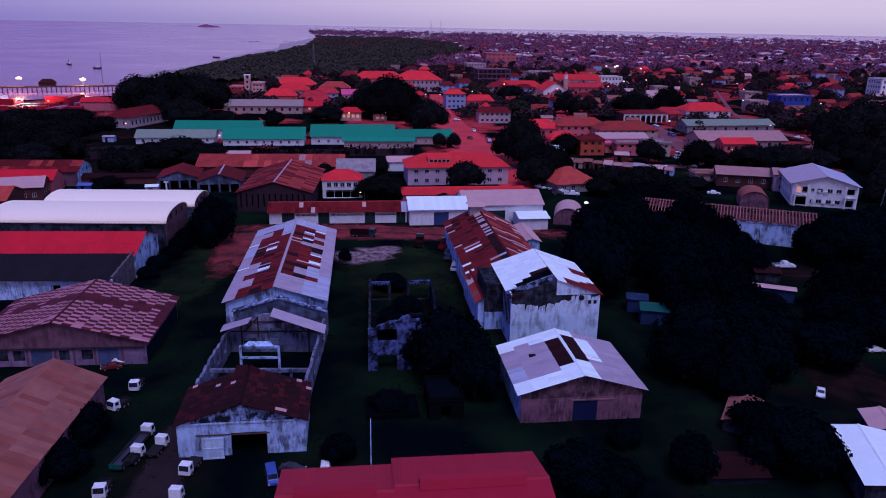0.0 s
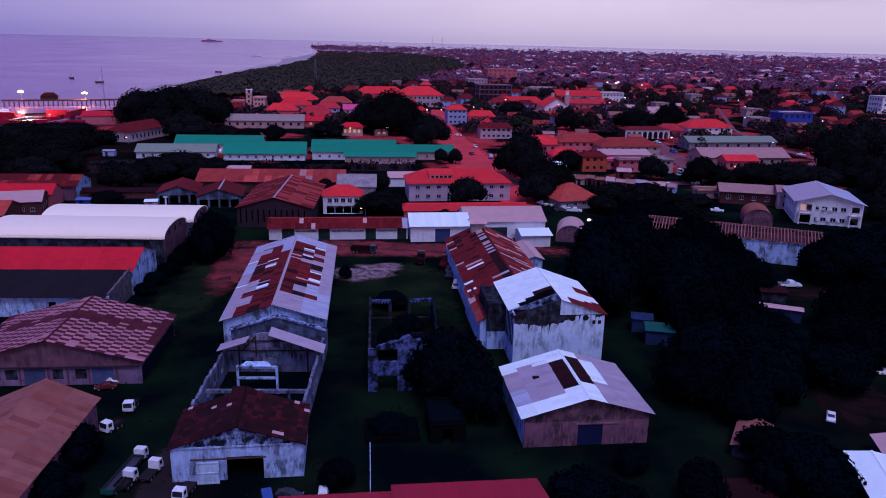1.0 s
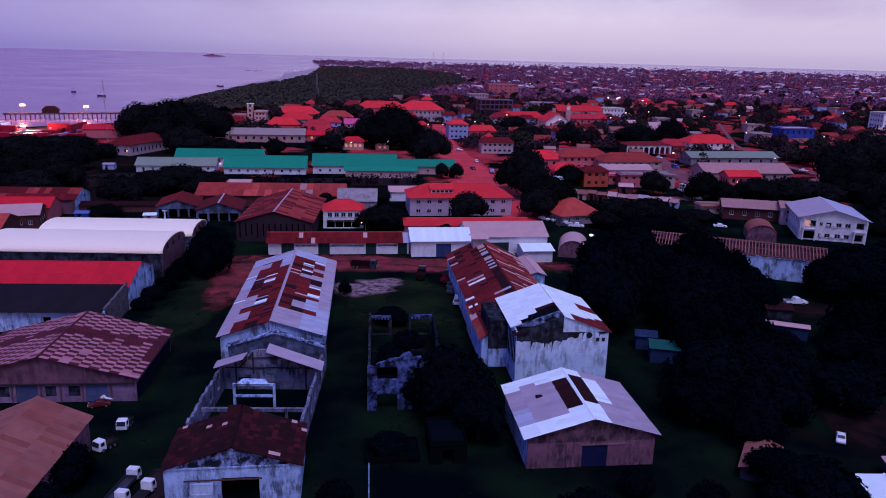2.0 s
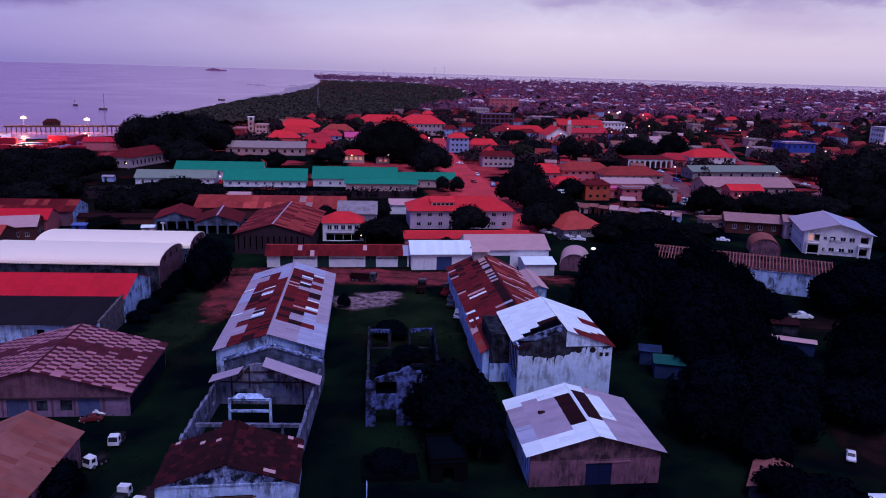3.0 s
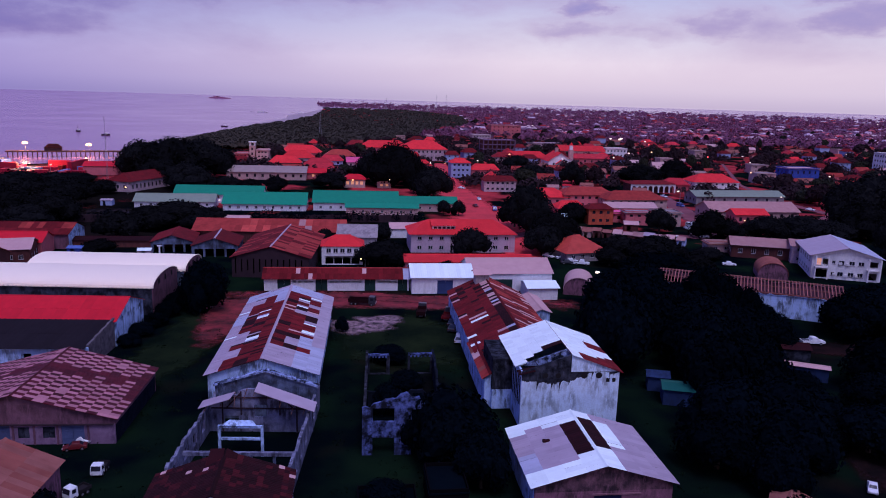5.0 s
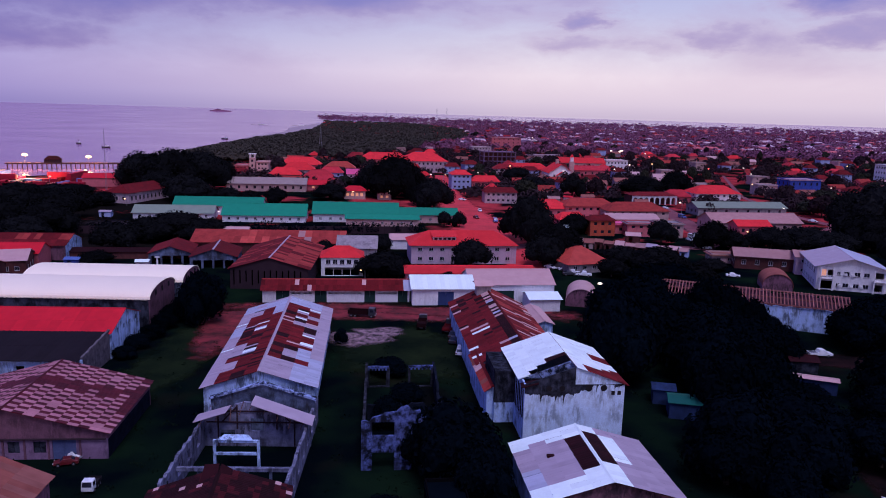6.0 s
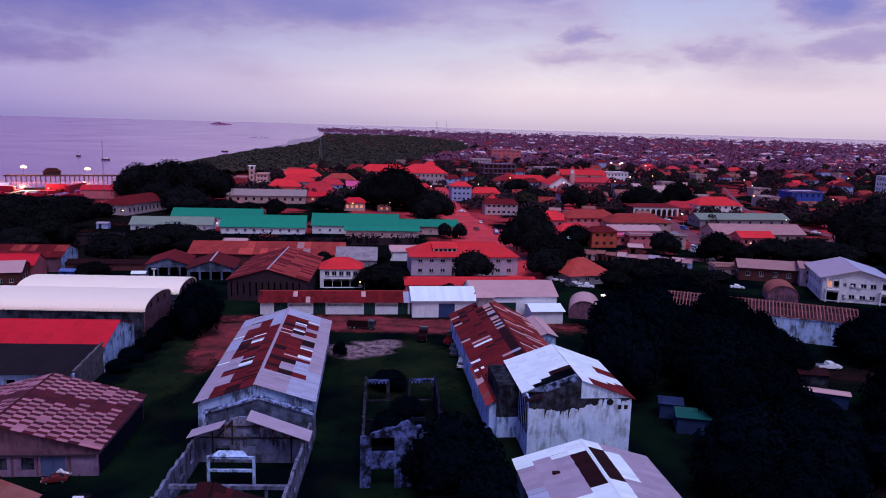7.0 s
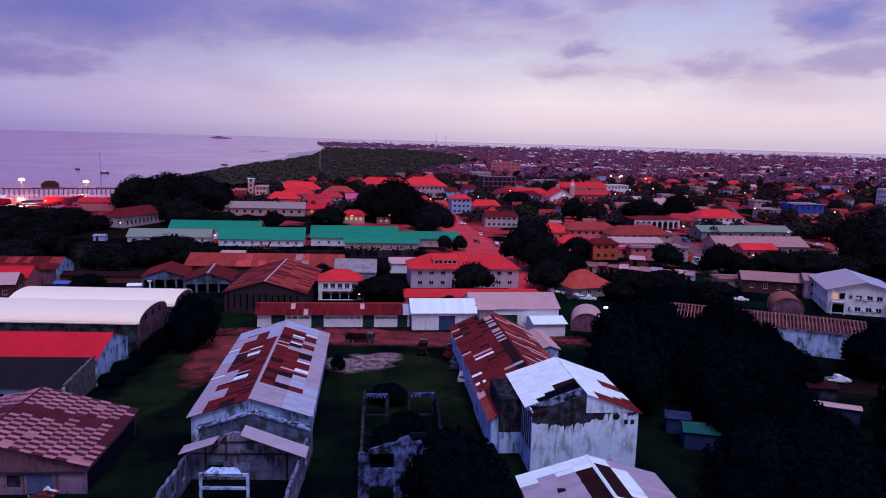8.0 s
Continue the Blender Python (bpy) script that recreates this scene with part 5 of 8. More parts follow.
part("eave_scrap", bm, M["rust_dark"], rt, "dark scrap of roof at the corner")
bm = bmesh.new()
slab(bm, [(-7.9, -6.2, 8.75), (-6.0, -6.0, 9.4), (-6.1, -5.0, 9.45), (-7.9, -5.2, 8.8)], 0.05)
part("loose_sheet", bm, M["zinc_white"], rt, "loose bright roof sheet")
# the blackened bay beside it
for z0, z1, mat in ((0, 3.2, "plaster"), (3.2, 8.2, "mould")):
    bm = bmesh.new()
    box(bm, -10.3, -7.32, -1.2, 8.0, z0, z1)
    part("side_bay", bm, M[mat], rt, "blackened side bay")


def rl_left(i, j, r):
    q = block_chance(i // 2, j, 1.0, 41)
    if i == 0:
        return "rust_dark" if q < 0.6 else ("pink_sheet" if q < 0.85 else "zinc_blue")
    if q > 0.90:
        return "zinc_white" if q > 0.965 else "pink_sheet"
    return "rust" if r.random() < 0.85 else "rust_dark"


def rl_right(i, j, r):
    q = block_chance(i // 2, j, 1.0, 57)
    if q > 0.86:
        return "pink_sheet"
    return "rust_light" if q < 0.3 else "rust"


building("warehouse", 10.4, 149.5, 7.0, 15.4, 40.0, 5.3, 8.9, over=0.4, wall="plaster", roof="rust", picks=(rl_left, rl_right), grid=(40, 5), ridge_cap="rust",
         label="long warehouse with a deep red rusted iron roof", category="warehouse", group="old warehouses")


def lg_pick(i, j, r):
    q = r.random()
    if q < 0.02:
        return "pink_sheet"
    if block_chance(i // 3, j, 3.0, 77) < 0.22:
        return "rust_mid" if q < 0.6 else "rust_dark"
    return "rust_mid" if q < 0.12 else "rust_dark"


building("warehouse", -24.2, 82.2, 7.6, 15.0, 9.2, 4.4, 6.9, over=0.35, wall="plaster", roof="rust_dark", picks=(lg_pick, lg_pick), grid=(14, 12), gable=("plaster_blotch", "plaster_blotch"),
         openings=[("f", 6.2, 0, 4.2, 3.0, "open")],
         label="decaying warehouse with a dark rusted roof and open doorway", category="warehouse", group="old warehouses")
# a pitched wreck of red sheets leans on its ridge
wreck = thing("roof_wreck", -24.9, 85.4, 5.9, 7.6, "tilted wreck of red roof sheets with pale boards", "debris")
bm = bmesh.new()
slab(bm, [(-1.6, -1.6, 0.2), (0.1, -1.8, 0.3), (0.2, 1.4, 1.5), (-1.4, 1.5, 1.4)], 0.06)
part("red_sheet", bm, M["rust_dark"], wreck)
bm = bmesh.new()
slab(bm, [(0.3, -1.7, 0.3), (1.5, -1.5, -0.1), (1.6, 1.2, 0.9), (0.4, 1.4, 1.5)], 0.06)
part("red_sheet", bm, M["rust_dark"], wreck)
for x0, y0, x1, y1 in ((-1.9, -1.9, 0.0, -1.2), (-2.2, -1.2, -1.7, 1.6), (-0.6, -2.1, 1.2, -1.7)):
    bm = bmesh.new()
    box(bm, x0, x1, y0, y1, 0.1, 0.22)
    part("board", bm, M["zinc_blue"], wreck)


# ---- the sheds on the sea side ----
def ch_pick(i, j, r):
    if 13 < j < 18 and i < 8 and r.random() < 0.8 or 17 < j < 21 and 5 < i and r.random() < 0.5:
        return "sheet_brown"
    if r.random() < 0.05:
        return "sheet_pale"
    if i > 8 and j > 8:
        return "sheet_brown"
    return "sheet_pale" if (i + j) % 2 == 0 else "sheet_brown"


# right side wall near-black: its shade is put into the colour
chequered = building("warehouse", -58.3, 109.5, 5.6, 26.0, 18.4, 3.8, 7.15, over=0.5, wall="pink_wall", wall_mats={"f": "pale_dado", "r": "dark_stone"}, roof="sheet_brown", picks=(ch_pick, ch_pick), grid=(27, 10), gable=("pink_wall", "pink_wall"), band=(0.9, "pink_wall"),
                     openings=[("f", u, 0, 3.0, 2.75, "old_panel") for u in (0.6, 9.4, 19.0)] + [("f", u, 0.9, w, 1.6, "dusky") for u, w in ((4.4, 1.7), (6.8, 1.7), (13.4, 1.5), (16.6, 1.6))],
                     label="broad pink warehouse with a chequered roof of pale and brown sheets", category="warehouse", group="sheds on the sea side")
bm = bmesh.new()
box(bm, -12.9, 12.9, -9.5, -9.204, 2.82, 2.94)
part("canopy", bm, M["dark_roof"], chequered, "thin dark canopy along the front")
# pink strip added for the wall's visible top, above the painted shade
bm = bmesh.new()
box(bm, 13.004, 13.10, -9.1, 9.1, 2.75, 3.62)
part("eave_board", bm, M["pink_wall"], chequered, "sun-bleached pink eave board")
for u in (4.0, 8.9, 12.9, 15.6, 18.6, 22.6):
    bm = bmesh.new()
    box(bm, u - 13.2, u - 12.95, -9.32, -9.204, 0, 2.8)
    part("pilaster", bm, M["pink_wall"], chequered)
building("warehouse", -49.5, 71.0, 4.0, 12.0, 33.0, 4.6, 7.2, over=0.4, wall="plaster_pink", roof="tan_iron", picks=(lambda i, j, r: "tan_iron" if r.random() < 0.7 else "tan_rust", lambda i, j, r: "tan_iron" if r.random() < 0.62 else "tan_rust"), grid=(33, 2),
         label="long warehouse with a tan rusty iron roof", category="warehouse", group="sheds on the sea side")




# ---- red earth, yards and lanes ----
patch("yard_earth", -14, 177.5, 34, 6.5, M["yard"], 0.03, "trodden red earth before the long shed", 41)
patch("yard_earth", -47.0, 162, 6, 14, M["yard"], 0.05, "red earth beside the long warehouse", 42)
patch("yard_earth", 6, 180, 22, 4.5, M["yard"], 0.045, "red earth before the white store", 43)
patch("grass_patch", -7, 149, 11, 17, M["grass_lit"], 0.03, "trampled green and brown grass in the yard", 51)
patch("grass_patch", -50.5, 141, 6.5, 24, M["grass_lit"], 0.03, "rough green grass beside the long warehouse", 52)
patch("gravel_patch", -14.5, 161.5, 5.5, 3.2, M["gravel"], 0.065, "thin pale gravel in the yard", 6)
patch("gravel_patch", -18.5, 157.0, 5.6, 5.2, M["gravel"], 0.06, "pale gravel spread in the yard", 4)
strip("road", ((20, 205, 9), (24, 236, 12), (20, 268, 19), (14, 300, 24), (9, 330, 24), (5, 370, 20), (2, 402, 15), (-4, 470, 11), (-8, 560, 9)), M["earth"], 0.04, "broad red earth road through the town")
strip("road", ((20, 268, 10), (45, 281, 6), (70, 280, 5), (92, 277, 8), (104, 300, 12), (108, 360, 9), (111, 392, 8), (112, 402, 6)), M["street"], 0.07, "dusty reddish side road")
strip("road", ((104, 300, 8), (150, 316, 5), (176, 345, 6), (170, 390, 6), (180, 470, 3.2), (230, 640, 2.5)), M["street"], 0.10, "dusty reddish road with traffic")
patch("track", 61.5, 102, 5.0, 12.0, M["track"], 0.05, "worn reddish track between trees", 71)
patch("track", 76, 152, 9, 4, M["track"], 0.05, "bare reddish ground behind the blue kiosk", 72)
strip("road", ((-30, 50, 5), (-31, 66, 6), (-33, 84, 4)), M["mud"], 0.05, "narrow reddish track beside the sheds")
patch("yard_earth", -130, 285, 34, 14, M["mud"], 0.05, "bare red ground by the boundary wall", 9)


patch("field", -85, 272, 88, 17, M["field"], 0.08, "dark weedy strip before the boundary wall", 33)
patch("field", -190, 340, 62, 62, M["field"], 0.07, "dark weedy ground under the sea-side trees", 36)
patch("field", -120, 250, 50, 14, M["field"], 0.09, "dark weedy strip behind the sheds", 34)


# ---- ruins and rests between the warehouses ----
def ragged(rng, base, drop, step=0.8):
    """An uneven wall top."""
    cuts = {}

    def top(u):
        k = round(u / step)
        if k not in cuts:
            cuts[k] = base - rng.random() ** 2.5 * drop
        return cuts[k]
    return top


def ruin_wall(parent, name, a, b, height, drop, mat, openings=(), thick=0.4, seed=1, gable=0.0, step=0.8):
    """A broken wall from a to b in the thing's own plane."""
    rng = random.Random(seed)
    (ax, ay), (bx, by) = a, b
    length = math.hypot(bx - ax, by - ay)
    dx, dy = (bx - ax) / length, (by - ay) / length
    rag = ragged(rng, height, drop, step)

    def top(u):
        return rag(u) + (gable * (1 - abs(u - length / 2) / (length / 2)) if gable else 0)

    bm = bmesh.new()
    n = int(length / step)
    wall_run(bm, lambda u, v, q: (ax + dx * u - dy * q, ay + dy * u + dx * q, v), 0, length, top, openings, thick, extra=[length * k / n for k in range(n + 1)] + [length / 2])
    return part(name, bm, M[mat], parent)


ruin = thing("ruined_shed", -25.8, 101.43, 0, 2.8, "roofless ruined shed with stained walls and a white portal", "ruin")
ruin_wall(ruin, "side_wall", (-7.5, 14), (-7.5, -12.5), 4.1, 0.6, "lime_grey", [(3 + 4 * i, 1.4, 1.6, 1.6) for i in range(6)], seed=3)
ruin_wall(ruin, "side_wall", (7.3, -12.5), (7.3, 14), 4.1, 0.6, "lime_grey", [(3 + 4 * i, 1.2, 1.6, 1.8) for i in range(6)], seed=4)
ruin_wall(ruin, "gable_wall", (-7.4, 5.2), (7.4, 5.2), 4.5, 0.5, "lime_grey", [(6.6, 2.2, 1.7, 1.9), (2.4, 0.6, 2.0, 1.8)], gable=2.6, seed=5)
ruin_wall(ruin, "stone_gable", (-7.4, 9.5), (7.4, 9.5), 5.2, 0.3, "plaster_dark", gable=2.3, seed=6)
bm = bmesh.new()
box(bm, -7.0, 7.0, -7.4, -6.9, 2.7, 3.15)
part("tie_beam", bm, M["lime_grey"], ruin, "pale concrete tie beam")
for x in (-4.4, -1.5, 1.4, 4.3):
    bm = bmesh.new()
    box(bm, x - 0.17, x + 0.17, -7.33, -6.97, 0, 2.7)
    part("post", bm, M["plaster_dark"], ruin)
for s, lead in ((-1, "broken grey roof sheets"), (1, "torn grey roof strip")):
    bm = bmesh.new()
    y0, y1 = 2.6, 5.1
    if s < 0:
        slab(bm, [(-7.9, y0, 4.5), (-3.6, y0, 5.9), (-3.4, y1, 6.0), (-7.9, y1, 4.6)], 0.07)
    else:
        slab(bm, [(8.0, y0 - 0.4, 4.4), (8.0, y1, 4.6), (-0.2, y1 + 0.4, 7.3), (-0.2, y0, 7.1)], 0.07)
    part("roof_strip", bm, M["zinc"], ruin, lead)
bm = bmesh.new()
for x0, x1, z0, z1 in ((-4.0, -3.65, 0, 4.3), (1.6, 1.95, 0, 4.3), (-3.65, 1.6, 4.0, 4.3), (-3.65, 1.6, 2.3, 2.6)):
    box(bm, x0, x1, -2.2, -1.85, z0, z1)
part("portal", bm, M["plaster"], ruin, "white concrete portal frame")
bm = bmesh.new()
slab(bm, [(-3.7, -2.3, 4.3), (1.2, -2.3, 4.3), (0.4, -1.5, 4.75), (-2.6, -1.5, 4.8)], 0.1)
part("portal_hood", bm, M["plaster"], ruin)
rng = random.Random(8)
for k in range(9):
    x = -6.8 + 1.7 * k
    bm = bmesh.new()
    z = 4.6 + 2.6 * (1 - abs(x) / 7.4)
    tube(bm, (x, 5.1, z), (x + rng.uniform(-0.4, 0.4), 2.8 - rng.random(), z - 0.4 - rng.random() * 1.2), 0.07, 0.05, 5)
    part("rafter", bm, M["timber"], ruin)

for x0, z0, x1, z1 in ((-5.2, 0, -5.2, 5.4), (-2.6, 2.6, -2.6, 6.1), (2.8, 2.6, 2.8, 6.0), (5.2, 0, 5.2, 5.4), (-6.8, 3.6, 6.8, 3.6), (-5.2, 5.2, 5.2, 5.2), (-4.6, 3.7, -2.6, 5.9), (4.6, 3.7, 2.8, 5.8)):
    bm = bmesh.new()
    tube(bm, (x0, 5.06, z0), (x1, 5.06, z1), 0.11, 0.11, 5)
    part("wall_post", bm, M["dark_roof"], ruin)

for s in (-1, 1):
    bm = bmesh.new()
    hexa(bm, [(s * 7.6, 9.2, 5.1), (0, 9.2, 7.46), (0, 10.1, 7.46), (s * 7.6, 10.1, 5.1), (s * 7.6, 9.2, 5.4), (0, 9.2, 7.76), (0, 10.1, 7.76), (s * 7.6, 10.1, 5.4)])
    part("coping", bm, M["plaster_blotch"], ruin, "crumbling pale coping")

leaf_door = thing("sliding_door", -26.8, 76.55, 0, 7.6, "pale metal door leaf standing ajar by the doorway", "door")
bm = bmesh.new()
box(bm, -1.25, 1.25, -0.06, 0.06, 0, 2.9)
part("door_leaf", bm, M["white_door"], leaf_door)
for z in (0.1, 1.4, 2.7):
    bm = bmesh.new()
    box(bm, -1.2, 1.2, -0.12, -0.06, z, z + 0.12)
    part("door_rail", bm, M["white_door"], leaf_door)
rail = thing("door_track", -23.2, 77.02, 3.15, 7.6, "rusty steel door track above the doorway", "rail")
bm = bmesh.new()
box(bm, -5.5, 3.0, -0.12, 0.0, 0, 0.16)
part("track", bm, M["timber"], rail)

mid = thing("ruined_house", -6.0, 119.5, 0, 6.5, "roofless whitewashed ruin overgrown with dark plants", "ruin")
ruin_wall(mid, "gable_wall", (-7.0, -18.3), (4.6, -18.3), 6.9, 0.7, "plaster_wet", [(1.4, 4.8, 2.9, 1.9), (1.4, 0, 2.9, 2.5), (6.6, 4.6, 1.3, 1.9), (6.6, 0, 2.4, 2.6)], gable=2.0, seed=11, step=0.5)
ruin_wall(mid, "side_wall", (-6.5, 14), (-7.0, -18.0), 4.0, 3.4, "mould", [(2 + 3.6 * i, 1.2, 1.5, 1.8) for i in range(7)], seed=12)
ruin_wall(mid, "side_wall", (4.6, -18.0), (5.4, 14), 4.2, 2.8, "dark_stone", [(2 + 3.6 * i, 1.2, 1.5, 1.8) for i in range(7)], seed=13)
ruin_wall(mid, "cross_wall", (-6.4, 11.2), (-2.4, 11.2), 3.4, 0.2, "mould", [(0.5, 0.2, 2.9, 3.1)], seed=14)
ruin_wall(mid, "cross_wall", (0.7, 11.2), (5.0, 11.2), 3.5, 0.2, "mould", [(0.4, 0.2, 3.5, 3.3)], seed=15)
for x0, x1, z in ((-6.4, -2.6, 3.42), (0.8, 4.9, 3.52)):
    bm = bmesh.new()
    box(bm, x0, x1, 11.0, 11.7, z, z + 0.28)
    for k in range(6):
        q = x0 + 0.3 + (x1 - x0 - 0.9) * k / 5
        box(bm, q, q + 0.3, 11.02, 11.16, z - 0.34, z - 0.004)
    part("lintel", bm, M["plaster_wet"], mid, "pale toothed lintel")
ruin_wall(mid, "cross_wall", (-6.2, -2), (4.8, -2), 2.6, 2.2, "dark_stone", [(2, 0.5, 1.5, 1.5), (7, 0.5, 1.5, 1.5)], seed=16)

kerb = thing("kerb", 0, 0, 0, 0, "thin whitewashed concrete kerb in the grass", "kerb")
bm = bmesh.new()
hexa(bm, [(-7.97, 74.83, 0), (-7.87, 74.83, 0), (-9.22, 87.60, 0), (-9.32, 87.60, 0), (-7.97, 74.83, 0.3), (-7.87, 74.83, 0.3), (-9.22, 87.60, 0.3), (-9.32, 87.60, 0.3)])
part("kerb_stone", bm, M["plaster"], kerb)

# hut and foundation: their dimness is put into near-black walls
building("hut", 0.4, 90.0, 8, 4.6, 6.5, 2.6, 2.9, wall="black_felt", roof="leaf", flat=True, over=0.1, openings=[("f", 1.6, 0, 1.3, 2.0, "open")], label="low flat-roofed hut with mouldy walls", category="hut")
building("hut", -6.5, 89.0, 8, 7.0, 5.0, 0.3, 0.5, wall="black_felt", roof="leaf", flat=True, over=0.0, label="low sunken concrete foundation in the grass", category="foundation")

# annexe and chimney of the long red-roofed warehouse
building("annexe", 6.0, 126.2, 7, 1.7, 16.5, 5.0, 5.6, axis="y", wall="plaster", roof="rust", picks=(lambda i, j, r: "pink_sheet" if 6 <= j < 8 else ("tan_rust" if r.random() < 0.3 else "rust_light"), lambda i, j, r: "rust"), grid=(12, 1),
         label="narrow whitewashed annexe with a rusted roof", category="annexe")
ch = thing("roof_vent", 7.3, 166.6, 7.6, 7, "square concrete ventilator under a small tin roof", "ventilator")
bm = bmesh.new()
box(bm, -1.5, 1.5, -1.5, 1.5, -1.2, 2.4)
part("shaft", bm, M["concrete"], ch)
bm = bmesh.new()
slab(bm, [(-2.0, -2.0, 2.4), (2.0, -2.0, 2.4), (2.0, 0, 3.2), (-2.0, 0, 3.2)], 0.08)
slab(bm, [(-2.0, 2.0, 2.4), (2.0, 2.0, 2.4), (2.0, 0, 3.2), (-2.0, 0, 3.2)], 0.08)
part("cap_roof", bm, M["pink_sheet"], ch)
building("lean_to", 18.9, 163.5, 7, 3.6, 13, 4.4, 5.0, wall="plaster", roof="pink_sheet", label="whitewashed lean-to with a pale tin roof along the warehouse", category="annexe")


# ---- vaulted, red and black roofs on the sea side ----
def vault(name, x, y, yaw, length, width, wall_h, rise, mat, wall_mat, label, end_mat=None):
    """A barrel roof whose axis runs along local x."""
    b = thing(name, x, y, 0, yaw, label, "warehouse", "sheds on the sea side")
    n = 18
    arc = [(-width / 2 * math.cos(math.pi * k / n), wall_h + rise * math.sin(math.pi * k / n) ** 0.9) for k in range(n + 1)]
    verts, faces = [], []
    for xx in (-length / 2, length / 2):
        for yy, zz in arc:
            verts.append((xx, yy, zz))
        for yy, zz in arc:
            verts.append((xx, yy * 0.99, zz - 0.15))
    m = 2 * (n + 1)
    for k in range(n):
        faces.append((k, k + 1, m + k + 1, m + k))
        faces.append((n + 1 + k, m + n + 1 + k, m + n + 2 + k, n + 2 + k))
        for o in (0, m):
            faces.append((o + k, o + n + 1 + k, o + n + 2 + k, o + k + 1))
    faces += [(0, m, m + n + 1, n + 1), (n, 2 * n + 1, m + 2 * n + 1, m + n)]
    part_arrays("vault_roof", verts, faces, M[mat], b)
    for s, nm in ((-1, "front_wall"), (1, "back_wall")):
        bm = bmesh.new()
        box(bm, -length / 2 + 0.4, length / 2 - 0.4, s * width / 2 * 0.97 - 0.15, s * width / 2 * 0.97 + 0.15, 0, wall_h)
        part(nm, bm, M[wall_mat], b)
    for s in (-1, 1):
        bm = bmesh.new()
        x0 = s * (length / 2 - 0.5)
        arc2 = [(yy * 0.97, zz - 0.2) for yy, zz in arc]
        loop = [(-width / 2 * 0.97, 0)] + arc2 + [(width / 2 * 0.97, 0)]
        va = [bm.verts.new((x0, q[0], q[1])) for q in loop]
        vb = [bm.verts.new((x0 + 0.3 * s, q[0], q[1])) for q in loop]
        bm.faces.new(va)
        bm.faces.new(vb[::-1])
        for k in range(len(loop)):
            bm.faces.new((va[k], va[(k + 1) % len(loop)], vb[(k + 1) % len(loop)], vb[k]))
        part("end_wall", bm, M[end_mat or wall_mat], b)
        if s > 0:
            for k in range(3):
                bm = bmesh.new()
                box(bm, x0 + 0.25, x0 + 0.36, -width * 0.25 + k * width * 0.25 - 0.5, -width * 0.25 + k * width * 0.25 + 0.5, wall_h, wall_h + 1.1)
                part("vent_opening", bm, M["dark"], b)
    # the corrugated eave shows as a row of teeth
    for k in range(int(length / 0.9) if length > 20 else 0):
        bm = bmesh.new()
        box(bm, -length / 2 + 0.9 * k + 0.15, -length / 2 + 0.9 * k + 0.75, -width / 2 - 0.25, -width / 2 - 0.002, wall_h - 0.12, wall_h + 0.16)
        part("eave_rib", bm, M[mat], b)
    return b


# front wall blackened: shade under the eave is put into its colour
vault("warehouse", -82.8, 167.5, 2.5, 40.0, 16.4, 6.05, 2.3, "vault_white", "mould", "warehouse with a smooth white barrel-vaulted roof", "pink_wall")
vault("warehouse", -80.2, 182.8, 3.2, 36.5, 13.8, 5.9, 2.1, "vault_white", "plaster_dark", "warehouse behind with a white barrel-vaulted roof", "pink_wall")
building("warehouse", -90.0, 145.5, 4.0, 56, 15.0, 5.0, 7.6, axis="x", over=0.3, wall="plaster", roof="red_paint", picks=(lambda i, j, r: "red_paint", None), grid=(28, 2),
         openings=[("r", 3 + 3.2 * i, 4.0, 0.9, 0.9, "open") for i in range(4)], label="warehouse with a bright crimson painted roof and white gable", category="warehouse", group="sheds on the sea side")
lean = thing("warehouse", -89.3, 132.4, 0, 4.0, "lean-to warehouse with a blackened roof and stone gable", "warehouse", "sheds on the sea side")
bm = bmesh.new()
wall_run(bm, lambda u, v, q: (u - 28, -6.3 + q, v), 0, 56, lambda u: 3.9, [(2 + 3.6 * k, 1.2, 1.4, 1.6) for k in range(0, 15, 4)], 0.3)
part("front_wall", bm, M["plaster"], lean)
for s, nm in ((1, "stone_gable"), (-1, "side_wall")):
    bm = bmesh.new()
    n = 9
    wall_run(bm, lambda u, v, q: (s * (28 - q), -6.0 + u, v), 0, 12.0, lambda u: 4.3 + 1.25 * u / 12.0 + 0.12 * math.sin(u * 2.1), [], 0.4, extra=[12.0 * k / n for k in range(n + 1)])
    part(nm, bm, M["stone"], lean)
bm = bmesh.new()
slab(bm, [(-27.6, -6.8, 3.85), (27.6, -6.8, 3.85), (27.6, 5.9, 5.1), (-27.6, 5.9, 5.1)], 0.06)
lean_slope = part("roof_slope", bm, M["sooty_sheet"], lean)
lay_sheets(lean_slope, (-27.6, 5.9, 5.1), (27.6, 5.9, 5.1), (0, -12.7, -1.25), 28, 2, lambda i, j, r: "sooty_sheet", seed=19)


building("long_shed", -140.0, 227.5, 6, 52, 13, 4.6, 7.0, axis="x", wall="plaster_pink", wall_mats={"r": "plaster"}, roof="rust", picks=(lambda i, j, r: "rust" if r.random() < 0.85 else "rust_light", None), grid=(30, 2),
         openings=[("r", 2 + 3 * i, 3.6, 0.9, 1.1, "open") for i in range(4)], label="long shed with a dark rusty roof and pale gable", category="shed")
building("house", -120.5, 206.0, 20, 12, 12, 4.4, 6.3, axis="x", wall="brown_wall", roof="pink_sheet", openings=windows("f", 12, 4, 1.6) + windows("r", 12, 3, 1.6), label="red-brown house with a pale pink roof", category="house")
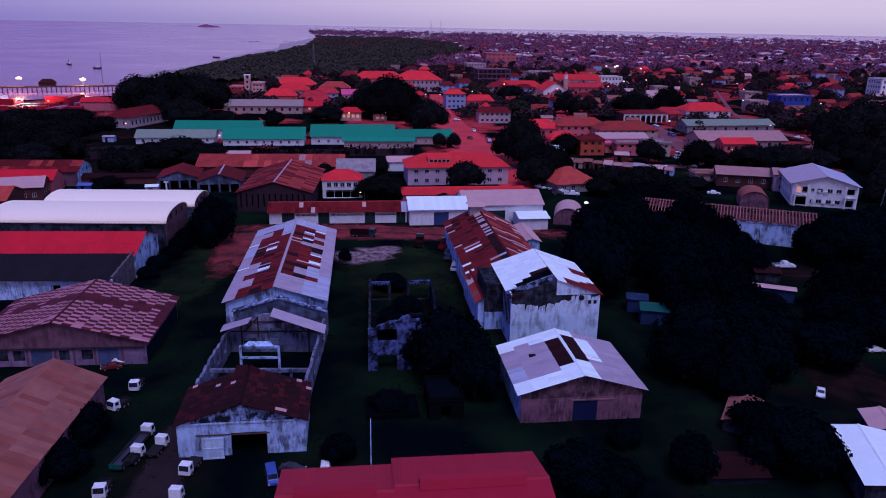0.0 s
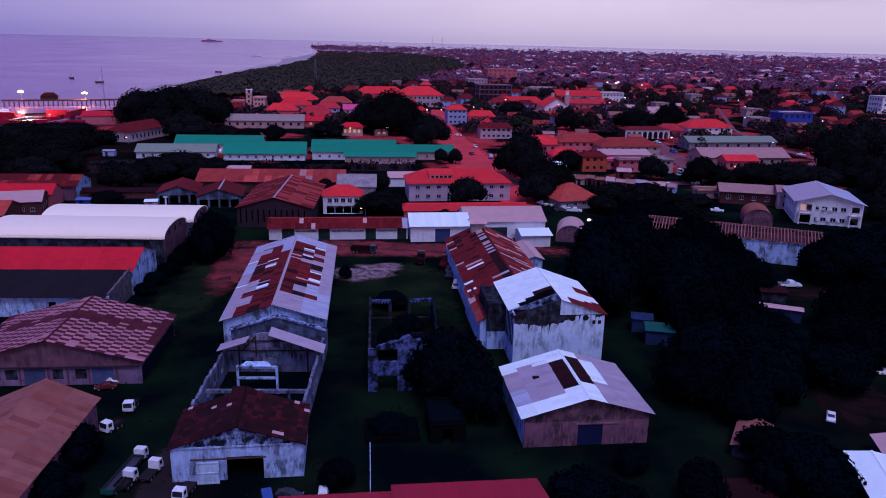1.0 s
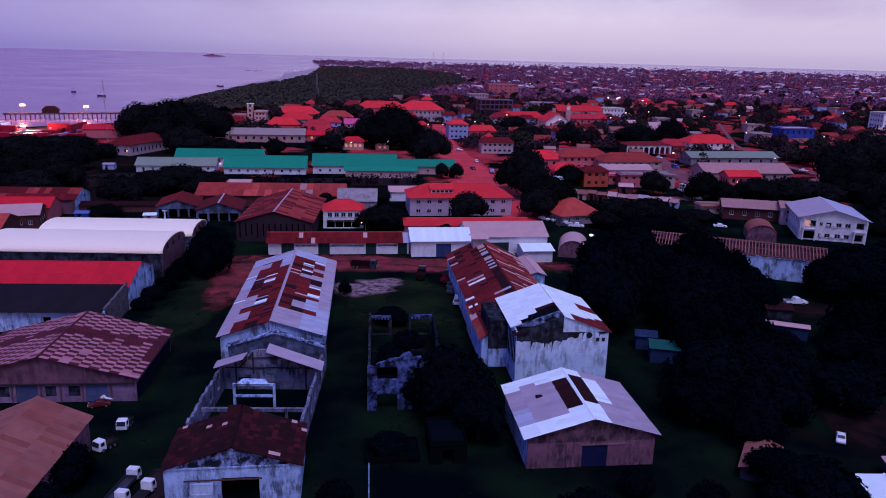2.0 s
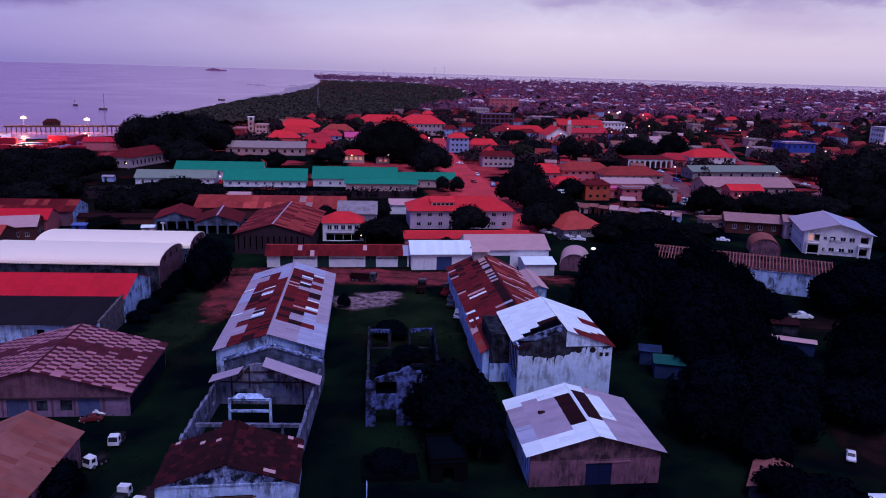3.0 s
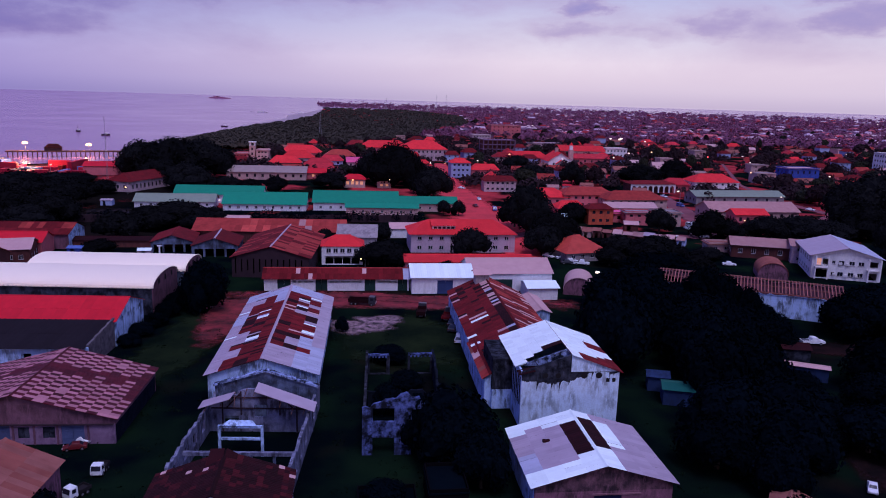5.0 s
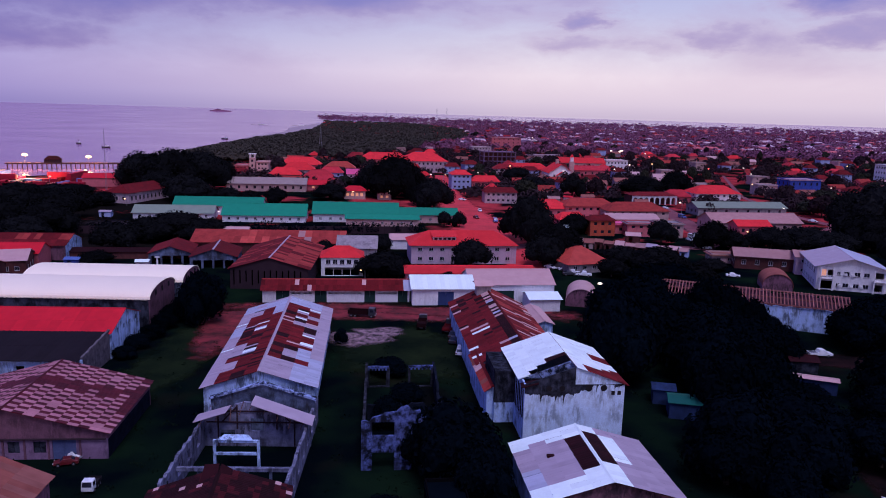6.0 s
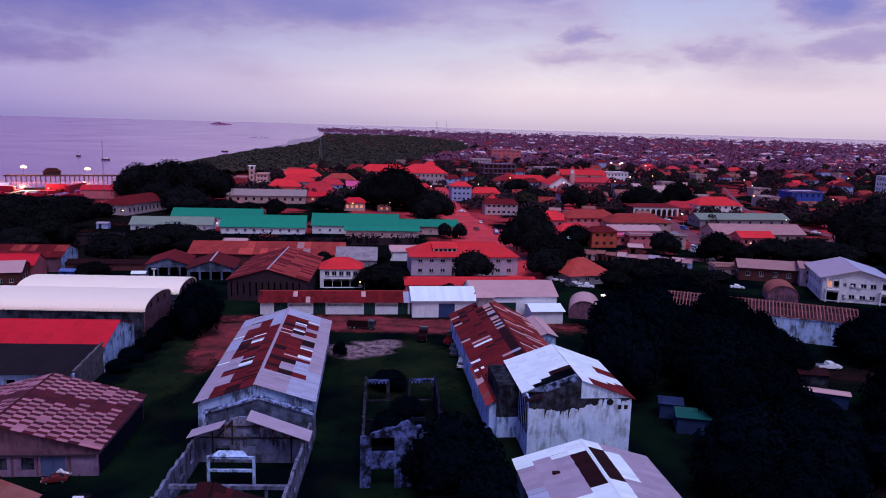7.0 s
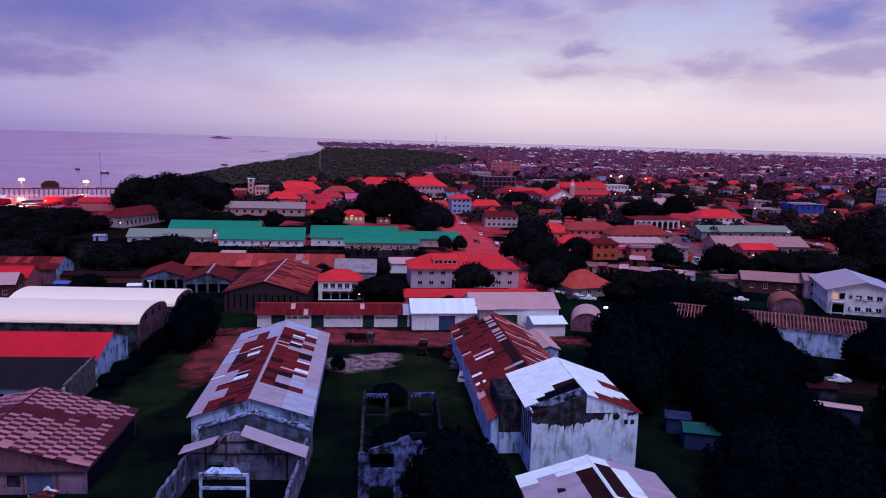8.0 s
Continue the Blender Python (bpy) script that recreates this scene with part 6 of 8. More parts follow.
building("house", -126.0, 216.0, 8, 20, 9, 4.2, 6.4, axis="x", wall="rose_wall", roof="red_paint", label="low house with a bright crimson roof", category="house")
building("house", -128.0, 190.5, 10, 26, 13, 4.2, 6.6, axis="x", wall="brown_wall", roof="orange_sheet", label="house with an orange rusty roof", category="house")

# ---- the row that closes the yard ----
cx, cy, yaw, w = span((-44.8, 183.2), (-9.6, 187.6), 6.0)
ops = [("f", 3.2, 0, 3.2, 2.9, "green_door"), ("f", 12.4, 0, 2.9, 2.9, "green_door"), ("f", 24.4, 0, 2.7, 2.9, "green_door"), ("f", 32.6, 0, 2.4, 2.9, "green_door")]
ops += [("f", u, 2.0, 0.9, 0.5, "open") for u in (6.8, 8.2, 9.6, 10.9, 15.8, 17.2, 18.6, 20.0, 21.4, 22.8, 27.6, 28.9, 30.2, 31.5)]
building("long_shed", cx, cy, yaw, w, 6.0, 3.3, 5.1, axis="x", wall="white_wall", roof="rust", openings=ops, over=0.5, ridge_cap="rust_light",
         picks=(lambda i, j, r: "zinc_blue" if j > 33 else ("rust" if r.random() < 0.95 else "pink_sheet"), None), grid=(36, 2),
         label="long low white shed with green doors under a dark red roof", category="shed")
cx, cy, yaw, w = span((-8.8, 184.6), (6.2, 186.7), 11.0)
building("store", cx, cy, yaw, w, 11.0, 4.3, 6.3, axis="x", wall="white_wall", roof="zinc_white", openings=[("f", 6.3, 0, 3.9, 3.4, "blue_door")], over=0.4, picks=(lambda i, j, r: "zinc_white", None), grid=(15, 1), label="white store with blue doors and a bright zinc roof", category="store")
cx, cy, yaw, w = span((5.5, 189.0), (26.5, 192.2), 13.0)
building("store", cx, cy, yaw, w, 13.0, 4.6, 7.1, axis="x", wall="white_wall", roof="pink_sheet", openings=[("f", 5, 0, 6, 3, "green_door")], over=0.4, label="store with a faded pink roof", category="store")
cx, cy, yaw, w = span((19.6, 182.0), (26.8, 183.2), 7.5)
building("lean_to", cx, cy, yaw, w, 7.5, 3.1, 3.9, axis="x", wall="white_wall", roof="zinc_white", over=0.5, label="small lean-to with a bright zinc roof", category="shed")
vault("quonset_hut", 33.5, 193.0, 80, 10.5, 7.5, 1.2, 3.4, "pink_sheet", "plaster_pink", "pinkish half-round tin hut among trees")
vault("quonset_hut", 92.5, 216.5, 75, 10.0, 8.0, 1.5, 3.4, "tan_rust", "plaster_pink", "rusty half-round tin hut beside the white house")

# ---- houses beyond the yard ----
cx, cy, yaw, w = span((-36, 213.5), (-24.4, 215), 9)
building("house", cx, cy, yaw, w, 9, 5.5, 7.8, axis="x", hip=4.0, wall="white_wall", roof="red_tile", openings=windows("f", w, 5, 3.4, 1.3, 1.3) + windows("f", w, 4, 0.2, 2.3, 2.3, "open"), label="two-storey white house with a red hipped roof", category="house")
cx, cy, yaw, w = span((-11.8, 207.5), (24, 212.5), 9)
building("row_house", cx, cy, yaw, w, 9, 2.9, 4.1, axis="x", wall="rose_wall", roof="red_tile", label="low row with a bright red roof", category="house")
cx, cy, yaw, w = span((-11.8, 234.0), (20.9, 239.0), 14)
hotel = building("hotel", cx, cy, yaw, w, 14, 6.1, 9.3, axis="x", hip=6.5, over=0.7, wall="lilac_wall", roof="red_tile",
                 openings=windows("f", w, 9, 4.0, 1.4, 1.1) + windows("f", w, 9, 1.0, 1.4, 1.2), label="two-storey lilac house with a broad red hipped roof", category="house")
bm = bmesh.new()
box(bm, -9.6, -2.4, -4.9, -0.5, 6.9, 8.2)
dormer = part("dormer", bm, M["white_wall"], hotel)
bm = bmesh.new()
slab(bm, [(-10.0, -5.5, 8.2), (-2.0, -5.5, 8.2), (-2.0, 0, 9.3), (-10.0, 0, 9.3)], 0.12)
part("dormer_roof", bm, M["red_tile"], dormer)
for k in range(5):
    bm = bmesh.new()
    box(bm, -9.2 + 1.38 * k, -8.2 + 1.38 * k, -4.97, -4.9, 7.2, 7.9)
    part("dormer_window", bm, M["glass"], dormer)
cx, cy, yaw, w = span((-34.5, 232.5), (-22.5, 233.5), 13)
building("house", cx, cy, yaw, w, 13, 4.6, 7.4, axis="x", wall="concrete", roof="concrete", label="grey concrete house with a weathered grey roof", category="house")
cx, cy, yaw, w = span((-20, 257), (-7, 259), 7)
building("shed", cx, cy, yaw, w, 7, 3.4, 4.8, axis="x", wall="white_wall", roof="pink_sheet", label="small shed with a pale roof", category="shed")
building("warehouse", -47.4, 213.4, 3.5, 20, 34, 5.4, 8.3, wall="dark_roof", roof="rust", picks=(lambda i, j, r: "rust" if r.random() < 0.85 else "rust_light", lambda i, j, r: "rust_light" if r.random() < 0.55 else "rust"), grid=(22, 3),
         openings=[("f", 0.8 + 1.55 * i, 1.0 + (i % 3) * 0.4, 0.35, 4.0 - (i % 3) * 0.5, "open") for i in range(12)], ridge_cap="zinc", label="big timber warehouse with a red-brown iron roof", category="warehouse")
building("shed", -69.5, 226.5, 10, 13, 15, 3.4, 5.6, wall="plaster_dark", roof="rust", label="shed with a brown rusty roof and pale blue gable", category="shed", ridge_cap="zinc", openings=[("f", 0.8 + 3.0 * i, 0, 2.4, 2.4, "open") for i in range(4)])
building("shed", -84.0, 231.0, 12, 12, 15, 3.2, 5.2, wall="plaster_dark", roof="rust", label="shed with a rusty patched roof", category="shed", openings=[("f", 0.8 + 3.0 * i, 0, 2.4, 2.4, "open") for i in range(4)])
cx, cy, yaw, w = span((-82, 240), (-34, 245), 17)
building("warehouse", cx, cy, yaw, w, 17, 3.8, 6.4, axis="x", wall="brown_wall", roof="rust_light", picks=(lambda i, j, r: "rust_light" if r.random() < 0.6 else ("orange_sheet" if r.random() < 0.9 else "tan_sheet"), None), grid=(22, 2), label="wide warehouse with an orange rusted roof", category="warehouse")
cx, cy, yaw, w = span((-83, 268), (-72, 269), 6)
building("shed", cx, cy, yaw, w, 6, 2.8, 3.8, axis="x", wall="rose_wall", roof="pink_sheet", label="small shed with a pale pink roof", category="shed")
building("shed", -100, 231, 8, 36, 5, 2.2, 2.9, axis="x", wall="brown_wall", roof="rust_dark", label="low long outbuilding with a dark red roof", category="shed")

bw = thing("boundary_wall", 0, 0, 0, 0, "long dark boundary wall along the green-roofed houses", "wall")
for k in range(24):
    a = Vector((-168 + 6.5 * k, 262.5 + 1.2 * k, 0))
    c = a + Vector((6.3, 1.16, 0))
    bm = bmesh.new()
    hexa(bm, [a, c, c + Vector((0, 0.35, 0)), a + Vector((0, 0.35, 0)), a + Vector((0, 0, 2.8)), c + Vector((0, 0, 2.8)), c + Vector((0, 0.35, 2.8)), a + Vector((0, 0.35, 2.8))])
    part("wall_panel", bm, M["dark_roof"], bw)
    bm = bmesh.new()
    box(bm, a.x - 0.25, a.x + 0.25, a.y - 0.12, a.y + 0.45, 0, 3.1)
    part("pier", bm, M["dark_roof"], bw)

for a, b, d, e, r, roof, wall, n in (((-128.8, 306.0), (-97.5, 310.5), 11, 2.9, 5.3, "green_pale", "white_wall", 8), ((-119, 324), (-82, 328), 12, 4.0, 7.0, "green_sheet", "white_wall", 8),
                                     ((-92.6, 306.4), (-59.5, 310.2), 15, 3.0, 6.8, "green_sheet", "white_wall", 9), ((-57, 313.5), (-22, 317.5), 17, 3.6, 7.4, "green_sheet", "white_wall", 8),
                                     ((-42, 304.8), (-13, 308), 7, 3.2, 4.6, "green_sheet", "cream_wall", 7), ((-24, 318), (3, 321.5), 10, 3.6, 5.8, "green_sheet", "cream_wall", 6)):
    cx, cy, yaw, w = span(a, b, d)
    building("barrack", cx, cy, yaw, w, d, e, r, axis="x", over=0.6, wall=wall, roof=roof, openings=windows("f", w, n, 1.0, 1.0, 1.0), group="green-roofed barracks",
             label="long low barrack with a %s roof and pale walls" % ("faded green" if roof == "green_pale" else "bright green"), category="barrack")
cx, cy, yaw, w = span((-150.0, 351), (-141.5, 384), 13)
building("villa", cx, cy, yaw, w, 13, 5.2, 8.4, axis="x", hip=5, over=0.6, wall="pale_wall", roof="rust", openings=windows("l", 13, 3, 1.6, 1.2, 1.6) + windows("f", w, 11, 1.4, 1.1, 2.0), plain=True, label="long pale villa with a brown hipped roof", category="house")


# ---- named houses of the town ----
TOWN = (
    ("school", (-124.5, 417), (-81.4, 423), 14, 4.4, 7.2, "x", 0, "cream_wall", "school_roof", 10, 1, "long school with a faded grey-tan roof"),
    ("shop", (-86, 431), (-72, 433), 9, 3.6, 5.6, "x", 0, "rose_wall", "red_paint", 3, 1, "small shop with a bright crimson roof"),
    ("villa", (-56, 395.5), (-45, 397), 9, 4.6, 6.6, "x", 3, "cream_wall", "red_paint", 4, 1, "pale yellow villa with lit arches"),
    ("villa", (-38.5, 397), (-31.5, 398), 9, 6.0, 8.4, "y", 0, "cream_wall", "rust", 2, 2, "narrow pale gabled villa"),
    ("block", (-150.0, 521), (-141.2, 522), 12, 6.0, 7.0, "x", 0, "rose_wall", "tan_sheet", 3, 2, "rose block beside the tower"),
    ("block", (-135.2, 522), (-127.2, 523), 12, 8.6, 9.5, "x", 0, "cream_wall", "pink_sheet", 3, 3, "cream block with many windows"),
    ("town_hall", (-37, 577), (-3, 584), 26, 9.0, 15.0, "x", 10, "pale_wall", "red_tile", 10, 2, "large pale hall with a red hipped roof"),
    ("town_hall", (-75, 615), (-35, 620), 22, 7.0, 12.0, "x", 8, "rose_wall", "red_tile", 8, 1, "broad hall with a red hipped roof"),
    ("apartment_block", (0.2, 462), (12.2, 464), 12, 9.2, 11.4, "x", 4, "sky_wall", "red_tile", 4, 3, "three-storey sky-blue house with red roof"),
    ("house", (13, 468), (30, 470), 10, 5.0, 8.0, "x", 3, "rose_wall", "red_tile", 4, 1, "house with an orange-red roof by the road"),
    ("shop_house", (17.7, 396), (34.7, 398), 10, 6.0, 8.0, "x", 2, "pale_wall", "rust", 6, 2, "two-storey pinkish shop house by the road"),
    ("house", (36, 341), (55, 345), 15, 5.0, 8.2, "x", 6, "rose_wall", "red_tile", 5, 1, "house with a red hipped roof behind trees"),
    ("house", (46, 318), (58, 320), 10, 3.6, 6.0, "x", 3, "rose_wall", "red_tile", 3, 1, "low house with a red roof"),
    ("house", (35.6, 226.5), (49.0, 231.5), 15, 3.0, 6.8, "x", 6.5, "concrete", "orange_sheet", 4, 1, "house with an orange hipped roof and dark veranda"),
    ("church_hall", (96, 588), (124, 592), 16, 5.0, 8.0, "x", 0, "rose_wall", "tile_old", 5, 1, "long hall with a weathered red roof"),
    ("house", (42, 580), (76, 586), 16, 5.0, 9.0, "x", 6, "rose_wall", "red_tile", 7, 1, "broad house with a red hipped roof"),
    ("ochre_house", (55.0, 298.5), (65.0, 300), 8, 6.4, 7.8, "x", 2.5, "ochre_wall", "rust", 3, 2, "tall ochre house with arched openings"),
    ("house", (52, 344), (76, 348), 13, 6.2, 9.0, "x", 5, "rose_wall", "rust_light", 7, 2, "two-storey rose house with a red-brown roof"),
    ("market_hall", (66.5, 306), (84, 308.5), 9, 3.6, 4.6, "x", 0, "rose_wall", "pink_bright", 5, 1, "market stall with a hot pink awning roof"),
    ("market_hall", (66.5, 318), (88, 321), 10, 4.4, 6.0, "x", 0, "cream_wall", "pink_sheet", 5, 1, "market hall with a pale pink roof"),
    ("house", (70, 336), (98, 341), 14, 5.6, 8.6, "x", 6, "cream_wall", "rust_light", 7, 2, "house with a dark red hipped roof"),
    ("concrete_house", (82.5, 299), (92, 300), 9, 5.4, 5.8, "x", 0, "cream_wall", "concrete", 3, 2, "bare unfinished cream house"),
    ("concrete_house", (70, 300), (81, 301), 7, 5.0, 5.4, "x", 0, "rose_wall", "concrete", 3, 2, "unfinished rose-coloured concrete house"),
    ("house", (135.5, 420), (162, 424.5), 15, 6.2, 10.0, "x", 7, "white_wall", "red_tile", 7, 2, "white house with a red hipped roof"),
    ("hall", (121, 371), (168, 380), 12, 4.0, 6.2, "x", 0, "concrete", "green_pale", 8, 1, "long hall with a grey-green roof"),
    ("hall", (111, 320), (150.5, 325.5), 15, 4.0, 7.2, "x", 0, "cream_wall", "tan_sheet", 8, 1, "long hall with a faded tan roof"),
    ("hall", (117, 309), (131, 311), 8, 4.4, 6.2, "x", 0, "rose_wall", "red_tile", 4, 1, "red-roofed hall joined to a longer one"),
    ("shop", (104, 281), (111.5, 282.5), 7, 3.4, 4.4, "x", 0, "rose_wall", "red_tile", 2, 1, "little shop lit from inside"),
    ("hall", (215, 482), (237, 487), 13, 10.0, 10.4, "x", 0, "blue_wall", "pink_sheet", 5, 2, "deep blue hall with a pale flat roof"),
    # brown walls paint in the shade under this annexe's roof
    ("house", (91, 243), (108, 239.5), 9, 4.2, 6.0, "x", 0, "brown_wall", "tan_sheet", 4, 1, "low annexe with a pale pink roof"),
    ("house", (107, 236), (114, 234), 10, 5.6, 6.8, "x", 0, "pale_wall", "tan_sheet", 2, 2, "small pale annexe with a tan roof"),
    ("shed", (86, 250), (94.5, 250), 6, 2.6, 3.4, "x", 0, "cream_wall", "tan_iron", 2, 1, "small shed with a tan roof"),
    ("hall", (92, 660), (135, 664), 18, 6, 10, "x", 0, "cream_wall", "red_tile", 6, 1, "hall with a red roof in the town"),
    ("block", (80, 781), (115, 786), 12, 5, 5.6, "x", 0, "pale_wall", "zinc", 8, 1, "long low white office"),
    ("block", (137, 670), (157, 674), 14, 8, 9, "x", 0, "white_wall", "pink_sheet", 6, 2, "white house bathed in lamp light"),
    ("block", (50, 962), (88, 968), 22, 16, 17, "x", 0, "rose_wall", "concrete", 6, 4, "rose concrete block above the trees"),
    ("block", (24, 880), (46, 885), 16, 7, 8, "x", 0, "pale_wall", "concrete", 6, 2, "pale concrete block above the trees"),
    ("house", (-118, 486), (-98, 489), 13, 4, 8, "x", 5, "rose_wall", "red_tile", 4, 1, "low house with a broad red hipped roof"),
    ("house", (-94, 482), (-76, 485), 12, 3.8, 7.4, "x", 5, "cream_wall", "tile_old", 4, 1, "low house with a weathered red roof"),
    ("house", (-128, 560), (-98, 564), 18, 5, 10, "x", 7, "rose_wall", "red_tile", 6, 1, "hall with a great red hipped roof"),
    ("house", (-92, 545), (-70, 548), 14, 4.6, 8.6, "x", 6, "rose_wall", "orange_sheet", 4, 1, "house with an orange-red roof"),
    ("house", (-118, 522), (-96, 525), 14, 4.4, 8.8, "x", 6, "pale_wall", "red_tile", 4, 1, "pale house with a red hipped roof"),
    ("house", (-70, 505), (-56, 507), 10, 4, 6.8, "x", 0, "pale_wall", "pink_bright", 3, 1, "small house with a hot pink roof"),
    ("house", (-90, 512), (-74, 514), 10, 4, 7.4, "x", 4, "sky_wall", "tile_old", 3, 1, "pale blue house with a red roof"),
)
for kind, a, b, d, e, r, axis, hip, wall, roof, n, storeys, label in TOWN:
    cx, cy, yaw, w = span(a, b, d)
    ops = []
    lit = "lit" if kind in ("villa", "shop") else "window"
    for s in range(storeys):
        h = e / storeys
        ops += windows("f", w, n, s * h + h * 0.36, min(1.3, w / n * 0.5), h * 0.36, lit if s == 0 else "window", 0.7)
        if cx > 60:
            ops += windows("l", d, 3, s * h + h * 0.36, 1.1, h * 0.36, "window", 0.7)
    building(kind, cx, cy, yaw, w, d, e, r, axis=axis, hip=hip, over=0.6, wall=wall, roof=roof, openings=ops, label=label, category="house" if kind not in ("school", "hall", "shop") else kind, flat=r - e < 1.2, plain=cy > 300)

# the white arcade: arches between piers under a dark roof
cx, cy, yaw, w = span((98.5, 410), (123.5, 415), 11)
arc = thing("arcade", cx, cy, 0, yaw, "white arcaded house with a row of dark arches", "house")
bays = 8
bm = bmesh.new()
step = w / bays
for k in range(bays + 1):
    box(bm, -w / 2 + k * step - 0.35, -w / 2 + k * step + 0.35, -5.5, -5.0, 0, 4.8)
for k in range(bays):
    x0, x1 = -w / 2 + k * step + 0.35, -w / 2 + (k + 1) * step - 0.35
    r = (x1 - x0) / 2
    for q in range(8):
        a0, a1 = math.pi * q / 8, math.pi * (q + 1) / 8
        p0, p1 = ((x0 + x1) / 2 - r * math.cos(a0), 2.6 + r * math.sin(a0)), ((x0 + x1) / 2 - r * math.cos(a1), 2.6 + r * math.sin(a1))
        hexa(bm, [(p0[0], -5.5, p0[1]), (p1[0], -5.5, p1[1]), (p1[0], -5.0, p1[1]), (p0[0], -5.0, p0[1]), (p0[0], -5.5, 4.8), (p1[0], -5.5, 4.8), (p1[0], -5.0, 4.8), (p0[0], -5.0, 4.8)])
part("arcade_front", bm, M["white_wall"], arc)
bm = bmesh.new()
box(bm, -w / 2, w / 2, -2.6, 5.5, 0, 4.8)
part("inner_wall", bm, M["brown_wall"], arc)
bm = bmesh.new()
for pl in ([(-w / 2 - 0.6, -6.0, 4.8), (w / 2 + 0.6, -6.0, 4.8), (w / 2 - 4, 0, 6.4), (-w / 2 + 4, 0, 6.4)], [(-w / 2 - 0.6, 6.0, 4.8), (w / 2 + 0.6, 6.0, 4.8), (w / 2 - 4, 0, 6.4), (-w / 2 + 4, 0, 6.4)],
           [(-w / 2 - 0.6, -6.0, 4.8), (-w / 2 + 4, 0, 6.4), (-w / 2 - 0.6, 6.0, 4.8)], [(w / 2 + 0.6, -6.0, 4.8), (w / 2 - 4, 0, 6.4), (w / 2 + 0.6, 6.0, 4.8)]):
    slab(bm, pl, 0.08)
part("roof", bm, M["rust"], arc)

# the unfinished concrete frame: columns and slabs, open between
cx, cy, yaw, w = span((28, 667), (57, 673), 16)
frame_block = thing("block", cx, cy, 0, yaw, "unfinished violet-grey concrete frame of three floors", "building")
for k in range(4):
    bm = bmesh.new()
    box(bm, -w / 2, w / 2, -8, 8, 0.2 + 4.1 * k, 0.75 + 4.1 * k)
    part("floor_slab", bm, M["violet_wall"], frame_block)
for k in range(8):
    for y in (-7.7, 7.7):
        bm = bmesh.new()
        x = -w / 2 + 0.4 + (w - 0.8) * k / 7
        box(bm, x - 0.4, x + 0.4, y - 0.3, y + 0.3, 0, 13.6)
        part("column", bm, M["violet_wall"], frame_block)
bm = bmesh.new()
box(bm, -w / 2 + 1, w / 2 - 1, -2, 7, 0.75, 12.4)
part("inner_wall", bm, M["brown_wall"], frame_block)

# the tower and the church
tw = thing("tower", -138.4, 524.5, 0, 5, "square cream tower with a white belfry", "tower")
bm = bmesh.new()
box(bm, -1.9, 1.9, -1.9, 1.9, 0, 11.6)
part("shaft", bm, M["cream_wall"], tw)
for x, y in ((-1.5, -1.5), (1.5, -1.5), (-1.5, 1.5), (1.5, 1.5)):
    bm = bmesh.new()
    box(bm, x - 0.35, x + 0.35, y - 0.35, y + 0.35, 11.6, 13.8)
    part("belfry_post", bm, M["white_wall"], tw)
bm = bmesh.new()
box(bm, -2.4, 2.4, -2.4, 2.4, 13.8, 14.3)
part("belfry_roof", bm, M["white_wall"], tw)
for k in range(3):
    bm = bmesh.new()
    box(bm, -0.6, 0.6, -1.98, -1.9, 2 + 3.3 * k, 3.6 + 3.3 * k)
    part("window", bm, M["glass"], tw)
church = building("church", 78.3, 559.5, 6, 18, 24, 5.6, 11.4, wall="white_wall", roof="red_tile", over=0.8, openings=[("f", 7.6, 0, 2.8, 3.6, "timber"), ("f", 3.2, 1.6, 1.4, 2.6, "window"), ("f", 13.4, 1.6, 1.4, 2.6, "window")],
                  label="white gabled church with a red roof", category="church")
bm = bmesh.new()
box(bm, -3.2, 3.2, -14.6, -12.1, 0, 3.6)
porch = part("porch", bm, M["white_wall"], church)
bm = bmesh.new()
slab(bm, [(-3.9, -15.2, 3.5), (0, -15.2, 6.2), (0, -12.05, 6.2), (-3.9, -12.05, 3.5)], 0.1)
slab(bm, [(3.9, -15.2, 3.5), (0, -15.2, 6.2), (0, -12.05, 6.2), (3.9, -12.05, 3.5)], 0.1)
part("porch_roof", bm, M["red_tile"], porch)
bm = bmesh.new()
box(bm, -1.1, 1.1, 1.0, 3.2, 10.5, 14.2)
part("bell_cote", bm, M["cream_wall"], church)
bm = bmesh.new()
box(bm, 9.2, 12.4, 0, 3.2, 0, 13.0)
belfry = part("bell_tower", bm, M["cream_wall"], church)
bm = bmesh.new()
box(bm, 9.7, 11.9, 0.5, 2.7, 13.0, 16.2)
part("lantern", bm, M["white_wall"], belfry)
bm = bmesh.new()
bmesh.ops.create_cone(bm, cap_ends=True, segments=4, radius1=2.0, radius2=0.1, depth=2.2, matrix=Matrix.Translation((10.8, 1.6, 17.3)) @ pose(0, 0, 0, 0, 0, 45))
part("spire", bm, M["red_tile"], belfry)
cx, cy, yaw, w = span((334, 580), (366, 585), 16)
building("apartment_block", cx, cy, yaw, w, 16, 15.5, 16, flat=True, wall="white_wall", roof="concrete", openings=[o for k in range(4) for o in windows("f", w, 9, 1.4 + 3.8 * k, 1.6, 1.7)] + [o for k in range(4) for o in windows("l", 16, 5, 1.4 + 3.8 * k, 1.5, 1.7)],
         label="white four-storey block with rows of windows", category="apartment block")

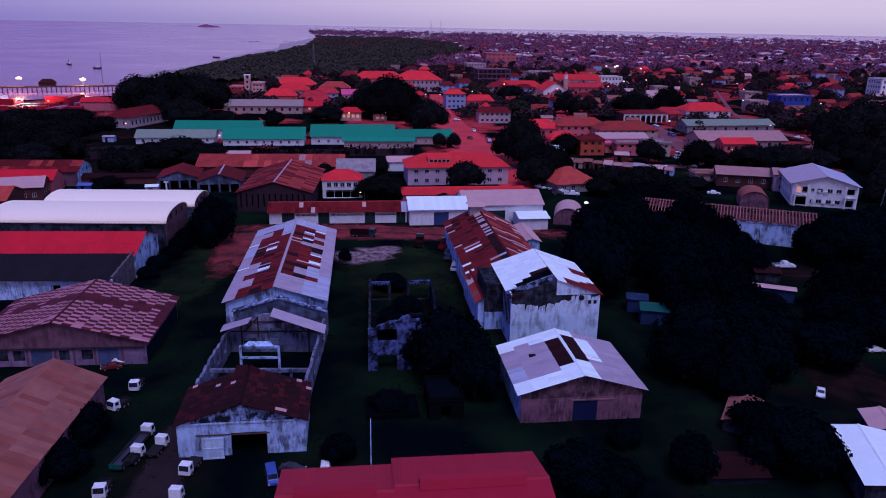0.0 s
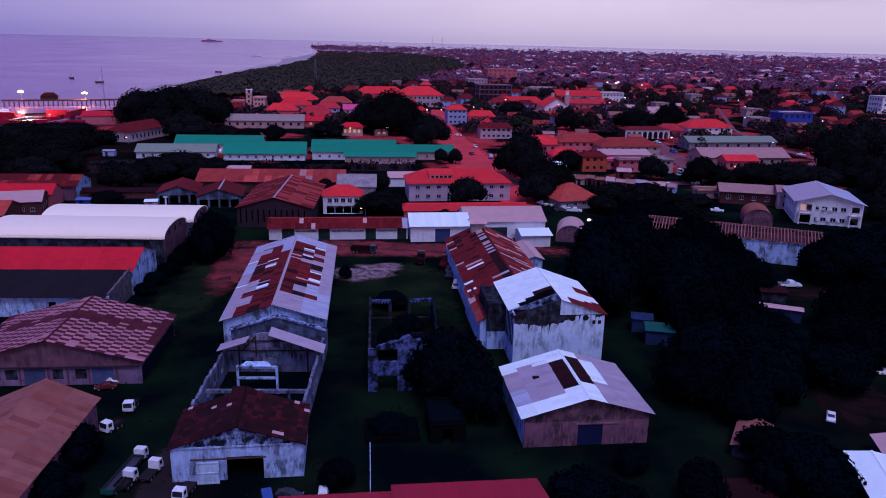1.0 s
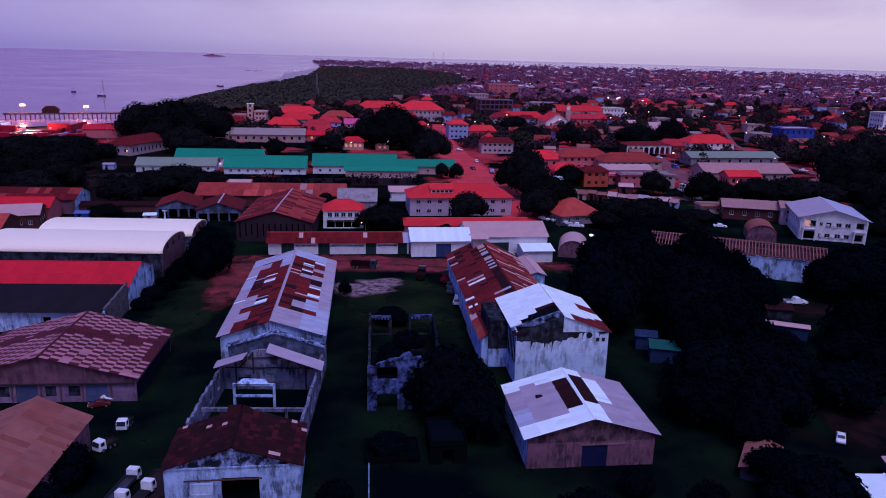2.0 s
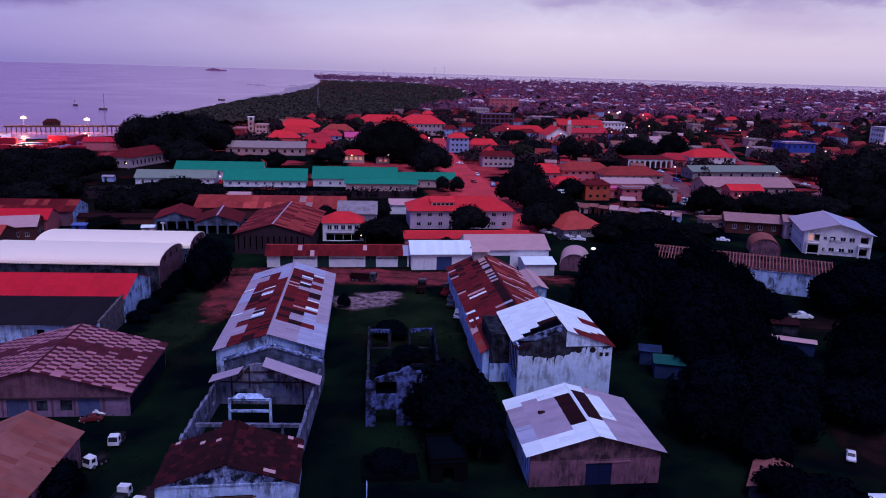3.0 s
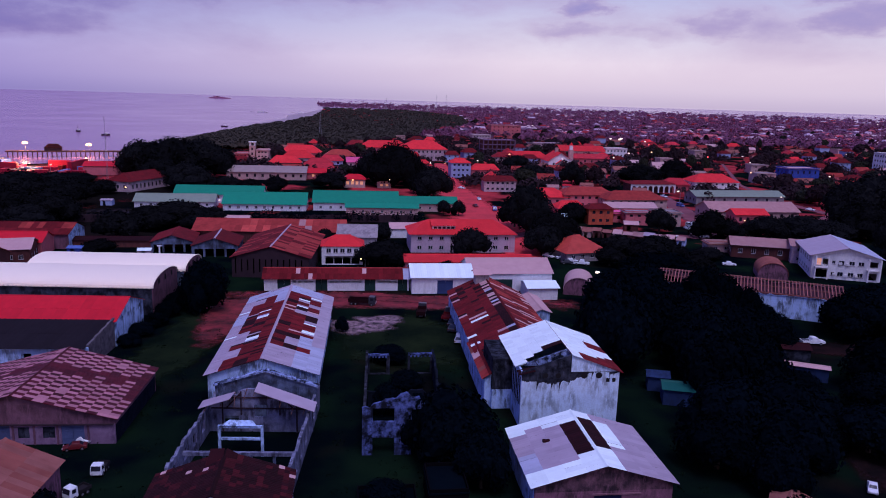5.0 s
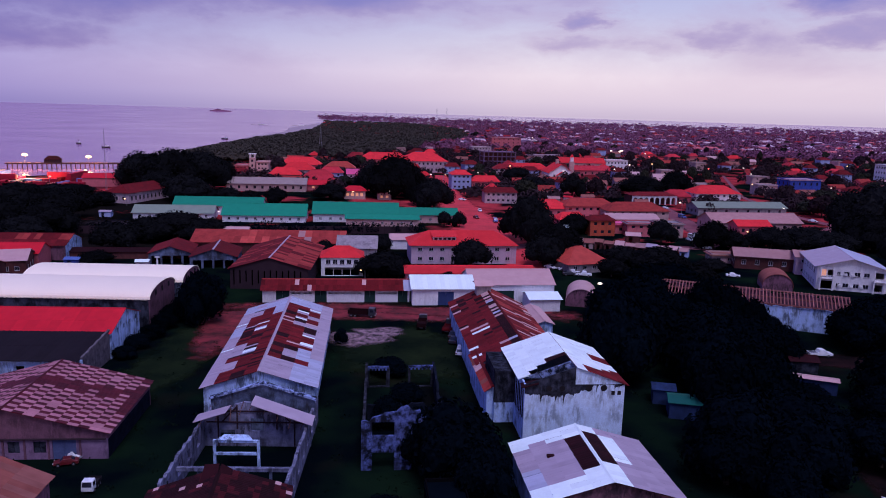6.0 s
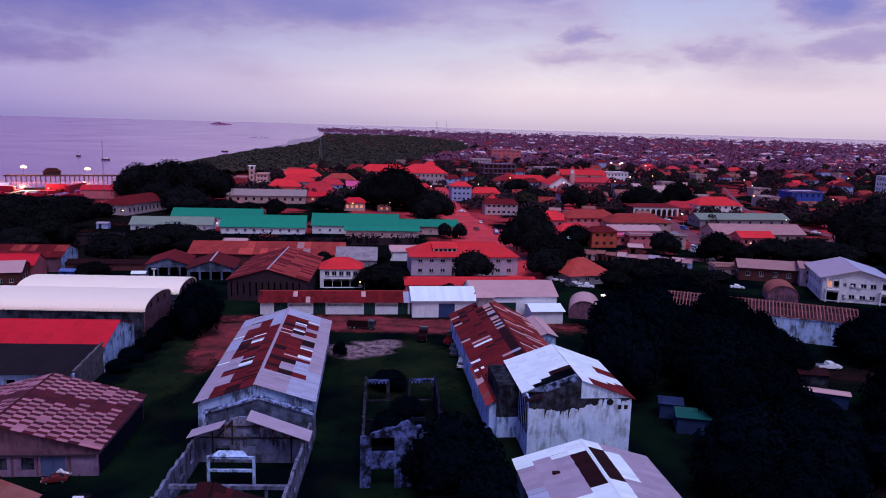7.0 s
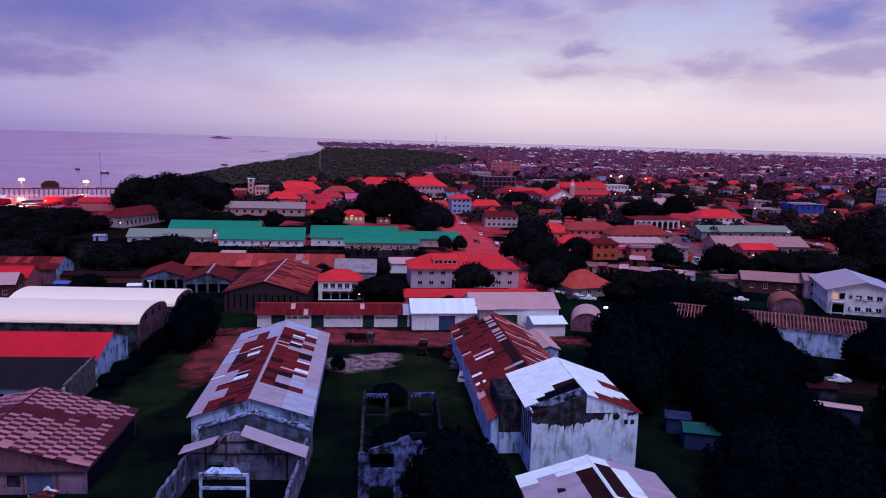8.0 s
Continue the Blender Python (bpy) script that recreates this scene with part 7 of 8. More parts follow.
# the white house by the grove
wh = building("house", 115.5, 225.1, -15, 17.8, 22, 6.8, 9.3, over=0.9, wall="white_wall", roof=("zinc", "zinc_blue"),
              openings=[("f", u, v, 1.5, 1.2, "window") for u in (6.9, 9.6, 12.0) for v in (1.0, 4.3)] + [("f", 5.2, v, 0.9, 0.9, "window") for v in (1.2, 4.5)]
              + [("f", 14.6, v, 2.4, 1.9, "open") for v in (0.5, 3.9)] + [("f", 1.0, 0.3, 3.2, 2.3, "open"), ("f", 1.0, 3.8, 1.5, 2.0, "lit"), ("f", 2.8, 3.8, 1.4, 2.0, "open")]
              + [("l", 2 + 3.2 * k, v, 1.4, 1.2, "window") for k in range(6) for v in (1.0, 4.3)],
              label="two-storey white house with balconies and a blue-grey roof", category="house")
for x0, x1 in ((-8.2, -4.6), (5.4, 8.7)):
    bm = bmesh.new()
    box(bm, x0, x1, -12.4, -11.0, 3.3, 3.5)
    bal = part("balcony", bm, M["white_wall"], wh)
    for k in range(8):
        bm = bmesh.new()
        xx = x0 + 0.1 + (x1 - x0 - 0.2) * k / 7
        box(bm, xx - 0.04, xx + 0.04, -12.35, -12.27, 3.5, 4.3)
        part("baluster", bm, M["white_wall"], bal)
    bm = bmesh.new()
    box(bm, x0, x1, -12.4, -12.22, 4.3, 4.4)
    part("handrail", bm, M["white_wall"], bal)
    for xx in (x0 + 0.15, x1 - 0.15):
        bm = bmesh.new()
        box(bm, xx - 0.15, xx + 0.15, -12.35, -12.05, 0, 6.6)
        part("column", bm, M["white_wall"], wh)
for u, z in ((-3.3, 1.2), (-0.2, 1.0), (0.0, 4.2), (2.4, 1.1), (-1.9, 4.4)):
    bm = bmesh.new()
    box(bm, u, u + 0.8, -11.4, -11.0, z, z + 0.6)
    part("air_conditioner", bm, M["frame"], wh)

# the long roofless store behind the grove
ls = thing("roofless_store", 69.0, 177.8, 0, -20.5, "long white store whose rusted roof is bare ribs", "ruin")
ruin_wall(ls, "front_wall", (-21.5, -1.0), (21.5, -1.0), 5.4, 0.5, "plaster", seed=31)
for y, z in ((-1.2, 5.5), (1.4, 6.5), (4.0, 7.5)):
    bm = bmesh.new()
    box(bm, -21.5, 21.5, y - 0.14, y + 0.14, z, z + 0.24)
    part("purlin", bm, M["rib_rust"], ls)
for k in range(58):
    x = -21.3 + 0.745 * k
    bm = bmesh.new()
    hexa(bm, [(x, -1.25, 5.72), (x + 0.24, -1.25, 5.72), (x + 0.24, 4.1, 7.72), (x, 4.1, 7.72), (x, -1.25, 5.86), (x + 0.24, -1.25, 5.86), (x + 0.24, 4.1, 7.86), (x, 4.1, 7.86)])
    part("rafter", bm, M["rib_rust"], ls)
ruin_wall(ls, "back_wall", (-21.5, 4.2), (21.5, 4.2), 7.3, 0.6, "plaster_pink", seed=32)

# small roofs under the eastern trees
for x, y, yaw, w, d, e, r, wall, roof, label in (
        (50.4, 74.8, -12, 5.6, 12.5, 3.2, 3.6, "mould", "zinc_white", "low shed with a bright zinc roof"), (57.4, 84.6, -12, 4.6, 5.0, 2.2, 2.8, "mould", "pink_sheet", "small shed with a pinkish roof"),
        (58.6, 79.4, -12, 4.6, 3.6, 2.0, 2.5, "mould", "red_paint", "small shed with a crimson roof"), (40.4, 87.8, -28, 4.0, 7.6, 1.7, 2.4, "mould", "tan_iron", "narrow shed with a tan rusty roof"),
        (34.2, 76.0, 4, 7.2, 5.0, 1.0, 1.7, "dark_stone", "rust_dark", "low hut with a dark rusted roof"), (38.0, 122.6, -10, 5.2, 4.2, 2.7, 3.3, "dusk_blue", "green_dull", "hut with a dull green roof"),
        (40.2, 118.0, -35, 1.6, 3.4, 2.0, 2.3, "concrete", "zinc_white", "tiny lean-to with a bright zinc roof"), (36.0, 128.0, -10, 3.4, 3.0, 2.6, 3.1, "dusk_blue", "dusk_blue", "blue-walled kiosk under dark trees"),
        (63.2, 135.4, -20, 9.8, 2.0, 2.5, 2.7, "dusk_blue", "pink_sheet", "long blue kiosk with a pale roof edge"), (67.2, 146.0, -6, 5.0, 4.0, 2.4, 3.0, "mould", "rust_dark", "small rusty-roofed shed under trees"),
        (91.0, 143.0, -8, 11.0, 3.0, 2.3, 2.6, "dusk_blue", "zinc_blue", "low blue-grey shed behind trees")):
    building("shed", x, y, yaw, w, d, e, r, wall=wall, roof=roof, over=0.3, label=label, category="shed", group="small sheds under the trees", axis="y" if d > w else "x")

# two cherry-red roofs in the foreground
for a, b, d in (((-14.6, 54.5), (-3.9, 55.8), 12.6), ((-3.2, 56.4), (11.6, 58.2), 13.2)):
    cx, cy, yaw, w = span(a, b, d)
    hb = building("workshop", cx, cy, yaw, w, d, 4.8, 6.3, axis="x", over=0.4, wall="plaster", roof="red_near", picks=(None, lambda i, j, r: "red_near"), grid=(int(w), 1),
                  label="workshop with a cherry-red painted metal roof", category="workshop", group="cherry-red workshops")
    bm = bmesh.new()
    hexa(bm, [(-w * 0.36, -0.9, 6.2), (w * 0.36, -0.9, 6.2), (w * 0.36, 0.9, 6.2), (-w * 0.36, 0.9, 6.2), (-w * 0.36, -0.5, 7.0), (w * 0.36, -0.5, 7.0), (w * 0.36, 0.5, 7.0), (-w * 0.36, 0.5, 7.0)])
    part("ridge_vent", bm, M["red_near"], hb)


# a ragged row of stalls along the lane
rng = random.Random(61)
for k in range(11):
    q = k / 10
    x, y = 46.5 + 33.5 * q, 273.5 - 14.5 * q + rng.uniform(-0.6, 0.6)
    roof = ("tan_sheet", "pink_sheet", "tan_iron", "rust_light", "tan_sheet", "zinc")[rng.randrange(6)]
    building("market_stall", x, y, -23 + rng.gauss(0, 3), rng.uniform(2.6, 3.3), rng.uniform(3.5, 5.5), 2.2 + rng.random() * 0.6, 3.0 + rng.random() * 0.6, axis="x", over=0.25, wall=rng.choice(("cream_wall", "rose_wall", "brown_wall", "sky_wall")), roof=roof, plain=True,
             openings=[("f", 0.7, 0.0, 1.1, 1.9, "open")], label="small market stall with a patched tin roof", category="stall", group="market stalls")


# clutter on the sea-side ground
for name, x, y, yaw, w, d, e, r, wall, roof, label, cat in (
        ("tent", -164.0, 312.0, 20, 7.5, 6.0, 1.2, 3.8, "blue_wall", "blue_sheet", "blue tarpaulin tent on the bare ground", "tent"),
        ("kiosk", -142.0, 311.0, 8, 4.6, 3.4, 2.2, 2.6, "sky_wall", "zinc", "pale grey kiosk with a flat tin roof", "kiosk"),
        ("tank_hut", -107.5, 216.5, 5, 4.0, 3.2, 2.2, 2.6, "blue_wall", "blue_sheet", "small blue hut behind the vaults", "shed"),
        ("kiosk", -88.0, 217.5, 12, 3.6, 2.6, 1.9, 2.3, "pale_wall", "zinc_white", "little white kiosk behind the vaults", "kiosk")):
    building(name, x, y, yaw, w, d, e, r, axis="x", over=0.2, wall=wall, roof=roof, plain=True, openings=[("f", 1.0, 0, 1.0, min(1.9, e - 0.2), "open")], label=label, category=cat)
pole = thing("pole", -82.6, 214.6, 0, 0, "pale concrete pole behind the vaulted sheds", "pole")
bm = bmesh.new()
tube(bm, (0, 0, 0), (0, 0, 3.6), 0.28, 0.24, 8)
part("shaft", bm, M["white_wall"], pole)
bm = bmesh.new()
box(bm, -0.6, 0.6, -0.3, 0.3, 3.6, 3.9)
part("cap", bm, M["white_wall"], pole)

# shacks crowded round the market lanes
rng = random.Random(83)
placed = 0
while placed < 22:
    x, y = rng.uniform(40, 106), rng.uniform(284, 420)
    if any(abs(x - (a[0] + b[0]) / 2) < abs(b[0] - a[0]) / 2 + 4 and -5 < y - a[1] < dd + 5 for _, a, b, dd, *_ in TOWN):
        continue
    roof = rng.choice(("tan_sheet", "pink_sheet", "rust_light", "zinc", "red_paint", "tan_iron", "zinc_white", "rust"))
    building("shack", x, y, 6 + rng.gauss(0, 12), rng.uniform(3.5, 7.5), rng.uniform(3, 5), 2.3 + rng.random() * 0.8, 3.2 + rng.random() * 0.9, axis="x", over=0.3, wall=rng.choice(("cream_wall", "rose_wall", "brown_wall", "pale_wall", "blue_wall")), roof=roof, plain=True,
             openings=[("f", 1.0, 0.0, 1.4, 1.9, "open")], label="small shack with a tin roof near the market", category="shack", group="shacks by the market")
    placed += 1


# ---- the town beyond: houses of a few kinds, set down in streets ----
def make_house(seed, w, d, e, r, wall, roof, hip, storeys, label, bare=False):
    ops = []
    for s in range(0 if bare else storeys):
        h = e / storeys
        ops += windows("f", w, max(2, int(w / 4.5)), s * h + h * 0.36, 1.1, h * 0.36, "window", 0.7)
    return building("house", 0, 0, 0, w, d, e, r, axis="x", hip=hip, over=0.6, wall=wall, roof=roof, openings=ops, label=label, category="house", base_z=-300, group="houses of the town", flat=r - e < 0.8, plain=True)


HOUSE_KINDS = (
    (1, 14, 10, 4.0, 6.8, "rose_wall", "tile_old", 4, 1, "low house with a red hipped roof"),
    (2, 18, 12, 6.4, 9.4, "pale_wall", "tile_old", 5, 2, "two-storey pale house with a red roof"),
    (3, 12, 9, 3.6, 5.8, "cream_wall", "rust_light", 0, 1, "cream house with a rusty gabled roof"),
    (4, 16, 9, 3.6, 5.6, "rose_wall", "rust_light", 0, 1, "low house with an orange tin roof"),
    (5, 11, 9, 3.4, 5.4, "cream_wall", "pink_sheet", 0, 1, "small house with a pale pink roof"),
    (6, 13, 11, 6.2, 6.4, "cream_wall", "concrete", 0, 2, "flat-roofed two-storey cream house"),
    (7, 20, 11, 4.2, 7.2, "rose_wall", "tile_old", 5, 1, "broad house with a red hipped roof"),
    (8, 10, 8, 3.2, 5.0, "pale_wall", "pink_sheet", 0, 1, "little pale house with a faded roof"),
    (10, 15, 10, 3.8, 6.2, "rose_wall", "rust", 4, 1, "low house with a dark rusty roof"),
    (11, 13, 9, 3.6, 5.6, "concrete", "tan_iron", 0, 1, "grey house with a tan tin roof"),
    (12, 14, 10, 4.0, 6.8, "rose_wall", "red_tile", 4, 1, "low house with a bright red hipped roof"),
    (9, 12, 10, 6.0, 8.4, "sky_wall", "rust", 3, 2, "two-storey pale blue house with a brown roof"),
)
HOUSES = [make_house(*k) for k in HOUSE_KINDS]
# past seven hundred metres the windows are too small to tell apart
HOUSES_FAR = [make_house(*k, bare=True) for k in HOUSE_KINDS]

taken = []
for o in list(scene.collection.objects):
    if o.parent is None and o.type == "EMPTY" and o.location.z > -10:
        taken.append((o.location.x, o.location.y))
LANES = (((20, 205), (24, 236), (20, 268), (14, 300), (9, 330), (5, 370), (2, 402), (-4, 470), (-8, 560)), ((20, 268), (45, 281), (70, 280), (92, 277), (104, 300), (108, 360), (112, 400), (100, 470)), ((104, 300), (150, 320), (176, 350), (165, 390), (180, 470), (230, 640)))


def lane_gap(x, y):
    best = 1e9
    for lane in LANES:
        for (ax, ay), (bx, by) in zip(lane, lane[1:]):
            t = max(0, min(1, ((x - ax) * (bx - ax) + (y - ay) * (by - ay)) / ((bx - ax) ** 2 + (by - ay) ** 2)))
            best = min(best, math.hypot(x - ax - t * (bx - ax), y - ay - t * (by - ay)))
    return best


def built_up(x, y):
    """Where the town stands: inland of the mangrove and the shore."""
    edge = float(np.interp(y, (330, 420, 560, 680, 760, 1000, 1400, 2000, 2500, 3000, 4500), (-100, -135, -160, -140, -90, -20, 40, 30, -120, -540, -840)))
    return x > edge


rng = random.Random(42)
count = 0
spots = list(taken)
for _ in range(9000):
    if count >= 236:
        break
    q = rng.random()
    y = 1 / (1 / 345 + (1 / 1500 - 1 / 345) * q)
    x = y * rng.uniform(-0.36, 0.64)
    if not built_up(x, y) or lane_gap(x, y) < 15 or any(abs(x - a) < 13 + y * 0.005 and abs(y - b) < 13 + y * 0.010 for a, b in spots):
        continue
    if (x > 100 and y < 390) or (-135 < x < -20 and y < 445) or (40 < x < 200 and y < 420 and any(abs(x - a) < 24 and -26 < y - b < 20 for a, b in taken)):
        continue
    kinds = (0, 1, 3, 6, 8, 9, 2, 10, 11) if x < 120 and y < 700 else (0, 2, 3, 4, 5, 7, 8, 9, 9, 11, 2, 10)
    h = (HOUSES if y < 700 else HOUSES_FAR)[rng.choice(kinds)]
    s = rng.uniform(0.65, 1.05)
    copy_thing(h, pose(x, y, 0, 0, 0, 6 + rng.gauss(0, 7) + rng.choice((0, 0, 0, 90))) @ Matrix.Diagonal((s, s, rng.uniform(0.9, 1.15), 1)))
    spots.append((x, y))
    count += 1

# trees among the houses
count = 0
trees = []
for _ in range(9000):
    if count >= 215:
        break
    y = 1 / (1 / 330 + (1 / 1700 - 1 / 330) * rng.random())
    x = y * rng.uniform(-0.36, 0.64)
    if not built_up(x, y) or lane_gap(x, y) < 13 or any(abs(x - a) < 9 and abs(y - b) < 9 for a, b in spots):
        continue
    if (x > 90 and y < 375) or (x < 30 and y < 390) or (-135 < x < -20 and y < 445) or any(abs(x - a) < 17 and -24 < y - b < 8 for a, b in taken):
        continue
    trees.append((x, y, rng.uniform(3.5, 7.5), rng.uniform(6, 13)))
    spots.append((x, y))
    count += 1
plant(trees, "trees among the houses", TREES_TOWN + TREES_WARM, seed=9)


# smaller trees and bushes that fill the gardens
fill = []
while len(fill) < 1250:
    y = 1 / (1 / 335 + (1 / 1500 - 1 / 335) * rng.random())
    x = y * rng.uniform(-0.34, 0.64)
    if not built_up(x, y) or lane_gap(x, y) < 10 or (x < 30 and y < 390) or (-135 < x < -20 and y < 430) or (x > 98 and y < 372) or any(abs(x - a) < 15 and -20 < y - b < 6 for a, b in taken) or any(abs(x - a) < 7 and abs(y - b) < 7 for a, b in spots):
        continue
    fill.append((x, y, rng.uniform(2.5, 6.0), rng.uniform(2.5, 6.5), 1.5))


# ---- woods, mangrove and the far town, past counting ----
def clump_mesh(name, places, mat, seed, label, blades=9, grain=1.0, flat=0.0):
    """Many ragged clumps of foliage in one sheet of woodland."""
    r = np.random.default_rng(seed)
    q = np.repeat(np.array(places), blades, axis=0)
    q[:, 4] += land_lift(q[:, 0], q[:, 1])
    d = r.normal(size=(len(q), 3))
    d[:, 2] = np.abs(d[:, 2]) * 0.8 + flat
    d /= np.linalg.norm(d, axis=1)[:, None]
    p = q[:, [0, 1, 4]] + d * q[:, [2, 2, 3]] * (0.75 + 0.3 * r.random(len(q)))[:, None]
    v, f = blades_at(r, p, d, q[:, 2] * (0.55 + 0.4 * r.random(len(q))) * grain, 0.35, 0.0)
    ob = part_arrays(name, v, f, M[mat])
    return tagged(ob, label, "woodland", "", "stuff")


def finer(rows, name, mat, seed, label, blades):
    return clump_mesh(name, rows, mat, seed, label, blades, 0.30)


weeds = []
for _ in range(800):
    x, y = rng.uniform(-62, 40), rng.uniform(62, 152)
    weeds.append((x, y, rng.uniform(0.3, 0.9), rng.uniform(0.2, 0.6), 0.0))
finer(weeds, "weeds", "leaf_weed", 15, "tall weeds and tufts of grass in the yard", 9)
hedge = [(rng.uniform(-165, -10), 0, rng.uniform(1.2, 2.4), rng.uniform(2.2, 3.6), 1.0) for _ in range(260)]
hedge = [(x, 263 + (x + 168) * 0.185 + rng.uniform(-2, 5), r, h, z) for x, _, r, h, z in hedge]
finer(hedge, "hedge", "leaf", 16, "dark hedge along the boundary wall", 30)
finer(fill, "garden_trees", "leaf_town", 8, "dark bushes and small trees in the gardens", 90)
places = []
while len(places) < 5200:
    y = 1 / (1 / 640 + (1 / 2700 - 1 / 640) * rng.random())
    c = coast(y) + 26
    edge = float(np.interp(y, (640, 700, 760, 1000, 1400, 2000, 2700), (-175, -135, -90, -25, 30, 40, -150)))
    x = rng.uniform(c, edge)
    places.append((x, y, rng.uniform(3, 6) * (1 + y / 2500), rng.uniform(2.0, 3.6), 1.5))
clump_mesh("mangrove", places, "leaf_mangrove", 5, "low green mangrove wood along the shore", 26, 0.37, 1.6)

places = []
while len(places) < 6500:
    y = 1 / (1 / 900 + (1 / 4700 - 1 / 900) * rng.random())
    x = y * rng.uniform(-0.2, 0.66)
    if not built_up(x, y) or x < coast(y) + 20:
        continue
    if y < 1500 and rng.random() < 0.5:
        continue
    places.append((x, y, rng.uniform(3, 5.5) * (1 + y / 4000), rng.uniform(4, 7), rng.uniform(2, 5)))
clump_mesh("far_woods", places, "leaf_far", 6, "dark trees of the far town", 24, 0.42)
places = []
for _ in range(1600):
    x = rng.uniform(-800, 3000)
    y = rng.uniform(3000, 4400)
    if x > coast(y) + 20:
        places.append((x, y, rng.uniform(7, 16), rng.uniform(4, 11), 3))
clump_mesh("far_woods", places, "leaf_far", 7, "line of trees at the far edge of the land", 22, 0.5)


def far_roofs(name, count, mat, seed, label, near=1000):
    r = random.Random(seed)
    v, f = [], []
    made = 0
    while made < count:
        y = 1 / (1 / near + (1 / 4200 - 1 / near) * r.random())
        x = y * r.uniform(-0.2, 0.66)
        if not built_up(x, y) or x < coast(y) + 40 or (y > 2200 and x < 0.05 * y and r.random() < 0.85):
            continue
        made += 1
        w, d, e, h = r.uniform(5, 11), r.uniform(4, 7), r.uniform(3, 7.5), r.uniform(1.5, 3)
        a = radians(6 + r.gauss(0, 12) + r.choice((0, 90)))
        ca, sa = math.cos(a), math.sin(a)
        k, lift = len(v), float(land_lift(x, y))
        for px, py, pz in ((-w, -d, 0), (w, -d, 0), (w, d, 0), (-w, d, 0), (-w, -d, e), (w, -d, e), (w, d, e), (-w, d, e), (-w * 0.8, 0, e + h), (w * 0.8, 0, e + h)):
            v.append((x + px * ca - py * sa, y + px * sa + py * ca, pz + lift))
        f += [tuple(k + i for i in q) for q in ((0, 1, 5, 4), (1, 2, 6, 5), (2, 3, 7, 6), (3, 0, 4, 7), (4, 5, 9, 8), (6, 7, 8, 9), (5, 6, 9), (7, 4, 8))]
    ob = part_arrays(name, v, f, M[mat])
    return tagged(ob, label, "houses", "", "stuff")


far_roofs("far_houses", 180, "rose_wall", 1, "reddish houses of the far town")
# violet and lilac walls put haze into the far houses' colour
far_roofs("far_houses", 150, "violet_wall", 5, "dim violet houses of the far town")
far_roofs("far_houses", 200, "tile_old", 2, "red-roofed houses of the far town")
far_roofs("far_houses", 200, "lilac_wall", 3, "pale lilac houses of the far town")
far_roofs("far_houses", 90, "pale_wall", 4, "pale pink houses of the far town")


# ---- lamps ----
def lamp_post(x, y, h, mat, r=0.3, label="street lamp with a glowing head on a thin pole", arm=1.2):
    t = thing("street_lamp", x, y, 0, random.Random(int(x * 7 + y)).uniform(0, 360), label, "street lamp", "street lamps")
    bm = bmesh.new()
    tube(bm, (0, 0, 0), (0, 0, h), 0.12, 0.08, 7)
    tube(bm, (0, 0, h - 0.1), (arm, 0, h + 0.25), 0.07, 0.05, 6)
    part("pole", bm, M["steel"], t)
    bm = bmesh.new()
    bmesh.ops.create_icosphere(bm, subdivisions=2, radius=r, matrix=Matrix.Translation((arm, 0, h + 0.1)) @ Matrix.Diagonal((1, 0.8, 0.6, 1)))
    part("lamp_head", bm, M[mat], t)


for x, y, h, mat, r in ((-50.5, 395.0, 4.0, "lamp_warm", 0.8), (-32.0, 395.5, 5.0, "lamp_white", 0.9), (-12.0, 455, 9, "lamp_white", 1.0), (-5.0, 470, 8, "lamp_warm", 0.6), (-95, 306, 4, "lamp_white", 0.6),
                        (40.5, 199.0, 3.5, "lamp_white", 1.0), (31.0, 190.0, 2.2, "lamp_white", 0.5), (74.0, 322.0, 4, "lamp_white", 0.9), (70.0, 330.0, 4, "lamp_white", 0.8), (112, 281, 3, "lamp_white", 1.0), (106.5, 281, 2.5, "lamp_white", 0.6),
                        (119, 302, 3, "lamp_warm", 0.6), (107, 352, 8, "lamp_white", 0.9), (158, 360, 6, "lamp_white", 0.7), (150, 398, 3, "lamp_red", 0.6), (163, 388, 2.5, "lamp_red", 0.6), (120, 560, 8, "lamp_white", 1.1), (145, 620, 8, "lamp_white", 1.2),
                        (170, 640, 8, "lamp_warm", 1.1), (185, 830, 9, "lamp_white", 2.6), (192, 850, 9, "lamp_white", 2.4), (178, 842, 9, "lamp_white", 2.2), (205, 800, 9, "lamp_white", 1.8), (240, 620, 8, "lamp_white", 1.0), (-23.5, 212.5, 2.2, "lamp_warm", 0.45), (-262, 424, 6, "lamp_warm", 1.4), (-240, 420, 5, "lamp_warm", 1.1), (-222, 416, 5, "lamp_red", 1.3), (-148.5, 345.5, 3.2, "lamp_warm", 0.7)):
    lamp_post(x, y, h, mat, r * 0.62)
rng = random.Random(77)
for k in range(26):
    y = 1 / (1 / 420 + (1 / 2600 - 1 / 420) * rng.random())
    x = y * rng.uniform(0.02, 0.62)
    if built_up(x, y):
        lamp_post(x, y, rng.uniform(5, 9), rng.choice(("lamp_white", "lamp_white", "lamp_warm", "lamp_red")), 0.25 + y * 0.0006)


# ---- the shore: beach, jetty, harbour, boats ----
v, f = [], []
ys = list(range(480, 2500, 20))
for i, y in enumerate(ys):
    c = coast(y)
    w = 14 + 8 * math.sin(y * 0.011) + max(0, y - 900) * 0.03
    v += [(c - w, y, -2.7), (c + 26, y, 0.25)]
    if i:
        f.append((2 * i - 2, 2 * i - 1, 2 * i + 1, 2 * i))
tagged(part_arrays("beach", v, f, M["sand"]), "strip of wet sand along the shore", "beach", "", "structure")

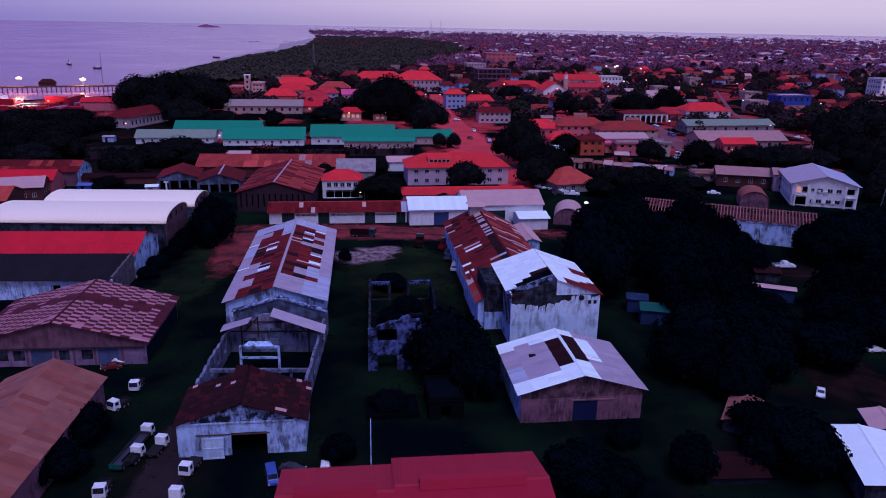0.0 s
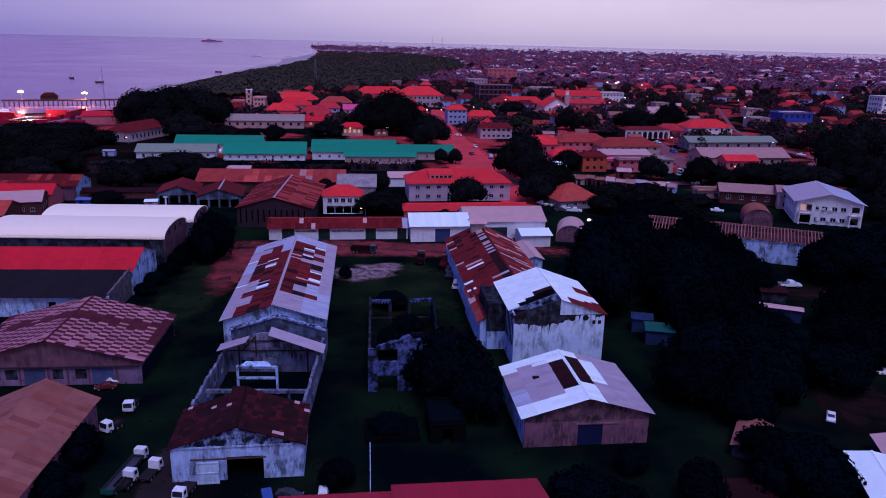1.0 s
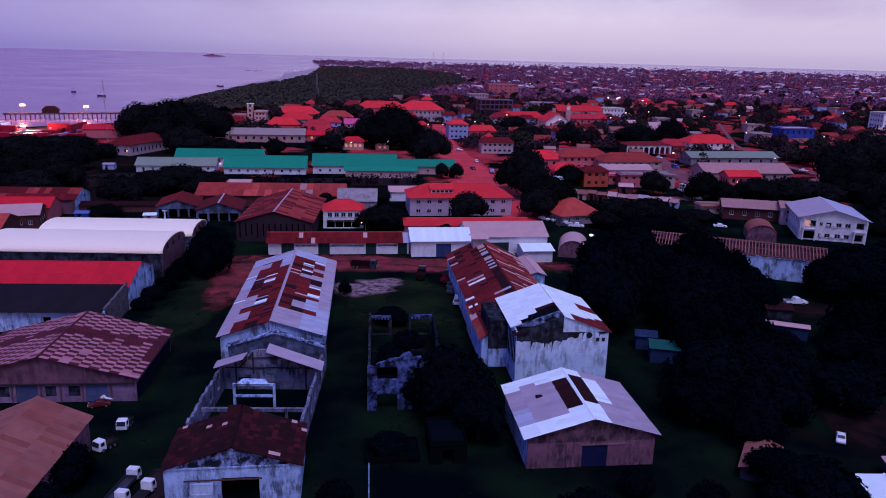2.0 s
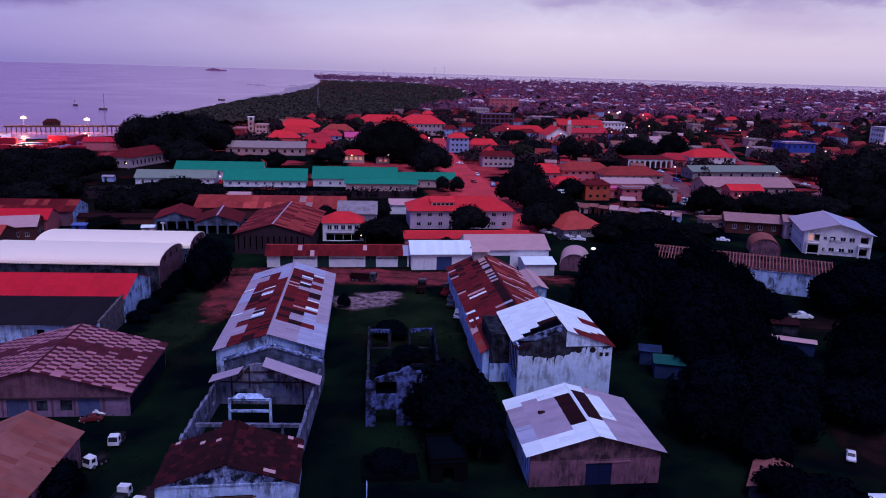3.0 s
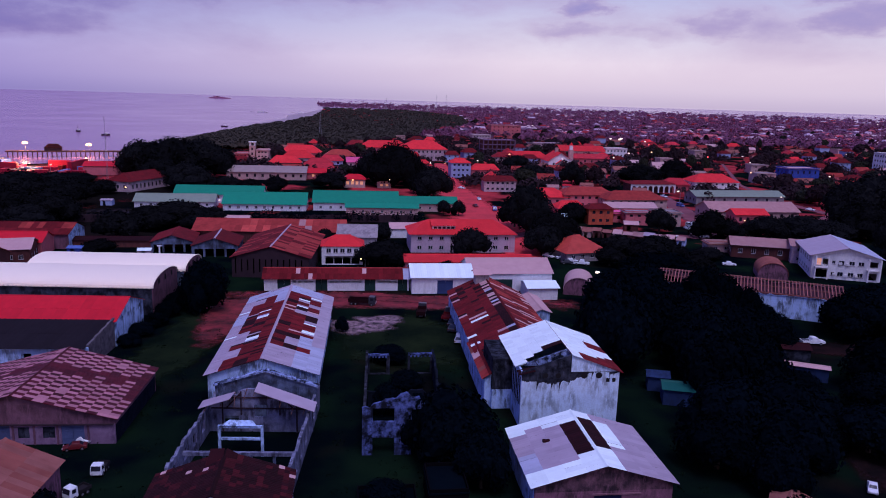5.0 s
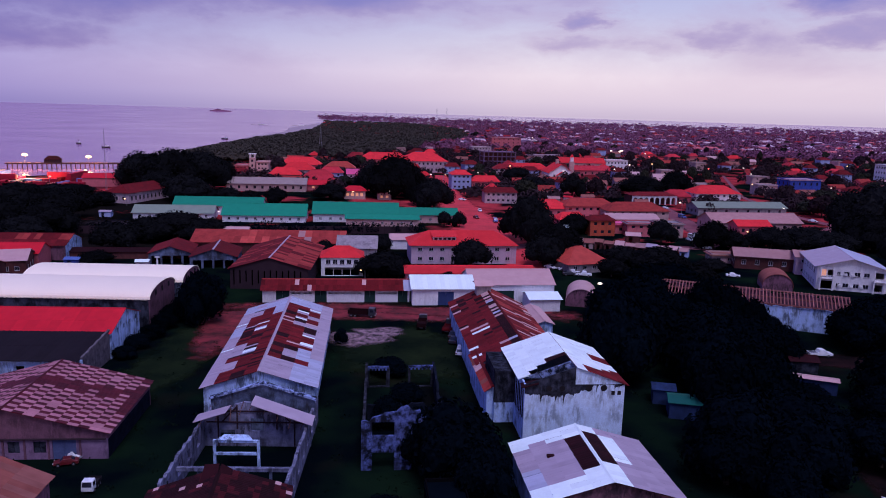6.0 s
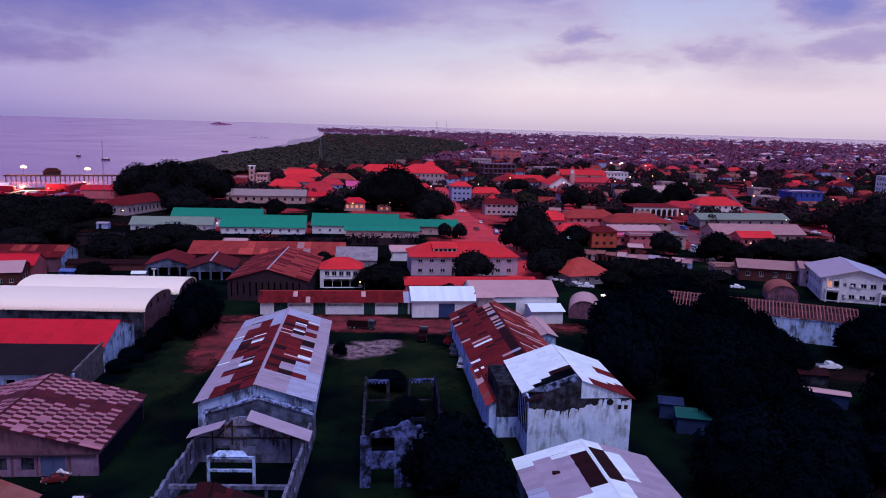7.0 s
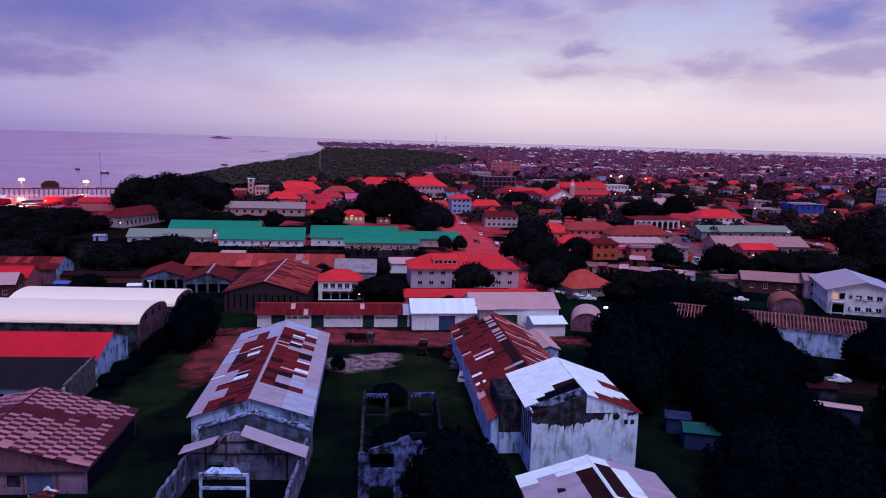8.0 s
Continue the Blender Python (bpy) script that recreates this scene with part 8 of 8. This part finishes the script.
jetty = thing("jetty", 0, 0, 0, 0, "long dark jetty on piles out into the sea", "jetty")
ja, jb = Vector((-321, 539.7, 0)), Vector((-240, 574, 0))
jd = (jb - ja).normalized()
jn = Vector((-jd.y, jd.x, 0))
bm = bmesh.new()
hexa(bm, [ja - jn * 3 + Vector((0, 0, 0.7)), jb - jn * 3 + Vector((0, 0, 0.7)), jb + jn * 3 + Vector((0, 0, 0.7)), ja + jn * 3 + Vector((0, 0, 0.7)),
          ja - jn * 3 + Vector((0, 0, 1.6)), jb - jn * 3 + Vector((0, 0, 1.6)), jb + jn * 3 + Vector((0, 0, 1.6)), ja + jn * 3 + Vector((0, 0, 1.6))])
part("deck", bm, M["timber"], jetty)
for k in range(28):
    p = ja + jd * (3.15 * k + 1.5)
    bm = bmesh.new()
    tube(bm, p - jn * 2.4 + Vector((0, 0, -5)), p - jn * 2.4 + Vector((0, 0, 0.7)), 0.42, 0.38, 7)
    part("support_post", bm, M["timber"], jetty)
cx, cy, yaw, w = span((-297.5, 550), (-287, 554.5), 7)
building("jetty_house", cx, cy - 2, yaw, w, 6, 2.6, 4.8, axis="x", hip=3, wall="dark_roof", roof="rust_dark", base_z=1.6, label="dark hipped-roof house on the jetty", category="house")
for x, y, h in ((-309.0, 544.0, 5.0), (-270.5, 560.0, 3.8)):
    t = thing("flood_light", x, y, 1.6, 0, "bright flood light on a tall mast", "lamp", "harbour lights")
    bm = bmesh.new()
    tube(bm, (0, 0, 0), (0, 0, h), 0.2, 0.12, 8)
    part("mast", bm, M["steel"], t)
    # crossbar and row of heads added to suggest the lamp's glare
    bm = bmesh.new()
    tube(bm, (-1.9, 0, h), (1.9, 0, h), 0.14, 0.14, 6)
    part("crossbar", bm, M["steel"], t)
    for k in range(3):
        bm = bmesh.new()
        bmesh.ops.create_icosphere(bm, subdivisions=2, radius=0.9, matrix=Matrix.Translation((-1.3 + 1.3 * k, 0, h + 0.7 + 0.5 * (k == 1))) @ Matrix.Diagonal((1.0, 1.0, 0.9, 1)))
        part("lamp_head", bm, M["lamp_flood"], t)
    lamp = new("flood_lamp", bpy.data.lights.new("flood_lamp", "POINT"))
    lamp.data.energy, lamp.data.color, lamp.data.shadow_soft_size = 60000, (1.0, 0.50, 0.18), 2.0
    lamp.location = (x, y - 1.5, h + 3.6)
t = thing("flood_light", -232, 477, 0, 0, "bright flood light on a tall mast", "lamp", "harbour lights")
bm = bmesh.new()
tube(bm, (0, 0, 0), (0, 0, 3), 0.2, 0.12, 8)
part("mast", bm, M["steel"], t)
bm = bmesh.new()
bmesh.ops.create_icosphere(bm, subdivisions=2, radius=0.8, matrix=Matrix.Translation((0, 0, 3.3)))
part("lamp_head", bm, M["lamp_flood"], t)
# unseen lamp, set well off the mast to brighten the containers
lamp = new("flood_lamp", bpy.data.lights.new("flood_lamp", "POINT"))
lamp.data.energy, lamp.data.color, lamp.data.shadow_soft_size = 140000, (1.0, 0.45, 0.18), 1.0
lamp.location = (-246, 436, 10.0)

rng = random.Random(5)
for k in range(30):
    x, y = rng.uniform(-272, -206), rng.uniform(408, 455)
    t = thing("container", x, y, 0, rng.choice((5, 95)) + rng.gauss(0, 3), rng.choice(("red", "red", "red", "rusty", "blue", "pale")) + " shipping container stacked in the harbour", "container", "harbour containers")
    col = {"red": "red_near", "rusty": "rust", "pale": "concrete", "blue": "blue_sheet"}[t["label"].split()[0]]
    for q in range(rng.choice((1, 1, 2))):
        bm = bmesh.new()
        box(bm, -6, 6, -1.2, 1.2, 2.62 * q, 2.62 * q + 2.58)
        bevel(bm, 0.06)
        part("box", bm, M[col], t)
        bm = bmesh.new()
        box(bm, 6.0, 6.06, -1.1, 1.1, 2.62 * q + 0.1, 2.62 * q + 2.48)
        part("door", bm, M[col], t)
patch("quay", -250, 430, 52, 40, M["mud"], 0.06, "dark open quay ground by the harbour", 21)
building("harbour_shed", -196, 425, 12, 20, 12, 5, 7, axis="x", wall="rose_wall", roof="red_paint", label="harbour shed with a red roof", category="shed")


def make_boat(x, y, yaw, length, mast, label):
    b = thing("boat", x, y, -3.0, yaw, label, "boat", "boats on the sea")
    n = 10
    v, f = [], []
    for k in range(n + 1):
        u = k / n
        w = length * 0.14 * math.sin(math.pi * min(1, 0.15 + u * 0.85)) ** 0.7 * (1 if u > 0.1 else 0.6)
        yy = (u - 0.5) * length
        v += [(-w, yy, 1.3 + 0.5 * (2 * u - 1) ** 2), (-w * 0.6, yy, -0.4), (w * 0.6, yy, -0.4), (w, yy, 1.3 + 0.5 * (2 * u - 1) ** 2)]
        if k:
            a = 4 * (k - 1)
            f += [(a, a + 1, a + 5, a + 4), (a + 1, a + 2, a + 6, a + 5), (a + 2, a + 3, a + 7, a + 6), (a + 3, a, a + 4, a + 7)]
    f += [(0, 3, 2, 1), (4 * n, 4 * n + 1, 4 * n + 2, 4 * n + 3)]
    part_arrays("hull", v, f, M["dark_roof"], b)
    bm = bmesh.new()
    box(bm, -length * 0.07, length * 0.07, -length * 0.25, length * 0.05, 1.3, 3.2)
    bevel(bm, 0.1)
    part("cabin", bm, M["white_wall"], b)
    if mast:
        bm = bmesh.new()
        tube(bm, (0, 0, 1), (0, 0, mast), 0.35, 0.15, 6)
        part("mast", bm, M["timber"], b)


make_boat(-381, 825, 100, 9, 0, "dark fishing boat lying at anchor")
make_boat(-441, 884, 60, 9, 7, "small fishing boat at anchor")
make_boat(-340, 1120, 60, 14, 0, "small dark boat near the beach")
make_boat(-520, 2020, 80, 50, 8, "moored coaster off the point")
make_boat(-420, 2060, 85, 44, 6, "moored coaster off the point")


def island(x, y, w, h, label):
    v, f = [], []
    n, m = 28, 6
    r = random.Random(3)
    for j in range(m + 1):
        for i in range(n):
            a = 2 * math.pi * i / n
            q = 1 - j / m
            v.append((x + w * q * math.cos(a) * (1 + 0.1 * math.sin(3 * a)), y + w * 0.6 * q * math.sin(a), (h * (1 - q ** 2) * (1 + 0.25 * r.uniform(-1, 1)) if j else -4)))
    for j in range(m):
        for i in range(n):
            a, b = j * n + i, j * n + (i + 1) % n
            f.append((a, b, b + n, a + n))
    # the island takes the same haze-tinted leaf colour
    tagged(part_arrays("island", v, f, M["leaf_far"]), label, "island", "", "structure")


island(-1215, 3900, 95, 24, "small wooded island off the coast")


def radio_mast(x, y, h, label, w=1.2, fat=1.0):
    t = thing("radio_mast", x, y, 0, 20, label, "mast", "radio masts")
    for sx, sy in ((-1, -1), (1, -1), (1, 1), (-1, 1)):
        bm = bmesh.new()
        tube(bm, (sx * w, sy * w, 0), (sx * w * 0.25, sy * w * 0.25, h), 0.12 * fat, 0.08 * fat, 5)
        part("leg", bm, M["steel"], t)
    n = int(h / 3)
    for k in range(n):
        z0, z1 = h * k / n, h * (k + 1) / n
        q0, q1 = w * (1 - 0.75 * k / n), w * (1 - 0.75 * (k + 1) / n)
        bm = bmesh.new()
        for (ax, ay), (bx, by) in (((-1, -1), (1, -1)), ((1, -1), (1, 1)), ((1, 1), (-1, 1)), ((-1, 1), (-1, -1))):
            tube(bm, (ax * q0, ay * q0, z0), (bx * q1, by * q1, z1), 0.06 * fat, 0.06 * fat, 4)
        part("brace", bm, M["steel"], t)


radio_mast(-152, 869, 27, "tall lattice radio mast above the mangrove", 1.4)
radio_mast(-62, 2900, 62, "tall lattice radio mast far off", 4)
radio_mast(-25, 2920, 62, "tall lattice radio mast far off", 4)
radio_mast(-230, 2600, 45, "tall lattice radio mast far off", 3)
radio_mast(131, 213, 13, "white lattice radio mast beside the house", 1.2)
radio_mast(-168, 368, 34, "thin lattice mast above the sea-side trees", 0.35, 0.35)
strip("river", ((40, 1390, 26), (110, 1420, 40), (190, 1410, 30), (260, 1440, 22)), M["sandy"], 0.3, "pale flat of a tidal creek", category="creek")

# the patterns that were copied are taken away
for proto in (*TREES, *TREES_MID, *TREES_MID_BIG, *TREES_WARM, *TREES_TOWN, *TREES_BIG, *CARS.values(), *HOUSES, *HOUSES_FAR):
    for o in (*proto.children_recursive, proto):
        bpy.data.objects.remove(o)
